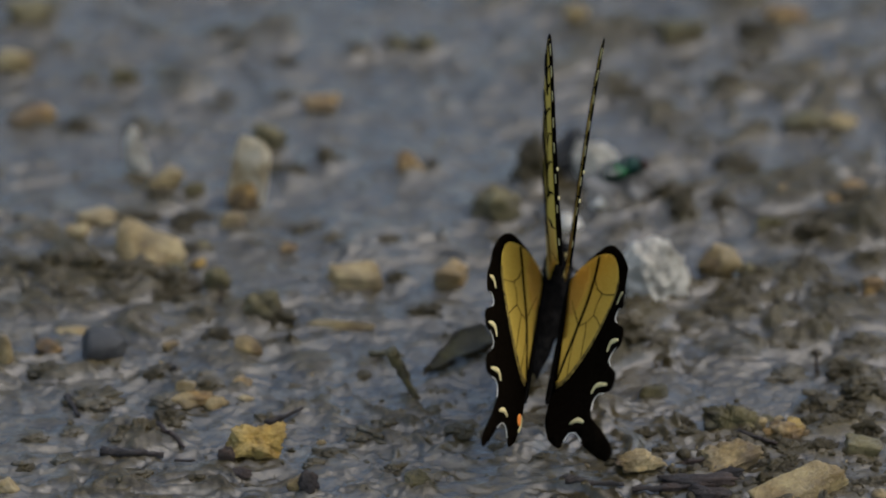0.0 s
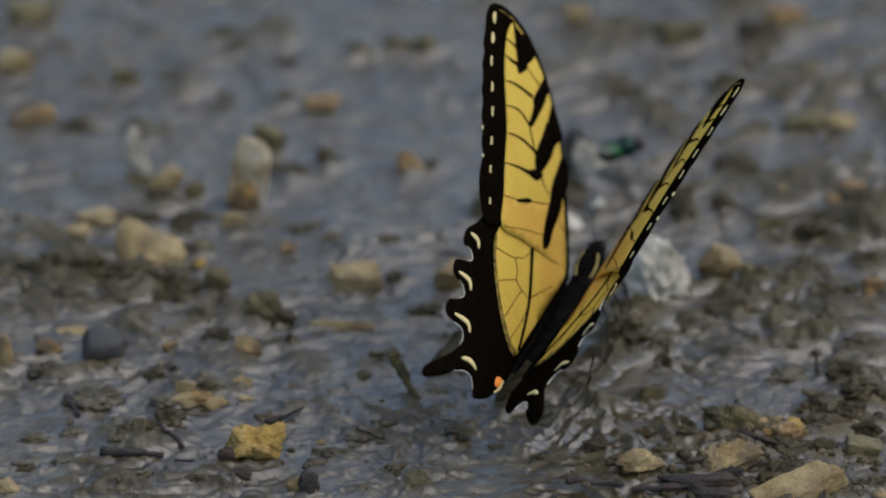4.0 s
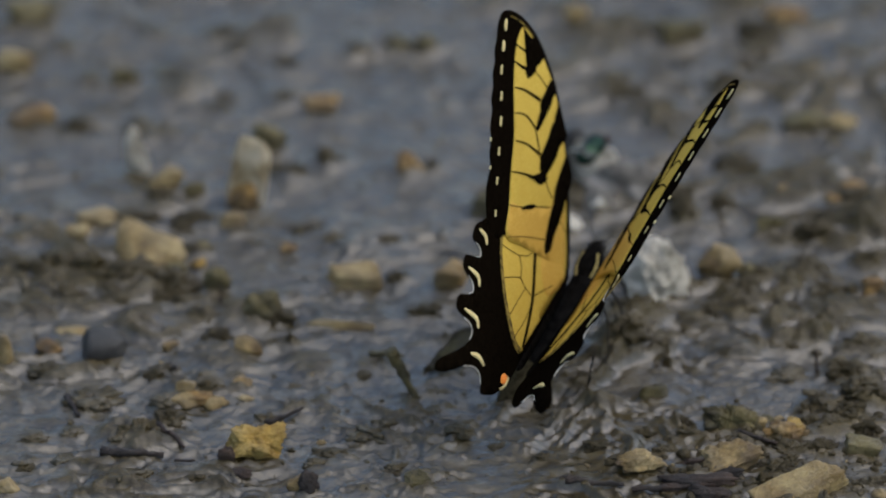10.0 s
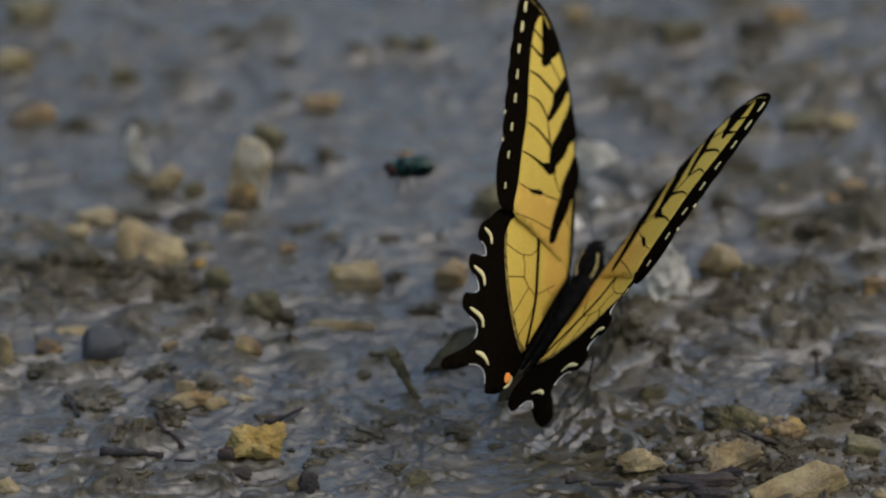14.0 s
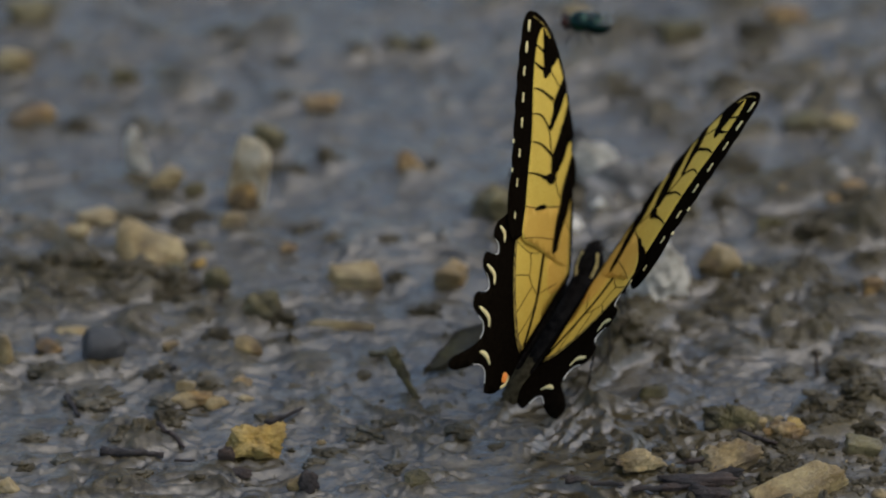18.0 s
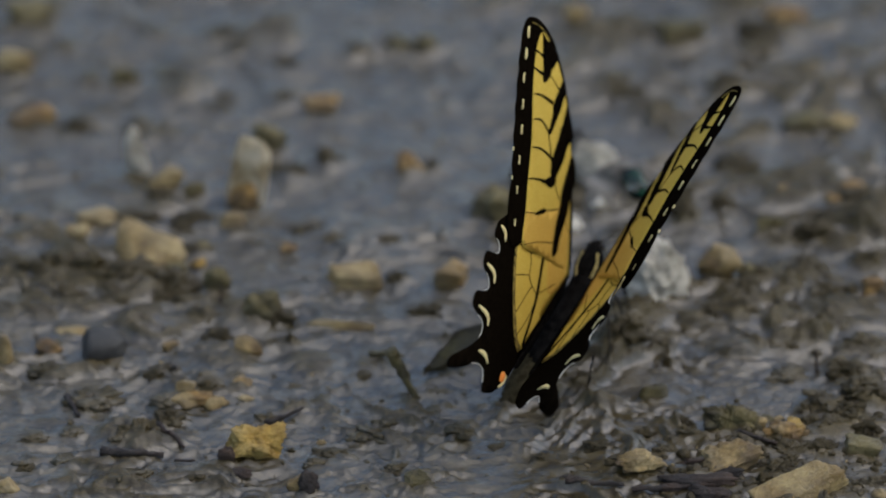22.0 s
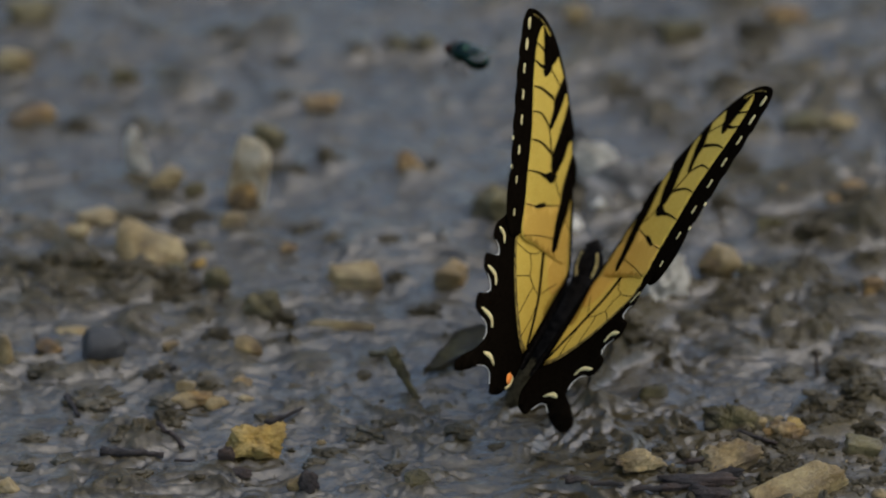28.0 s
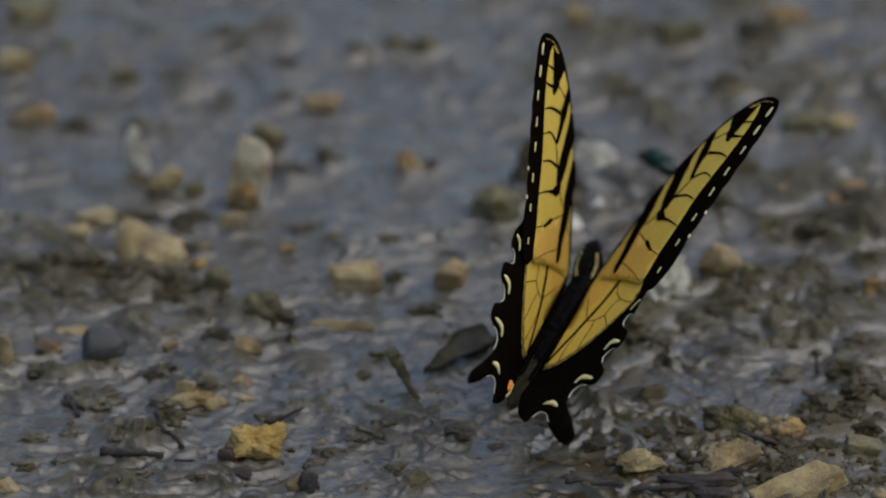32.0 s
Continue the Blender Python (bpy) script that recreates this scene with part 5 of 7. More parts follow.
def build_forewing(root, mirror):
    w = wing_part("forewing", FOREWING, 0.05, BLACK_SCALES, root, mirror, "black-bordered yellow forewing with black tiger stripes")
    wing_part("yellow_field", FORE_FIELD, 0.10, YELLOW_SCALES, w, mirror, "yellow scaled field between the veins")
    wing_part("amber_patch", curve_through([(3.0, 3.2), (-1.2, 9.0), (-4.6, 15.2), (-5.8, 18.0), (-3.0, 16.6), (1.5, 14.4), (6.6, 17.2), (10.6, 19.3), (13.8, 21.4), (17.3, 17.3), (13.2, 13.0), (7.8, 7.3)], True, 4), 0.115, AMBER_SCALES, w, mirror, "deeper amber scales by the wing's root")
    stripes = (
        [(-5.8, 46.4), (-7.4, 43.6), (-9.0, 42.6), (-9.9, 39.2), (-8.0, 38.3), (-6.4, 38.3), (-5.7, 37.7), (-3.0, 37.8), (-2.8, 39.2), (-4.3, 39.6), (-5.0, 40.2), (-5.1, 41.8), (-6.3, 42.3), (-6.3, 43.4)],
        [(-7.7, 33.2), (-10.3, 33.9), (-10.6, 31.6), (-8.8, 30.8), (-7.5, 30.0), (-4.1, 28.9), (-1.6, 28.2), (-0.9, 28.9), (-3.8, 30.8), (-4.7, 32.2)],
        [(-10.2, 29.0), (-10.0, 23.2), (-9.0, 22.4), (-6.7, 22.2), (-4.2, 20.9), (-0.5, 20.1), (0.6, 20.1), (1.4, 21.9), (-0.3, 23.8), (-2.5, 24.8), (-4.7, 25.8), (-6.1, 26.7), (-9.0, 27.4)],
        [(5.6, 22.5), (3.2, 21.8), (0.9, 21.0), (-0.1, 19.4), (1.6, 19.2), (2.9, 19.7), (4.2, 21.3)],
        [(11.0, 19.0), (8.8, 18.6), (6.3, 17.5), (6.9, 17.0), (9.0, 17.9)],
        [(-8.0, 19.6), (-8.4, 16.8), (-6.6, 14.3), (-5.0, 13.9), (-1.5, 11.5), (3.0, 9.5), (5.6, 7.9), (7.6, 8.6), (4.0, 12.1), (0.3, 14.6), (-1.6, 16.4), (-5.1, 18.3)],
    )
    for s in stripes:
        wing_part("stripe", curve_through(s, True, 4), 0.15, BLACK_SCALES, w, mirror, "black tiger stripe from the leading edge")
    veins = (
        ([(-2.0, 45.2), (-3.4, 43.6), (-5.0, 41.7)], 0.5, 0.6), ([(-0.2, 42.6), (-2.3, 40.3), (-5.0, 38.2)], 0.4, 1.4), ([(2.1, 38.6), (-0.9, 36.5), (-4.7, 32.6)], 0.35, 1.0), ([(4.3, 34.7), (1.0, 32.5), (-0.9, 28.9)], 0.35, 0.7),
        ([(6.7, 30.4), (3.2, 27.9), (-0.1, 23.9)], 0.3, 0.9), ([(10.6, 26.3), (7.3, 24.2), (4.5, 22.1)], 0.3, 0.8), ([(14.1, 21.5), (10.6, 19.2), (6.6, 17.1), (1.2, 14.2)], 0.35, 0.3), ([(17.5, 16.9), (11.8, 13.9), (6.2, 10.3)], 0.2, 0.25),
        ([(0.1, 10.9), (-1.2, 7.6)], 0.25, 0.2), ([(-5.6, 38.0), (-6.8, 35.9), (-8.0, 33.4)], 0.3, 0.3), ([(0.4, 20.0), (0.6, 18.0), (0.1, 15.4)], 0.35, 0.3), ([(-0.8, 29.0), (-0.4, 26.4), (0.4, 22.6)], 0.35, 0.7),
    )
    for line, a, b in veins:
        wing_part("vein", ribbon(line, 0.55 * a, 0.7 * b), 0.13, BLACK_SCALES, w, mirror)
    spots = ((-0.8, 49.5, 1.2), (1.9, 46.7, 1.15), (4.5, 43.3, 1.0), (7.0, 39.4, 1.0), (9.3, 35.6, 1.0), (12.7, 31.4, 0.9), (15.9, 27.2, 0.8), (19.4, 22.6, 0.7))
    for k, (x, y, r) in enumerate(spots):
        ring = []
        for a in [q * math.tau / 20 for q in range(20)]:
            waist = 0.38 + 0.12 * math.sin(3 * k + a) - 0.24 * (k > 1) * math.exp(-(math.cos(a) / 0.35) ** 2)
            u, v = 0.9 * r * math.cos(a), 0.95 * r * waist * math.sin(a)
            ring.append(Vector((x + 0.60 * u + 0.80 * v, y - 0.80 * u + 0.60 * v)))
        wing_part("margin_spot", ring, 0.13, PALE_SCALES, w, mirror, "small pale yellow spot on the black border")
    for x, y in ((13.9, 34.4), (16.7, 30.2)):
        wing_part("fringe", crescent(x + 0.05, y + 0.05, 0.34, -55, 0.2, 0.10), 0.12, PALE_SCALES, w, mirror, "white fringe in a notch of the margin")
    wing_part("costal_streak", ribbon([(-8.2, 43.2), (-6.6, 46.4), (-4.5, 48.8), (-3.0, 50.1)], 0.2, 0.22), 0.13, DUSTED_SCALES, w, mirror)
    return w


def build_hindwing(root, mirror):
    w = wing_part("hindwing", HINDWING, 0.05, BLACK_SCALES, root, mirror, "yellow hindwing with a wide black scalloped border and a tail")
    wing_part("yellow_field", HIND_FIELD, 0.10, YELLOW_SCALES, w, mirror, "yellow scaled field between the veins")
    wing_part("amber_patch", curve_through([(3.2, 2.4), (4.8, 8.0), (8.4, 8.4), (11.0, 6.2), (12.6, 2.4), (8, 1.0)], True, 4), 0.115, AMBER_SCALES, w, mirror, "deeper amber scales by the wing's root")
    wing_part("stripe", ribbon([(7.2, 12.6), (10.2, 10.0), (16.9, 4.7), (22, 1.9), (27.6, -0.6)], 0.95, 0.55), 0.15, BLACK_SCALES, w, mirror, "black stripe along the middle of the hindwing")
    wing_part("inner_margin", ribbon([(3, 1.0), (11, 0.3), (20, -0.5), (27.4, -1.2)], 0.5, 0.9), 0.15, BLACK_SCALES, w, mirror)
    for line, a, b in (([(25.4, 12.3), (21.8, 10.6), (18.8, 9.0)], 0.25, 0.3), ([(20.6, 16.6), (17.6, 13.4), (15.8, 11.8)], 0.22, 0.3), ([(18.8, 9.0), (16.8, 10.2), (15.8, 11.8), (13.4, 10.6), (10.6, 10.2)], 0.3, 0.3),
                       ([(18.8, 9.0), (18.7, 7.8), (18.5, 6.7), (17.6, 4.6)], 0.3, 0.3), ([(18.5, 6.7), (21.6, 6.6), (27.6, 6.2)], 0.25, 0.25), ([(17.2, 4.4), (13.8, 3.6), (9, 2.4)], 0.25, 0.3), ([(19.6, 3.4), (24, 2.6), (28.8, 2.4)], 0.2, 0.2)):
        wing_part("vein", ribbon(line, 0.45 * a, 0.45 * b), 0.13, BLACK_SCALES, w, mirror)
    wing_part("dusted_edge", ribbon([(18.6, 18.0), (21.6, 16.0), (24.4, 13.3), (27.4, 8.8), (28.9, 4.6), (29.5, 1.6), (29.0, -0.5)], 0.5, 1.4), 0.135, DUSTED_SCALES, w, mirror, "black scales dusted over the yellow")
    for arc in ([(27.0, 22.7), (25.7, 20.7), (26.6, 19.4)], [(36.0, 19.7), (33.9, 16.9), (34.8, 15.3)], [(42.8, 15.0), (39.9, 11.6), (40.6, 10.0)], [(46.2, 8.0), (43.9, 6.1), (43.2, 4.0)]):
        wing_part("lunule", [Vector(p) for p in fat_arc(arc, 0.95)], 0.13, PALE_SCALES, w, mirror, "pale yellow crescent on the black border")
    for arc in ([(30.2, 21.8), (29.35, 20.2), (30.2, 19.05), (31.6, 19.6)], [(37.0, 18.6), (36.55, 17.0), (37.3, 15.75), (39.0, 16.1)], [(43.9, 13.8), (42.55, 11.9), (43.2, 10.4), (45.0, 10.05)], [(50.2, 7.6), (47.0, 5.8), (45.6, 3.8), (46.6, 2.0)]):
        wing_part("fringe", ribbon(arc, 0.13, 0.09), 0.07, WHITE_SCALES, w, mirror, "white fringe in a notch of the margin")
    if not mirror:
        wing_part("orange_spot", curve_through([(36.6, -1.9), (38.4, -2.2), (39.2, -1.4), (38.2, -0.6), (37.0, -0.8)], True, 3), 0.14, ORANGE_SCALES, w, mirror, "orange spot near the inner corner")
        wing_part("orange_spot_edge", ribbon([(36.2, -2.1), (38.4, -2.5), (40.4, -2.1)], 0.6, 0.4), 0.145, PALE_SCALES, w, mirror)
    wing_part("hair_fold", curve_through([(4, 0.6), (12, -0.2), (20, -0.9), (27.2, -1.7), (32, -2.5), (30, -3.4), (24, -3.0), (14, -2.0), (6, -0.8)], True, 4), 0.06, BODY_HAIR, w, mirror, "black hairy fold along the inner edge")
    return w


def egg(center, size, turn=(0, 0, 0), level=3):
    bm = bmesh.new()
    bmesh.ops.create_icosphere(bm, subdivisions=level, radius=1)
    m = pose(*[c * MM for c in center], *turn) @ Matrix.Diagonal((*[s * MM for s in size], 1))
    bmesh.ops.transform(bm, matrix=m, verts=bm.verts)
    return bm


def build_butterfly():
    root = tagged(new("butterfly"), "yellow and black tiger-striped swallowtail butterfly sipping at wet mud", "butterfly")
    c, s = math.cos(radians(30)), math.sin(radians(30))

    def along(k, up=0.0, side=0.0):
        return (side, k * c - up * s, k * s + up * c)

    def bend(k):
        return -7.6 * max(0.0, k) ** 1.3

    part("thorax", egg(along(1.8, -0.6), (2.7, 4.6, 2.7), (30, 0, 0)), BODY_HAIR, root, "black furry thorax")
    part("head", egg(along(6.4, -1.0), (1.45, 1.4, 1.35), (30, 0, 0)), BODY_HAIR, root, "black furry head")
    steps = [k / 12 for k in range(13)]
    part("abdomen", tube([along(-1.0 - 18.0 * k, -0.8 - 1.0 * k * k, bend(0.7 * k)) for k in steps], [3.1 * math.sin(math.pi * (0.3 + 0.36 * k)) * (1 + 0.04 * math.cos(k * 50)) for k in steps], 14), BODY_HAIR, root, "black furry abdomen")
    part("abdomen_tip", tube([along(-18.0 - 10.0 * k, -1.75 - 0.5 * k, bend(0.68 + 0.45 * k)) for k in steps], [max(0.2, 2.8 * math.cos(math.pi * 0.46 * k ** 1.5)) for k in steps], 14), GREY_HAIR, root, "grey-brown end of the abdomen")
    for side in (-1, 1):
        part("side_stripe", tube([along(-1.0 - 17 * k, -1.2 - 1.6 * k * k, bend(0.66 * k) + side * (0.25 + 1.85 * math.sin(math.pi * (0.22 + 0.72 * k)))) for k in steps], [0.45 * math.sin(math.pi * (0.1 + 0.85 * k)) + 0.08 for k in steps], 6), YELLOW_HAIR, root, "yellow stripe along the abdomen")
        part("shoulder_stripe", tube([along(4.0 - 5 * k, 1.3, side * (1.3 + 0.4 * math.sin(3 * k))) for k in steps], [0.24] * 13, 6), YELLOW_HAIR, root, "yellow stripe on the thorax")
        part("eye", egg(along(6.6, -0.7, side * 1.15), (0.6, 0.8, 0.85), (30, 0, 0), 2), CHITIN, root, "round black eye")
        part("antenna", tube([along(7.2 + 11 * k, 0.0 - 9.5 * k + 1.0 * k * k, side * (0.6 + 5 * k)) for k in steps], [0.10] * 10 + [0.2, 0.28, 0.18], 6), CHITIN, root, "thin black clubbed antenna")
        for k, (reach, fore) in enumerate(((4.5, 7.0), (6.0, 1.0), (5.5, -6.5))):
            hip = Vector(along(4.2 - 2.4 * k, -2.4, side * 1.4))
            foot = Vector((side * reach, hip.y + fore, -15.9))
            knee = (hip + foot) / 2 + Vector((side * 1.6, 0, 2.5))
            ankle = knee * 0.32 + foot * 0.68 + Vector((side * 0.6, 0, 0.6))
            part("leg", tube([hip, knee, ankle, foot], [0.32, 0.24, 0.17, 0.12], 6), CHITIN, root, "thin black leg")
    part("proboscis", tube([along(8.4, -1.6), along(9.6, -4.5), (0, 8.6, -6), (0, 8.8, -12), (0, 8.2, -15.6)], [0.25, 0.22, 0.2, 0.18, 0.15], 6), CHITIN, root, "thin black proboscis reaching the mud")
    wings = [build_forewing(root, False), build_hindwing(root, False), build_forewing(root, True), build_hindwing(root, True)]
    return root, wings


butterfly, wings = build_butterfly()


# ---------------------------------------------------------------- flies
def build_fly(name_label):
    root = tagged(new("fly"), name_label, "fly", "green flies")
    part("abdomen", egg((0, -1.7, 0.2), (1.8, 2.3, 1.65), (8, 0, 0)), GREEN, root, "shiny green abdomen")
    part("thorax", egg((0, 0.8, 0.5), (1.75, 1.8, 1.65)), GREEN, root, "shiny blue-green thorax")
    head = part("head", egg((0, 2.6, 0.3), (1.4, 0.85, 1.15)), CHITIN, root, "dark head")
    for side in (-1, 1):
        part("eye", egg((side * 0.8, 3.0, 0.55), (0.62, 0.7, 0.8), (0, 0, 0), 2), EYE, head, "reddish brown compound eye")
        bm = slab(curve_through([(0, 0), (1.6, 0.9), (4.6, 1.3), (6.2, 0.2), (5.4, -1.2), (2.6, -1.1)], True, 3), 0.03, side < 0)
        wing = part("wing", bm, GAUZE, root, "clear smoky wing")
        wing.matrix_basis = pose(side * 0.9 * MM, 1.1 * MM, 1.6 * MM, 0, side * 78, -side * 24)
        for fore in (2.0, 0.2, -1.8):
            hip = Vector((side * 0.8, 0.8 + fore * 0.3, -0.5))
            foot = Vector((side * 2.3, 0.6 + fore * 1.1, -2.3))
            part("leg", tube([hip, (hip + foot) / 2 + Vector((side * 0.4, 0, 0.7)), foot], [0.16, 0.12, 0.08], 5), CHITIN, root)
    for ob in root.children_recursive:
        ob.data.transform(Matrix.Scale(1.2, 4))
        ob.matrix_basis = Matrix.Translation(ob.matrix_basis.translation * 0.2) @ ob.matrix_basis
    return root


resting_fly = build_fly("shiny green bottle fly resting on a stone")
flying_fly = build_fly("shiny green bottle fly in flight over the mud")


# ---------------------------------------------------------------- what moves
def held(x, y, z, a=0.0, b=0.0, c=0.0):
    """A pose from mm and a turn of |abc| degrees about the axis abc."""
    v = Vector((a, b, c))
    turn = Matrix.Rotation(radians(v.length), 4, v.normalized()) if v.length > 1e-6 else Matrix.Identity(4)
    return Matrix.Translation(Vector((x, y, z)) * MM) @ turn


def motions():
    """Key the butterfly, its four wings and the two flies."""
    walk(butterfly, [
        (0.0, held(6.19, 19.27, 15.52, 0.00, 0.00, -5.00)), (0.1, held(8.05, 20.31, 17.05, 0.00, 0.00, -6.28)), 
        (0.2, held(11.36, 19.18, 15.73, 0.00, 0.00, -10.81)), (0.3, held(11.44, 19.19, 15.76, 0.00, 0.00, -12.86)), 
        (0.4, held(11.36, 19.06, 15.52, 0.00, 0.00, -17.19)), (0.5, held(10.17, 18.60, 14.74, 0.00, 0.00, -17.54)), 
        (0.6, held(10.71, 18.84, 15.20, 0.00, 0.00, -23.85)), (0.8, held(10.89, 19.31, 15.97, 0.00, 0.00, -22.88)), 
        (1.0, held(11.33, 19.14, 15.67, 0.00, 0.00, -23.59)), (1.5, held(11.33, 19.14, 15.67, 0.00, 0.00, -23.14)), 
        (2.0, held(11.33, 19.14, 15.67, 0.00, 0.00, -20.00)), (2.5, held(11.33, 19.14, 15.67, 0.00, 0.00, -20.11)), 
        (3.0, held(11.33, 19.14, 15.67, 0.00, 0.00, -20.17)), (3.5, held(11.33, 19.14, 15.67, 0.00, 0.00, -20.26)), 
        (5.5, held(11.33, 19.14, 15.67, 0.00, 0.00, -18.80)), (6.0, held(11.33, 19.14, 15.67, 0.00, 0.00, -18.65)), 
        (6.5, held(11.33, 19.14, 15.67, 0.00, 0.00, -18.72)), (7.0, held(11.33, 19.14, 15.67, 0.00, 0.00, -18.76)), 
        (7.5, held(11.33, 19.14, 15.67, 0.00, 0.00, -18.79)), (8.0, held(11.33, 19.14, 15.67, 0.00, 0.00, -19.25)), 
        (8.5, held(11.33, 19.14, 15.67, 0.00, 0.00, -18.48)), (9.0, held(11.33, 19.14, 15.67, 0.00, 0.00, -18.87)), 
        (9.5, held(11.33, 19.14, 15.67, 0.00, 0.00, -19.44)), (10.0, held(11.33, 19.14, 15.67, 0.00, 0.00, -19.01)), 
        (10.5, held(11.33, 19.14, 15.67, 0.00, 0.00, -19.46)), (11.0, held(11.33, 19.14, 15.67, 0.00, 0.00, -19.11)), 
        (11.5, held(11.33, 19.14, 15.67, 0.00, 0.00, -19.52)), (12.0, held(11.33, 19.14, 15.67, 0.00, 0.00, -19.66)), 
        (12.5, held(11.33, 19.14, 15.67, 0.00, 0.00, -19.55)), (13.0, held(11.33, 19.14, 15.67, 0.00, 0.00, -19.45)), 
        (13.1, held(11.33, 19.14, 15.67, 0.00, 0.00, -30.00)), (13.2, held(11.33, 19.14, 15.67, 0.00, 0.00, -23.82)), 
        (13.5, held(11.33, 19.14, 15.67, 0.00, 0.00, -22.57)), (14.0, held(11.33, 19.14, 15.67, 0.00, 0.00, -18.49)), 
        (14.5, held(11.33, 19.14, 15.67, 0.00, 0.00, -18.20)), (16.5, held(11.33, 19.14, 15.67, 0.00, 0.00, -17.80)), 
        (17.0, held(11.33, 19.14, 15.67, 0.00, 0.00, -17.09)), (17.5, held(11.33, 19.14, 15.67, 0.00, 0.00, -17.40)), 
        (18.0, held(11.33, 19.14, 15.67, 0.00, 0.00, -16.84)), (18.5, held(11.33, 19.14, 15.67, 0.00, 0.00, -15.64)), 
        (19.0, held(11.33, 19.14, 15.67, 0.00, 0.00, -14.93)), (19.5, held(11.33, 19.14, 15.67, 0.00, 0.00, -16.13)), 
        (20.0, held(11.33, 19.14, 15.67, 0.00, 0.00, -17.46)), (20.5, held(11.33, 19.14, 15.67, 0.00, 0.00, -17.49)), 
        (21.0, held(11.33, 19.14, 15.67, 0.00, 0.00, -17.30)), (21.5, held(11.33, 19.14, 15.67, 0.00, 0.00, -17.29)), 
        (22.0, held(11.33, 19.14, 15.67, 0.00, 0.00, -17.28)), (22.5, held(11.33, 19.14, 15.67, 0.00, 0.00, -17.10)), 
        (23.0, held(11.33, 19.14, 15.67, 0.00, 0.00, -17.08)), (23.3, held(11.33, 19.14, 15.67, 0.00, 0.00, -17.08)), 
        (23.4, held(11.33, 19.14, 15.67, 0.00, 0.00, -21.83)), (23.5, held(11.33, 19.14, 15.67, 0.00, 0.00, -20.48)), 
        (24.0, held(11.33, 19.14, 15.67, 0.00, 0.00, -18.38)), (24.5, held(11.33, 19.14, 15.67, 0.00, 0.00, -17.83)), 
        (25.0, held(11.33, 19.14, 15.67, 0.00, 0.00, -18.00)), (25.5, held(11.33, 19.14, 15.67, 0.00, 0.00, -18.05)), 
        (27.5, held(11.33, 19.14, 15.67, 0.00, 0.00, -16.47)), (28.0, held(11.33, 19.14, 15.67, 0.00, 0.00, -15.07)), 
        (28.2, held(11.33, 19.14, 15.67, 0.00, 0.00, -21.27)), (28.3, held(11.33, 19.14, 15.67, 0.00, 0.00, -19.70)), 
        (28.5, held(11.33, 19.14, 15.67, 0.00, 0.00, -16.39)), (29.0, held(11.33, 19.14, 15.67, 0.00, 0.00, -15.09)), 
        (29.5, held(11.33, 19.14, 15.67, 0.00, 0.00, -15.62)), (30.0, held(11.33, 19.14, 15.67, 0.00, 0.00, -15.37)), 
        (30.5, held(11.33, 19.14, 15.67, 0.00, 0.00, -14.58)), (31.0, held(11.33, 19.14, 15.67, 0.00, 0.00, -14.58)), 
        (31.5, held(11.33, 19.14, 15.67, 0.00, 0.00, -15.12)), (32.0, held(11.33, 19.14, 15.67, 0.00, 0.00, -14.11))])
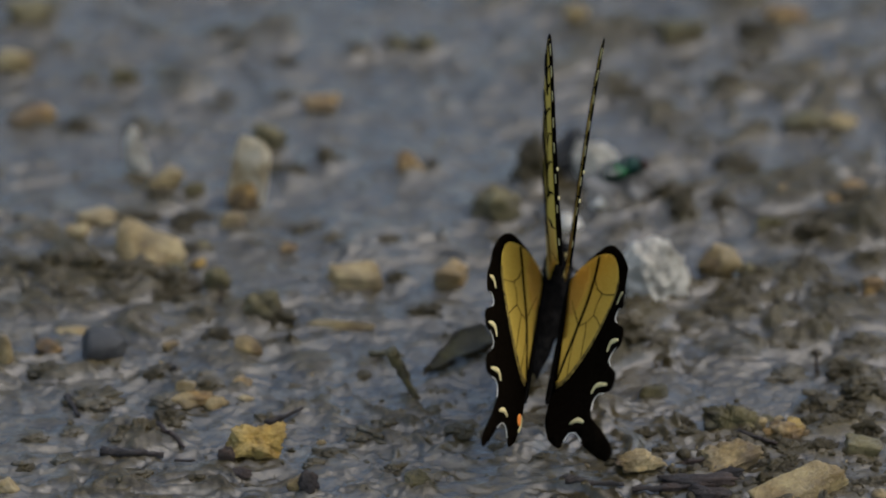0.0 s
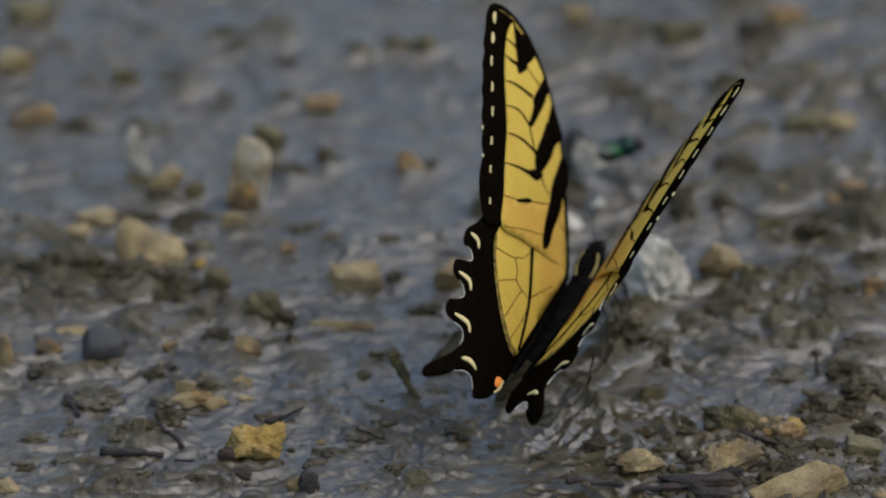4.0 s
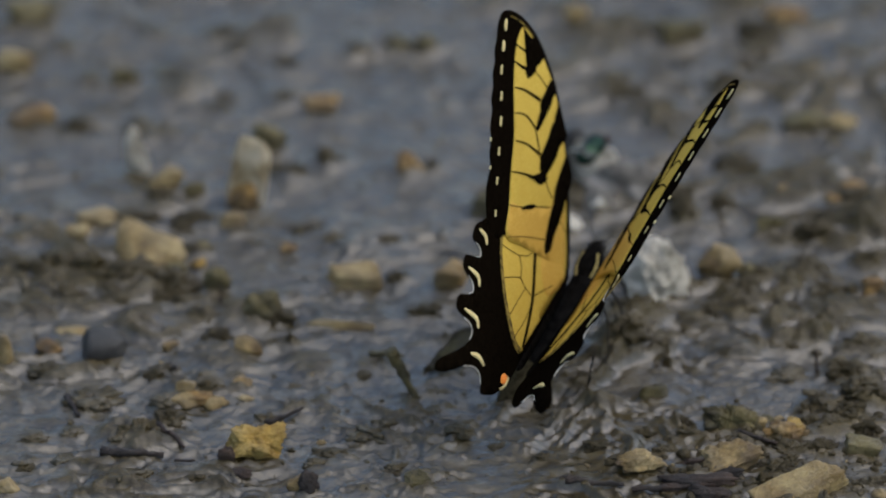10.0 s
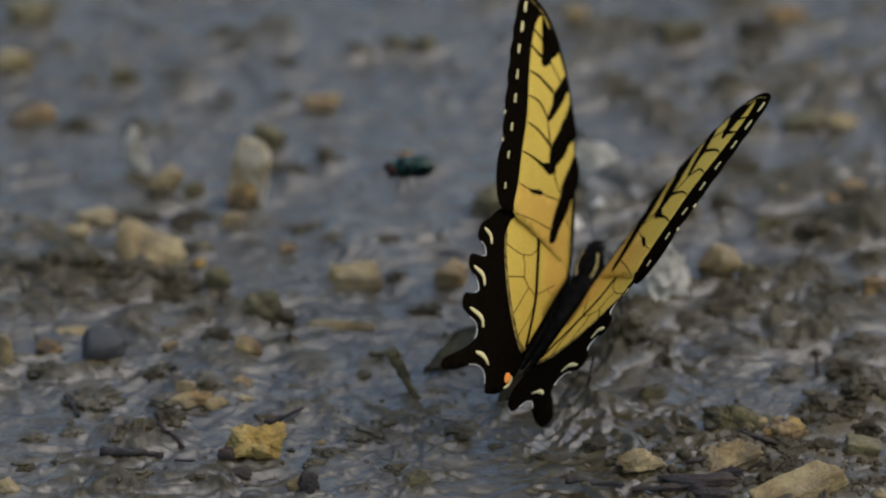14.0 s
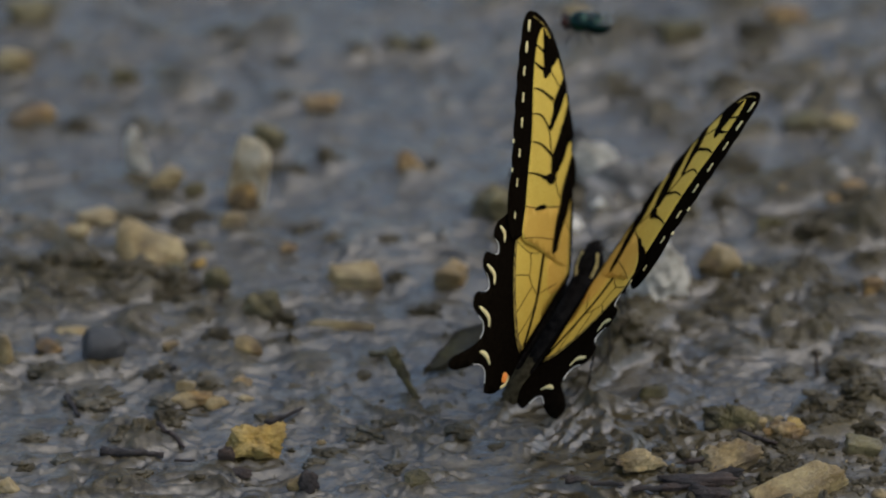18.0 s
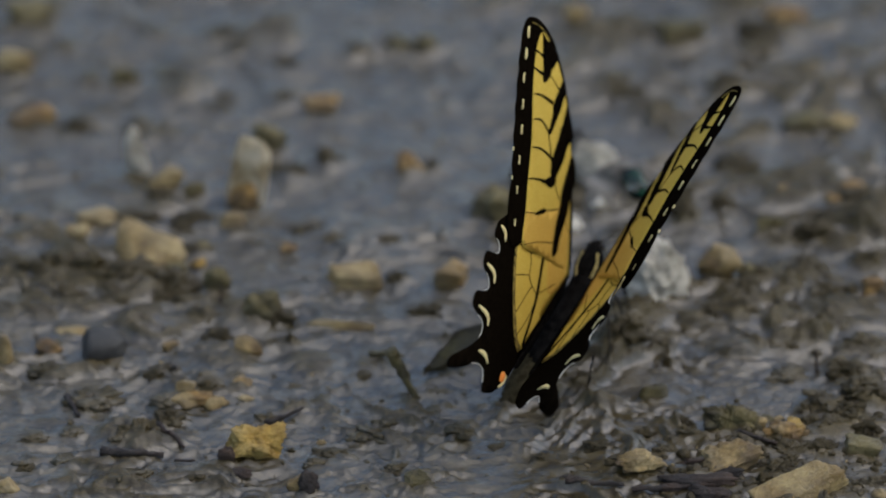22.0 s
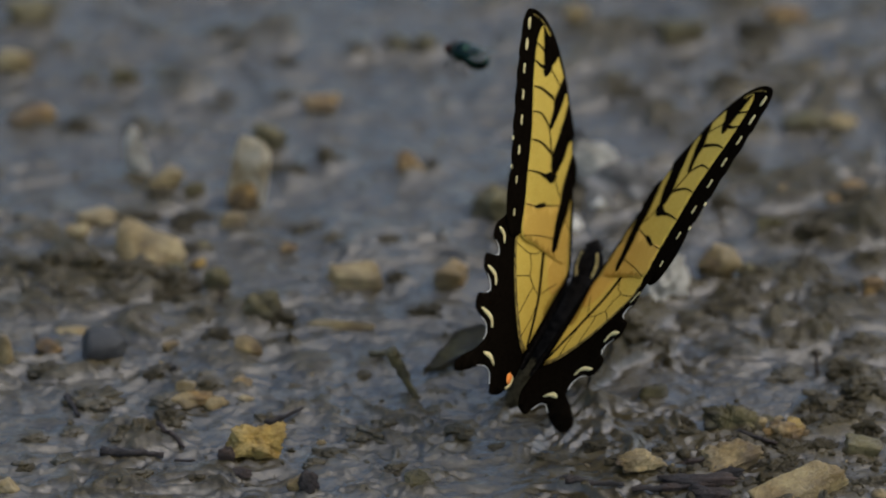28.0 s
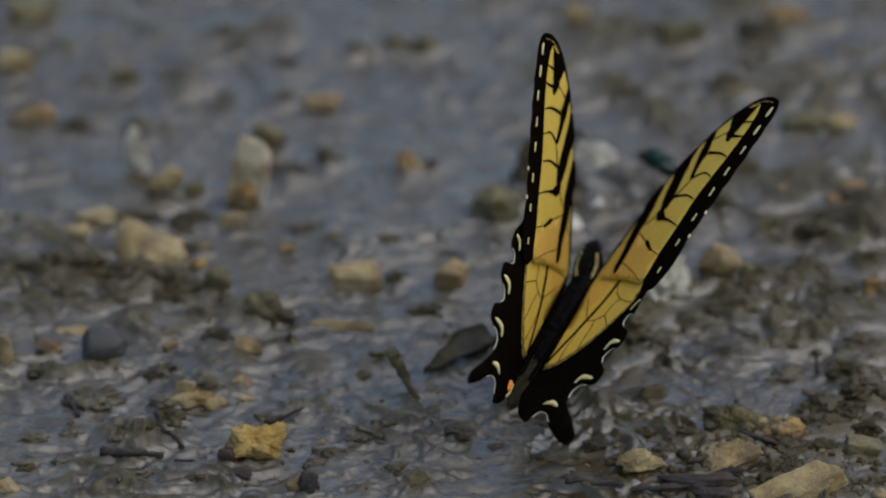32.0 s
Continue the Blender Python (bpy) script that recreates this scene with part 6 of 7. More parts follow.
    walk(wings[0], [
        (0.0, held(-1.97, 0.93, -0.40, 8.09, 0.68, 10.73)), (0.1, held(-1.99, 0.89, -0.40, 10.54, -24.55, -10.20)), 
        (0.2, held(-2.06, 0.73, -0.40, 6.63, -24.01, -7.76)), (0.3, held(-2.08, 0.65, -0.40, 6.05, -20.60, -7.06)), 
        (0.4, held(-2.12, 0.50, -0.40, 11.52, -16.82, -8.76)), (0.5, held(-2.13, 0.48, -0.40, 5.88, -16.49, -6.89)), 
        (0.6, held(-2.17, 0.25, -0.40, -10.05, -3.09, -6.34)), (0.8, held(-2.16, 0.28, -0.40, -5.21, -17.56, -5.38)), 
        (1.0, held(-2.32, 0.13, -0.49, -10.02, -23.21, -5.87)), (1.5, held(-2.30, 0.26, -0.30, -10.44, -26.07, -6.32)), 
        (2.0, held(-2.97, 0.22, -0.21, -7.58, -21.39, -4.69)), (2.5, held(-2.30, 0.29, -0.46, -6.13, -20.49, -5.08)), 
        (3.0, held(-2.29, 0.31, -0.43, -5.50, -20.24, -4.90)), (3.5, held(-2.28, 0.31, -0.42, -5.07, -20.82, -4.72)), 
        (5.5, held(-2.35, 0.32, -0.47, -4.38, -17.60, -5.19)), (6.0, held(-2.94, 0.30, -0.21, -3.04, -15.27, -4.50)), 
        (6.5, held(-2.29, 0.40, -0.37, -4.04, -16.95, -5.27)), (7.0, held(-2.33, 0.37, -0.40, -3.42, -16.48, -5.54)), 
        (7.5, held(-2.34, 0.34, -0.42, -4.15, -17.96, -5.85)), (8.0, held(-2.34, 0.35, -0.40, -3.67, -16.65, -5.55)), 
        (8.5, held(-2.33, 0.36, -0.43, -0.46, -15.83, -5.79)), (9.0, held(-2.36, 0.31, -0.47, -1.08, -15.75, -6.07)), 
        (9.5, held(-2.39, 0.34, -0.38, 0.54, -15.51, -6.14)), (10.0, held(-2.38, 0.34, -0.40, 0.36, -15.72, -6.33)), 
        (10.5, held(-2.38, 0.34, -0.37, 0.10, -15.87, -6.20)), (11.0, held(-2.39, 0.30, -0.45, 3.44, -14.99, -6.49)), 
        (11.5, held(-2.39, 0.32, -0.39, 5.42, -14.61, -6.71)), (12.0, held(-2.34, 0.35, -0.37, 5.82, -14.28, -6.90)), 
        (12.5, held(-2.39, 0.33, -0.38, 4.83, -14.05, -6.69)), (13.0, held(-2.35, 0.37, -0.34, 5.37, -12.64, -7.24)), 
        (13.1, held(-2.24, 0.01, -0.35, -19.09, -0.43, -9.20)), (13.2, held(-2.16, 0.25, -0.39, -8.56, -13.65, -8.30)), 
        (13.5, held(-2.05, 0.53, -0.09, -5.07, -13.52, -8.48)), (14.0, held(-2.11, 0.47, -0.37, -10.57, -15.92, -5.78)), 
        (14.5, held(-2.11, 0.48, -0.37, -9.52, -15.94, -5.18)), (16.5, held(-2.37, 0.52, -0.22, -0.52, -11.09, -5.17)), 
        (17.0, held(-2.35, 0.56, -0.20, 1.16, -9.65, -4.15)), (17.5, held(-2.36, 0.55, -0.19, 0.94, -10.88, -4.00)), 
        (18.0, held(-2.35, 0.58, -0.18, 1.12, -10.04, -3.69)), (18.5, held(-2.37, 0.58, -0.24, 4.62, -6.87, -3.26)), 
        (19.0, held(-2.73, 0.66, -0.01, 4.12, -8.15, -3.15)), (19.5, held(-2.35, 0.59, -0.20, 2.75, -9.51, -3.29)), 
        (20.0, held(-2.43, 0.50, -0.23, 2.85, -9.97, -3.07)), (20.5, held(-2.40, 0.50, -0.24, 3.69, -10.10, -3.25)), 
        (21.0, held(-2.42, 0.48, -0.28, 3.94, -10.21, -3.39)), (21.5, held(-2.44, 0.47, -0.30, 3.23, -10.41, -3.48)), 
        (22.0, held(-2.41, 0.51, -0.23, 3.66, -9.19, -3.27)), (22.5, held(-2.40, 0.53, -0.23, 3.24, -9.17, -3.47)), 
        (23.0, held(-2.39, 0.55, -0.20, 3.36, -9.16, -3.76)), (23.3, held(-2.39, 0.55, -0.20, 3.36, -9.16, -3.76)), 
        (23.4, held(-2.21, 0.32, -0.38, -12.77, -4.13, -7.18)), (23.5, held(-2.10, 0.42, -0.36, -18.05, -19.08, -6.79)), 
        (24.0, held(-2.10, 0.57, -0.24, -10.19, -12.83, -4.44)), (24.5, held(-2.30, 0.51, -0.26, -6.28, -13.03, -4.33)), 
        (25.0, held(-2.33, 0.49, -0.27, -2.64, -11.99, -3.95)), (25.5, held(-2.33, 0.50, -0.25, 0.36, -12.64, -4.36)), 
        (27.5, held(-2.17, 0.57, -0.31, -0.46, -9.66, -5.54)), (28.0, held(-2.34, 0.64, -0.19, -0.25, -10.36, -5.86)), 
        (28.2, held(-2.14, 0.35, -0.40, -12.75, -2.19, -8.30)), (28.3, held(-2.13, 0.40, -0.40, -9.03, -5.58, -6.01)), 
        (28.5, held(-2.44, 0.60, -0.12, -8.64, -9.11, -7.47)), (29.0, held(-2.24, 0.61, -0.28, -8.91, -11.82, -6.03)), 
        (29.5, held(-2.12, 0.61, -0.31, -3.35, -10.79, -5.60)), (30.0, held(-2.29, 0.59, -0.28, 1.27, -7.51, -4.23)), 
        (30.5, held(-2.17, 0.63, -0.31, 3.18, -5.84, -4.19)), (31.0, held(-2.28, 0.56, -0.38, 5.49, -8.85, -4.14)), 
        (31.5, held(-2.13, 0.59, -0.36, 4.06, -6.87, -3.40)), (32.0, held(-2.69, 0.53, -0.31, 9.12, -4.38, -2.36))])
    walk(wings[1], [
        (0.0, held(-1.97, 0.93, -0.40, 9.79, -12.03, -4.98)), (0.1, held(-1.99, 0.89, -0.40, 11.95, -25.38, -7.93)), 
        (0.2, held(-2.06, 0.73, -0.40, 8.58, -24.52, -5.52)), (0.3, held(-2.08, 0.65, -0.40, 7.50, -21.14, -4.88)), 
        (0.4, held(-2.12, 0.50, -0.40, 10.69, -17.42, -6.91)), (0.5, held(-2.13, 0.48, -0.40, 5.05, -17.24, -4.70)), 
        (0.6, held(-2.17, 0.25, -0.40, -2.24, -3.68, -4.76)), (0.8, held(-2.16, 0.28, -0.40, -1.82, -17.38, -3.35)), 
        (1.0, held(-2.32, 0.13, -0.49, -1.66, -22.42, -3.41)), (1.5, held(-2.30, 0.26, -0.30, -2.62, -25.53, -3.47)), 
        (2.0, held(-2.97, 0.22, -0.21, -1.57, -19.67, -3.60)), (2.5, held(-2.30, 0.29, -0.46, -0.81, -19.88, -3.08)), 
        (3.0, held(-2.29, 0.31, -0.43, -0.48, -19.90, -2.70)), (3.5, held(-2.28, 0.31, -0.42, -0.30, -20.36, -2.63)), 
        (5.5, held(-2.35, 0.32, -0.47, -1.19, -18.28, -2.30)), (6.0, held(-2.94, 0.30, -0.21, -0.48, -15.17, -2.50)), 
        (6.5, held(-2.29, 0.40, -0.37, -1.18, -17.74, -2.25)), (7.0, held(-2.33, 0.37, -0.40, -1.02, -17.57, -2.23)), 
        (7.5, held(-2.34, 0.34, -0.42, -0.85, -19.28, -2.11)), (8.0, held(-2.34, 0.35, -0.40, -1.88, -17.93, -1.93)), 
        (8.5, held(-2.33, 0.36, -0.43, -1.02, -17.66, -1.86)), (9.0, held(-2.36, 0.31, -0.47, -1.64, -17.84, -1.76)), 
        (9.5, held(-2.39, 0.34, -0.38, -1.29, -17.94, -1.57)), (10.0, held(-2.38, 0.34, -0.40, -1.61, -18.22, -1.59)), 
        (10.5, held(-2.38, 0.34, -0.37, -2.13, -18.63, -1.12)), (11.0, held(-2.39, 0.30, -0.45, -1.49, -18.19, -1.16)), 
        (11.5, held(-2.39, 0.32, -0.39, -1.50, -18.02, -1.21)), (12.0, held(-2.34, 0.35, -0.37, -1.24, -17.81, -1.24)), 
        (12.5, held(-2.39, 0.33, -0.38, -1.99, -17.87, -0.77)), (13.0, held(-2.35, 0.37, -0.34, -1.84, -17.10, -0.76)), 
        (13.1, held(-2.24, 0.01, -0.35, -7.96, -4.75, -2.63)), (13.2, held(-2.16, 0.25, -0.39, -4.74, -15.82, -3.36)), 
        (13.5, held(-2.05, 0.53, -0.09, -1.94, -16.35, -3.26)), (14.0, held(-2.11, 0.47, -0.37, -1.93, -17.21, -1.46)), 
        (14.5, held(-2.11, 0.48, -0.37, -1.50, -16.84, -1.37)), (16.5, held(-2.37, 0.52, -0.22, -0.54, -11.21, -3.28)), 
        (17.0, held(-2.35, 0.56, -0.20, -1.32, -9.06, -3.10)), (17.5, held(-2.36, 0.55, -0.19, -1.62, -10.26, -3.09)), 
        (18.0, held(-2.35, 0.58, -0.18, -1.73, -8.83, -3.42)), (18.5, held(-2.37, 0.58, -0.24, -0.50, -5.30, -3.40)), 
        (19.0, held(-2.73, 0.66, -0.01, -0.91, -6.25, -3.74)), (19.5, held(-2.35, 0.59, -0.20, -1.70, -7.75, -3.74)), 
        (20.0, held(-2.43, 0.50, -0.23, -1.90, -8.23, -3.51)), (20.5, held(-2.40, 0.50, -0.24, -1.63, -8.58, -3.49)), 
        (21.0, held(-2.42, 0.48, -0.28, -1.75, -8.92, -3.40)), (21.5, held(-2.44, 0.47, -0.30, -2.39, -9.21, -3.39)), 
        (22.0, held(-2.41, 0.51, -0.23, -1.93, -7.67, -3.46)), (22.5, held(-2.40, 0.53, -0.23, -2.40, -8.03, -3.27)), 
        (23.0, held(-2.39, 0.55, -0.20, -2.21, -8.05, -3.51)), (23.3, held(-2.39, 0.55, -0.20, -2.21, -8.06, -3.51)), 
        (23.4, held(-2.21, 0.32, -0.38, -4.53, -4.17, -5.67)), (23.5, held(-2.10, 0.42, -0.36, -2.68, -16.37, -5.91)), 
        (24.0, held(-2.10, 0.57, -0.24, -1.22, -10.26, -4.64)), (24.5, held(-2.30, 0.51, -0.26, -1.37, -11.53, -3.84)), 
        (25.0, held(-2.33, 0.49, -0.27, -0.51, -10.57, -3.63)), (25.5, held(-2.33, 0.50, -0.25, -0.69, -11.83, -3.62)), 
        (27.5, held(-2.17, 0.57, -0.31, -2.07, -9.73, -3.69)), (28.0, held(-2.34, 0.64, -0.19, -1.87, -10.45, -3.95)), 
        (28.2, held(-2.14, 0.35, -0.40, -4.22, -4.25, -4.67)), (28.3, held(-2.13, 0.40, -0.40, -0.15, -7.10, -2.71)), 
        (28.5, held(-2.44, 0.60, -0.12, -0.26, -10.60, -4.05)), (29.0, held(-2.24, 0.61, -0.28, -0.42, -11.51, -4.02)), 
        (29.5, held(-2.12, 0.61, -0.31, -0.53, -10.25, -4.26)), (30.0, held(-2.29, 0.59, -0.28, -0.60, -6.26, -3.85)), 
        (30.5, held(-2.17, 0.63, -0.31, -0.06, -4.38, -4.07)), (31.0, held(-2.28, 0.56, -0.38, 0.95, -7.06, -4.55)), 
        (31.5, held(-2.13, 0.59, -0.36, 0.76, -4.45, -4.31)), (32.0, held(-2.69, 0.53, -0.31, 0.20, -2.09, -3.87))])
    walk(wings[2], [
        (0.0, held(1.97, -0.93, 0.40, 7.52, 4.43, -2.82)), (0.1, held(1.99, -0.89, 0.40, 12.04, 26.29, 7.42)), 
        (0.2, held(2.06, -0.73, 0.40, 9.86, 30.19, 4.91)), (0.3, held(2.08, -0.65, 0.40, 7.08, 31.13, 4.34)), 
        (0.4, held(2.12, -0.50, 0.40, 10.69, 31.28, 5.90)), (0.5, held(2.13, -0.48, 0.40, 8.14, 28.63, 4.27)), 
        (0.6, held(2.17, -0.25, 0.40, -7.29, 12.41, 4.88)), (0.8, held(2.16, -0.28, 0.40, 1.19, 28.79, 3.01)), 
        (1.0, held(2.02, -0.38, 0.31, 1.28, 28.75, 4.96)), (1.5, held(2.03, -0.28, 0.50, -0.61, 31.68, 5.51)), 
        (2.0, held(1.32, -0.56, 0.59, 0.54, 31.11, 4.60)), (2.5, held(1.99, -0.49, 0.33, 1.63, 29.12, 4.80)), 
        (3.0, held(2.01, -0.46, 0.37, 1.85, 27.69, 4.56)), (3.5, held(2.01, -0.45, 0.38, 2.12, 28.29, 4.14)), 
        (5.5, held(1.92, -0.55, 0.33, 2.87, 28.46, 3.41)), (6.0, held(1.34, -0.58, 0.59, 3.29, 28.53, 2.81)), 
        (6.5, held(1.99, -0.48, 0.42, 2.38, 28.21, 2.93)), (7.0, held(1.94, -0.51, 0.40, 3.96, 27.74, 2.83)), 
        (7.5, held(1.93, -0.53, 0.38, 3.66, 29.39, 2.78)), (8.0, held(1.94, -0.49, 0.40, 3.36, 28.54, 2.16)), 
        (8.5, held(1.94, -0.53, 0.37, 4.45, 27.40, 2.62)), (9.0, held(1.92, -0.55, 0.33, 3.99, 28.11, 3.01)), 
        (9.5, held(1.90, -0.49, 0.42, 4.62, 26.74, 3.20)), (10.0, held(1.89, -0.51, 0.40, 4.34, 27.61, 3.66)), 
        (10.5, held(1.90, -0.48, 0.43, 3.67, 27.50, 3.72)), (11.0, held(1.89, -0.54, 0.35, 5.25, 26.82, 4.20)), 
        (11.5, held(1.89, -0.49, 0.41, 6.28, 26.12, 4.51)), (12.0, held(1.95, -0.46, 0.43, 6.20, 26.13, 4.94)), 
        (12.5, held(1.89, -0.48, 0.42, 5.53, 26.73, 4.91)), (13.0, held(1.94, -0.45, 0.45, 6.18, 26.38, 5.35)), 
        (13.1, held(2.13, -0.01, 0.45, -10.69, 30.62, 7.82)), (13.2, held(2.17, -0.24, 0.41, -9.15, 44.88, 6.49)), 
        (13.5, held(2.27, -0.06, 0.71, -3.71, 40.61, 7.04)), (14.0, held(2.16, -0.42, 0.43, 2.61, 34.18, 5.20)), 
        (14.5, held(2.15, -0.43, 0.43, 3.30, 34.26, 4.88)), (16.5, held(1.89, -0.43, 0.58, 6.01, 33.55, 5.61)), 
        (17.0, held(1.90, -0.43, 0.60, 5.59, 31.82, 5.05)), (17.5, held(1.90, -0.42, 0.61, 5.66, 32.30, 5.10)), 
        (18.0, held(1.89, -0.44, 0.61, 6.05, 32.60, 5.08)), (18.5, held(1.85, -0.52, 0.56, 8.09, 30.85, 4.94)), 
        (19.0, held(1.47, -0.49, 0.79, 7.17, 34.51, 5.44)), (19.5, held(1.88, -0.47, 0.60, 6.68, 33.99, 5.01)), 
        (20.0, held(1.83, -0.47, 0.56, 6.74, 31.36, 4.65)), (20.5, held(1.85, -0.47, 0.56, 7.18, 31.45, 4.68)), 
        (21.0, held(1.83, -0.50, 0.51, 7.55, 30.69, 4.60)), (21.5, held(1.81, -0.51, 0.50, 7.22, 30.32, 4.66)), 
        (22.0, held(1.85, -0.47, 0.56, 7.59, 28.69, 4.37)), (22.5, held(1.85, -0.47, 0.57, 7.01, 29.30, 4.36)), 
        (23.0, held(1.86, -0.45, 0.60, 7.41, 28.92, 4.57)), (23.3, held(1.86, -0.45, 0.60, 7.39, 28.90, 4.50)), 
        (23.4, held(2.11, -0.33, 0.42, -6.73, 33.17, 8.17)), (23.5, held(2.20, -0.33, 0.44, -4.03, 43.15, 7.32)), 
        (24.0, held(2.17, -0.34, 0.56, -0.35, 35.91, 5.48)), (24.5, held(1.96, -0.43, 0.54, 1.58, 33.42, 5.17)), 
        (25.0, held(1.93, -0.44, 0.52, 3.69, 31.91, 4.90)), (25.5, held(1.93, -0.43, 0.55, 4.70, 31.46, 5.58)), 
        (27.5, held(2.07, -0.47, 0.49, 3.39, 28.63, 8.10)), (28.0, held(1.87, -0.50, 0.60, 3.55, 34.42, 8.60)), 
        (28.2, held(2.17, -0.34, 0.40, -5.93, 42.22, 10.66)), (28.3, held(2.16, -0.40, 0.40, -3.28, 47.08, 8.29)), 
        (28.5, held(1.79, -0.45, 0.67, -1.70, 43.37, 10.23)), (29.0, held(1.97, -0.53, 0.52, -1.05, 39.43, 8.90)), 
        (29.5, held(2.10, -0.50, 0.49, 2.91, 35.21, 8.90)), (30.0, held(1.92, -0.53, 0.52, 3.40, 34.75, 7.67)), 
        (30.5, held(2.03, -0.55, 0.48, 6.46, 34.87, 7.87)), (31.0, held(1.92, -0.62, 0.41, 6.79, 36.33, 7.86)), 
        (31.5, held(2.09, -0.55, 0.44, 9.03, 33.73, 7.14)), (32.0, held(1.50, -0.69, 0.49, 4.64, 36.75, 6.18))])
    walk(wings[3], [
        (0.0, held(1.97, -0.93, 0.40, 10.07, 23.53, 4.37)), (0.1, held(1.99, -0.89, 0.40, 12.97, 34.13, 6.69)), 
        (0.2, held(2.06, -0.73, 0.40, 7.79, 37.51, 4.02)), (0.3, held(2.08, -0.65, 0.40, 6.82, 38.50, 3.27)), 
        (0.4, held(2.12, -0.50, 0.40, 8.45, 38.21, 4.84)), (0.5, held(2.13, -0.48, 0.40, 7.40, 35.70, 3.12)), 
        (0.6, held(2.17, -0.25, 0.40, 2.00, 21.89, 2.23)), (0.8, held(2.16, -0.28, 0.40, 1.26, 35.63, 1.60)), 
        (1.0, held(2.02, -0.38, 0.31, 3.97, 33.40, 1.91)), (1.5, held(2.03, -0.28, 0.50, 4.40, 34.96, 2.29)), 
        (2.0, held(1.32, -0.56, 0.59, 3.23, 36.59, 1.44)), (2.5, held(1.99, -0.49, 0.33, 4.38, 31.74, 1.60)), 
        (3.0, held(2.01, -0.46, 0.37, 3.83, 30.74, 1.40)), (3.5, held(2.01, -0.45, 0.38, 3.67, 30.83, 1.20)), 
        (5.5, held(1.92, -0.55, 0.33, 2.61, 30.32, 1.27)), (6.0, held(1.34, -0.58, 0.59, 1.61, 32.65, 0.74)), 
        (6.5, held(1.99, -0.48, 0.42, 2.28, 29.87, 1.25)), (7.0, held(1.94, -0.51, 0.40, 2.35, 29.32, 1.39)), 
        (7.5, held(1.93, -0.53, 0.38, 2.69, 30.60, 1.32)), (8.0, held(1.94, -0.49, 0.40, 1.29, 29.93, 1.13)), 
        (8.5, held(1.94, -0.53, 0.37, 2.25, 28.72, 1.28)), (9.0, held(1.92, -0.55, 0.33, 1.69, 29.46, 1.27)), 
        (9.5, held(1.90, -0.49, 0.42, 1.92, 27.91, 1.40)), (10.0, held(1.89, -0.51, 0.40, 1.75, 28.94, 1.36)), 
        (10.5, held(1.90, -0.48, 0.43, 0.86, 28.76, 1.17)), (11.0, held(1.89, -0.54, 0.35, 1.50, 28.38, 1.28)), 
        (11.5, held(1.89, -0.49, 0.41, 1.72, 27.71, 1.39)), (12.0, held(1.95, -0.46, 0.43, 1.66, 27.70, 1.50)), 
        (12.5, held(1.89, -0.48, 0.42, 1.10, 28.50, 1.10)), (13.0, held(1.94, -0.45, 0.45, 1.46, 28.04, 1.55)), 
        (13.1, held(2.13, -0.01, 0.45, -2.39, 34.03, 2.79)), (13.2, held(2.17, -0.24, 0.41, 0.89, 47.98, 1.43)), 
        (13.5, held(2.27, -0.06, 0.71, 2.83, 43.30, 1.77)), (14.0, held(2.16, -0.42, 0.43, 3.36, 36.07, 0.00)), 
        (14.5, held(2.15, -0.43, 0.43, 3.43, 36.11, -0.28)), (16.5, held(1.89, -0.43, 0.58, 3.46, 34.99, 1.15)), 
        (17.0, held(1.90, -0.43, 0.60, 2.51, 33.26, 0.63)), (17.5, held(1.90, -0.42, 0.61, 2.23, 33.38, 0.65)), 
        (18.0, held(1.89, -0.44, 0.61, 2.11, 33.71, 0.62)), (18.5, held(1.85, -0.52, 0.56, 3.25, 32.24, 0.54)), 
        (19.0, held(1.47, -0.49, 0.79, 3.16, 36.88, 0.31)), (19.5, held(1.88, -0.47, 0.60, 2.37, 35.15, 0.63)), 
        (20.0, held(1.83, -0.47, 0.56, 1.89, 33.07, 0.44)), (20.5, held(1.85, -0.47, 0.56, 2.30, 32.80, 0.59)), 
        (21.0, held(1.83, -0.50, 0.51, 2.29, 32.87, 0.65)), (21.5, held(1.81, -0.51, 0.50, 2.55, 31.60, 0.70)), 
        (22.0, held(1.85, -0.47, 0.56, 2.29, 30.62, 0.64)), (22.5, held(1.85, -0.47, 0.57, 1.75, 31.55, 0.71)), 
        (23.0, held(1.86, -0.45, 0.60, 2.07, 30.68, 0.96)), (23.3, held(1.86, -0.45, 0.60, 2.08, 30.72, 0.97)), 
        (23.4, held(2.11, -0.33, 0.42, 1.85, 34.54, 3.61)), (23.5, held(2.20, -0.33, 0.44, 4.92, 44.59, 2.62)), 
        (24.0, held(2.17, -0.34, 0.56, 4.70, 36.93, 0.93)), (24.5, held(1.96, -0.43, 0.54, 3.86, 34.96, 0.71)), 
        (25.0, held(1.93, -0.44, 0.52, 3.97, 34.47, 0.30)), (25.5, held(1.93, -0.43, 0.55, 3.93, 34.76, 0.24)), 
        (27.5, held(2.07, -0.47, 0.49, 3.23, 33.41, -0.16)), (28.0, held(1.87, -0.50, 0.60, 3.88, 39.38, -0.27)), 
        (28.2, held(2.17, -0.34, 0.40, 3.05, 44.92, 1.68)), (28.3, held(2.16, -0.40, 0.40, 5.11, 49.50, -0.82)), 
        (28.5, held(1.79, -0.45, 0.67, 7.50, 46.16, 0.75)), (29.0, held(1.97, -0.53, 0.52, 6.62, 42.59, 0.58)), 
        (29.5, held(2.10, -0.50, 0.49, 5.93, 39.05, 0.61)), (30.0, held(1.92, -0.53, 0.52, 5.24, 37.92, 0.13)), 
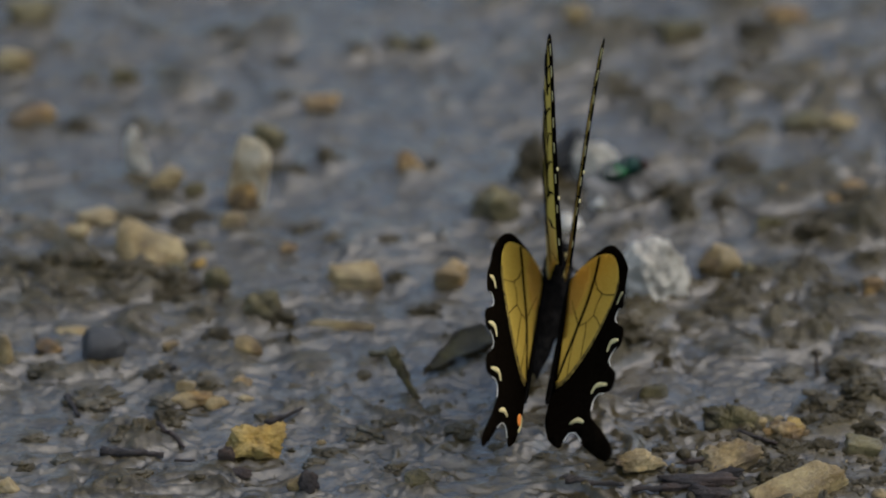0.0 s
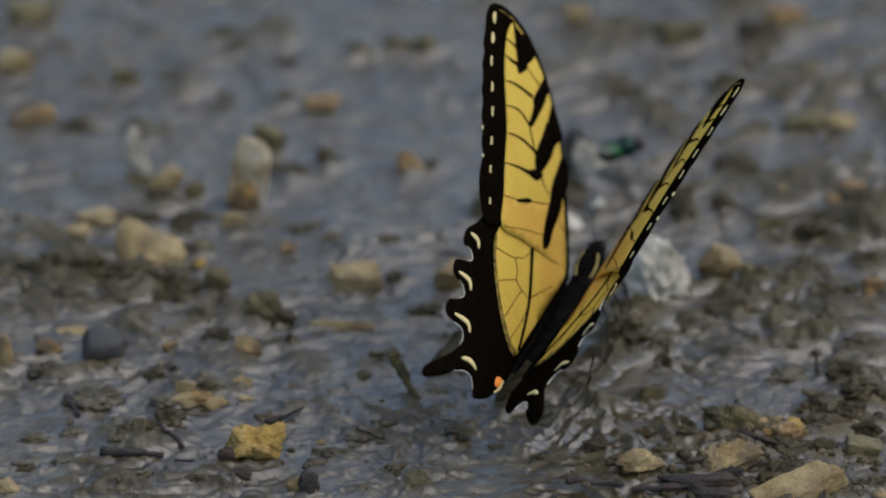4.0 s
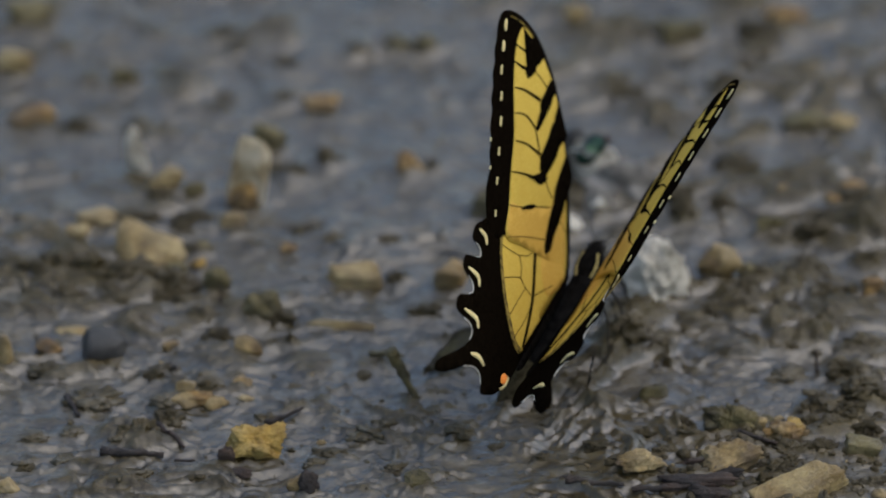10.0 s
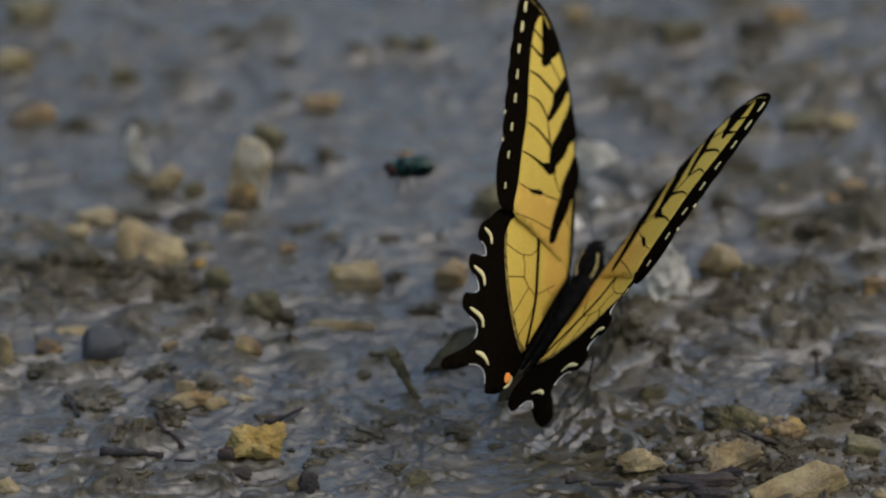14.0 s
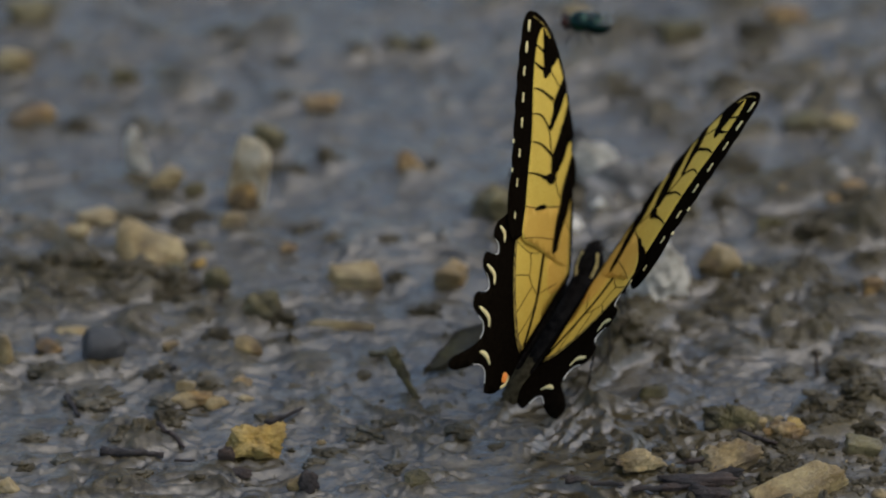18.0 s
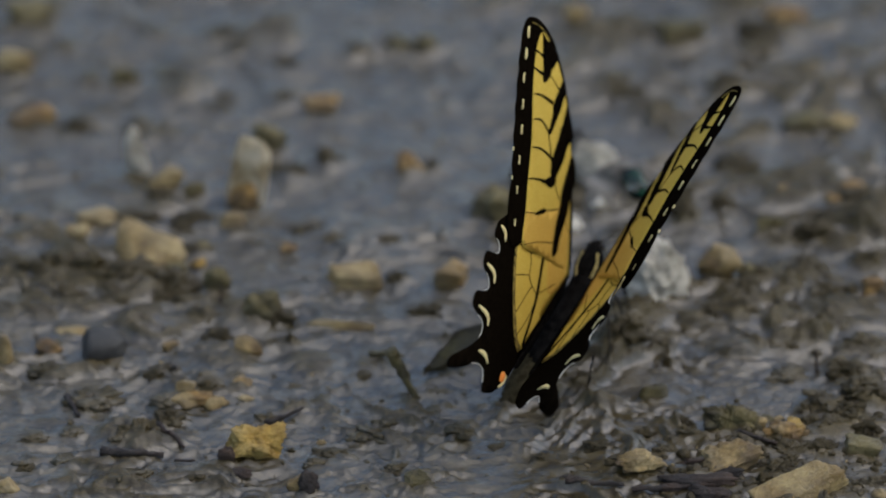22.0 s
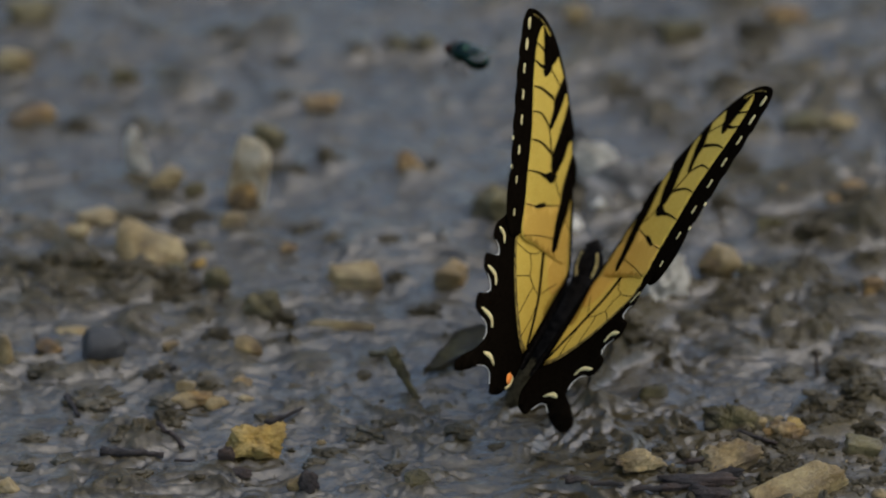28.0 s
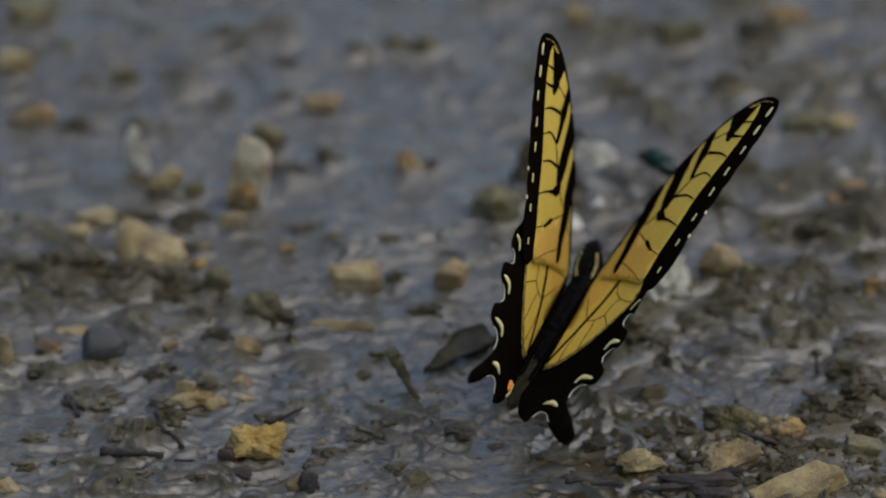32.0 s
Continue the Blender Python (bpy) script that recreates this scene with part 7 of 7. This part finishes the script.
        (30.5, held(2.03, -0.55, 0.48, 5.88, 38.37, 0.32)), (31.0, held(1.92, -0.62, 0.41, 6.82, 39.49, 0.88)), 
        (31.5, held(2.09, -0.55, 0.44, 6.11, 37.28, 0.60)), (32.0, held(1.50, -0.69, 0.49, 5.69, 40.35, -0.12))])
    walk(resting_fly, [
        (0.0, held(19.40, 68.00, 9.60, 0.00, 0.00, -60.00)), (0.4, held(19.20, 68.20, 10.20, 0.00, 0.00, -60.00)), (1.0, held(18.45, 69.57, 13.00, 0.00, 0.00, -66.00)), 
        (5.5, held(18.45, 69.57, 13.00, 0.00, 0.00, -66.00)), (8.0, held(18.46, 69.78, 13.00, 0.00, 0.00, -62.00)), 
        (8.6, held(17.62, 69.57, 13.00, 0.00, 0.00, -55.00)), (9.0, held(13.68, 69.14, 13.00, 0.00, 0.00, -40.00)), 
        (10.0, held(13.27, 69.57, 13.00, 0.00, 0.00, -30.00)), (11.0, held(13.88, 69.14, 13.00, 0.00, 0.00, -25.00)), 
        (12.0, held(13.05, 68.72, 13.00, 0.00, 0.00, -30.00)), (13.0, held(13.04, 68.30, 13.00, 0.00, 0.00, -40.00)), 
        (13.2, held(39.62, 86.02, 28.35, 0.00, 0.00, -80.00)), (13.4, held(82.48, 109.93, 29.75, 0.00, 0.00, -80.00)), 
        (18.5, held(82.48, 109.93, 29.75, 0.00, 0.00, -60.00)), (18.8, held(21.78, 68.56, 10.00, 0.00, 0.00, -15.00)), 
        (19.0, held(20.53, 68.13, 10.00, 0.00, 0.00, 5.00)), (19.5, held(19.77, 66.45, 10.00, 0.00, 0.00, 10.00)), 
        (20.0, held(20.20, 67.08, 10.00, 0.00, 0.00, 8.00)), (21.0, held(20.99, 64.98, 10.00, 0.00, 0.00, 5.00)), 
        (22.0, held(20.83, 62.25, 10.00, 0.00, 0.00, 15.00)), (23.0, held(20.21, 62.46, 10.00, 0.00, 0.00, 15.00)), 
        (23.3, held(20.21, 62.46, 10.00, 0.00, 0.00, 15.00)), (23.6, held(77.21, 108.87, 27.92, 0.00, 0.00, -80.00)), 
        (25.0, held(77.21, 108.87, 27.92, 0.00, 0.00, 0.00)), (29.2, held(77.21, 108.87, 27.92, 0.00, 0.00, 60.00)), 
        (29.5, held(22.92, 73.42, 10.00, 0.00, 0.00, 70.00)), (30.0, held(22.60, 73.00, 10.00, 0.00, 0.00, 60.00)), 
        (30.5, held(24.43, 71.09, 10.00, 0.00, 0.00, 50.00)), (31.0, held(25.43, 69.40, 10.00, 0.00, 0.00, 48.00)), 
        (32.0, held(25.65, 70.03, 10.00, 0.00, 0.00, 48.00))])
    walk(flying_fly, [
        (0.0, held(84.53, 66.81, 55.07, 0.00, 0.00, 75.00)), (5.3, held(84.53, 66.81, 55.07, 0.00, 0.00, 75.00)), 
        (5.5, held(14.08, 59.05, 41.63, 0.00, 0.00, 75.00)), (5.8, held(-26.76, 42.71, 13.33, 0.00, 0.00, 75.00)), 
        (6.0, held(41.14, 55.83, 36.06, 0.00, 0.00, 40.00)), (6.2, held(-33.30, 41.28, 10.86, 0.00, 0.00, 75.00)), 
        (6.5, held(-28.29, 53.54, 32.08, 0.00, 0.00, 75.00)), (6.8, held(-23.70, 61.30, 45.52, 0.00, 0.00, 75.00)), 
        (7.0, held(-36.97, 43.33, 14.39, 0.00, 0.00, 115.00)), (7.3, held(-36.15, 50.68, 27.13, 0.00, 0.00, 100.00)), 
        (7.6, held(-28.80, 45.57, 18.28, 0.00, 0.00, 75.00)), (7.9, held(56.15, 51.09, 27.83, 0.00, 0.00, 75.00)), 
        (8.0, held(47.78, 37.00, 3.43, 0.00, 0.00, 62.00)), (8.1, held(43.49, 44.45, 16.34, 0.00, 0.00, 75.00)), 
        (8.4, held(-26.35, 48.23, 22.88, 0.00, 0.00, 75.00)), (8.7, held(21.43, 53.94, 32.79, 0.00, 0.00, 75.00)), 
        (8.9, held(59.01, 65.79, 53.30, 0.00, 0.00, 75.00)), (9.2, held(84.53, 66.81, 55.07, 0.00, 0.00, 75.00)), 
        (12.0, held(84.53, 66.81, 55.07, 0.00, 0.00, 75.00)), (12.6, held(-22.68, 78.04, 74.52, 0.00, 0.00, 75.00)), 
        (13.0, held(-28.80, 72.94, 65.68, 0.00, 0.00, 75.00)), (13.1, held(-30.44, 57.01, 38.09, 0.00, 0.00, 75.00)), 
        (13.4, held(46.14, 60.84, 44.72, 0.00, 0.00, 75.00)), (13.5, held(-22.37, 51.49, 28.54, 0.00, 0.00, 75.00)), 
        (13.6, held(-7.36, 50.58, 26.95, 0.00, 0.00, 75.00)), (13.7, held(42.26, 61.30, 45.52, 0.00, 0.00, 75.00)), 
        (13.8, held(18.47, 53.03, 31.19, 0.00, 0.00, 75.00)), (13.9, held(-34.11, 49.45, 25.00, 0.00, 0.00, 75.00)), 
        (14.0, held(-20.23, 47.41, 21.47, 0.00, 0.00, 108.00)), (14.1, held(22.25, 57.21, 38.45, 0.00, 0.00, 95.00)), 
        (14.3, held(-5.52, 50.88, 27.48, 0.00, 0.00, 75.00)), (14.6, held(-32.89, 65.79, 53.30, 0.00, 0.00, 75.00)), 
        (15.5, held(-73.73, 68.85, 58.61, 0.00, 0.00, 75.00)), (16.3, held(48.80, 66.81, 55.07, 0.00, 0.00, 75.00)), 
        (16.5, held(31.23, 62.32, 47.29, 0.00, 0.00, 75.00)), (16.8, held(-48.00, 47.00, 20.76, 0.00, 0.00, 75.00)), 
        (17.0, held(-25.94, 60.28, 43.75, 0.00, 0.00, 84.00)), (17.3, held(49.61, 50.68, 27.13, 0.00, 0.00, 75.00)), 
        (17.5, held(-46.37, 42.51, 12.98, 0.00, 0.00, 75.00)), (17.6, held(-6.75, 47.21, 21.11, 0.00, 0.00, 75.00)), 
        (17.9, held(-14.92, 47.61, 21.82, 0.00, 0.00, 75.00)), (18.0, held(11.63, 60.48, 44.10, 0.00, 0.00, 84.00)), 
        (18.1, held(12.86, 59.05, 41.63, 0.00, 0.00, 75.00)), (18.5, held(30.01, 59.87, 43.04, 0.00, 0.00, 75.00)), 
        (18.7, held(59.01, 65.79, 53.30, 0.00, 0.00, 75.00)), (19.0, held(84.53, 66.81, 55.07, 0.00, 0.00, 75.00)), 
        (23.5, held(84.53, 66.81, 55.07, 0.00, 0.00, 75.00)), (23.7, held(52.88, 58.85, 41.28, 0.00, 0.00, 75.00)), 
        (24.0, held(79.43, 63.75, 49.76, 0.00, 0.00, 75.00)), (24.4, held(58.60, 58.03, 39.86, 0.00, 0.00, 75.00)), 
        (24.7, held(84.53, 65.79, 53.30, 0.00, 0.00, 75.00)), (27.6, held(79.43, 49.45, 25.00, 0.00, 0.00, 75.00)), 
        (27.8, held(57.78, 51.09, 27.83, 0.00, 0.00, 75.00)), (27.9, held(46.35, 54.97, 34.55, 0.00, 0.00, 75.00)), 
        (28.0, held(-9.71, 57.62, 39.15, 0.00, 0.00, 50.00)), (28.2, held(3.46, 53.74, 32.43, 0.00, 0.00, 75.00)), 
        (28.5, held(-21.04, 47.41, 21.47, 0.00, 0.00, 75.00)), (28.6, held(43.90, 53.54, 32.08, 0.00, 0.00, 75.00)), 
        (28.8, held(56.56, 58.44, 40.57, 0.00, 0.00, 75.00)), (28.9, held(9.59, 58.85, 41.28, 0.00, 0.00, 75.00)), 
        (29.0, held(-14.51, 49.66, 25.36, 0.00, 0.00, 86.00)), (29.1, held(19.39, 61.50, 45.87, 0.00, 0.00, 75.00)), 
        (29.4, held(59.01, 66.81, 55.07, 0.00, 0.00, 75.00)), (32.0, held(84.53, 66.81, 55.07, 0.00, 0.00, 75.00))])


motions()
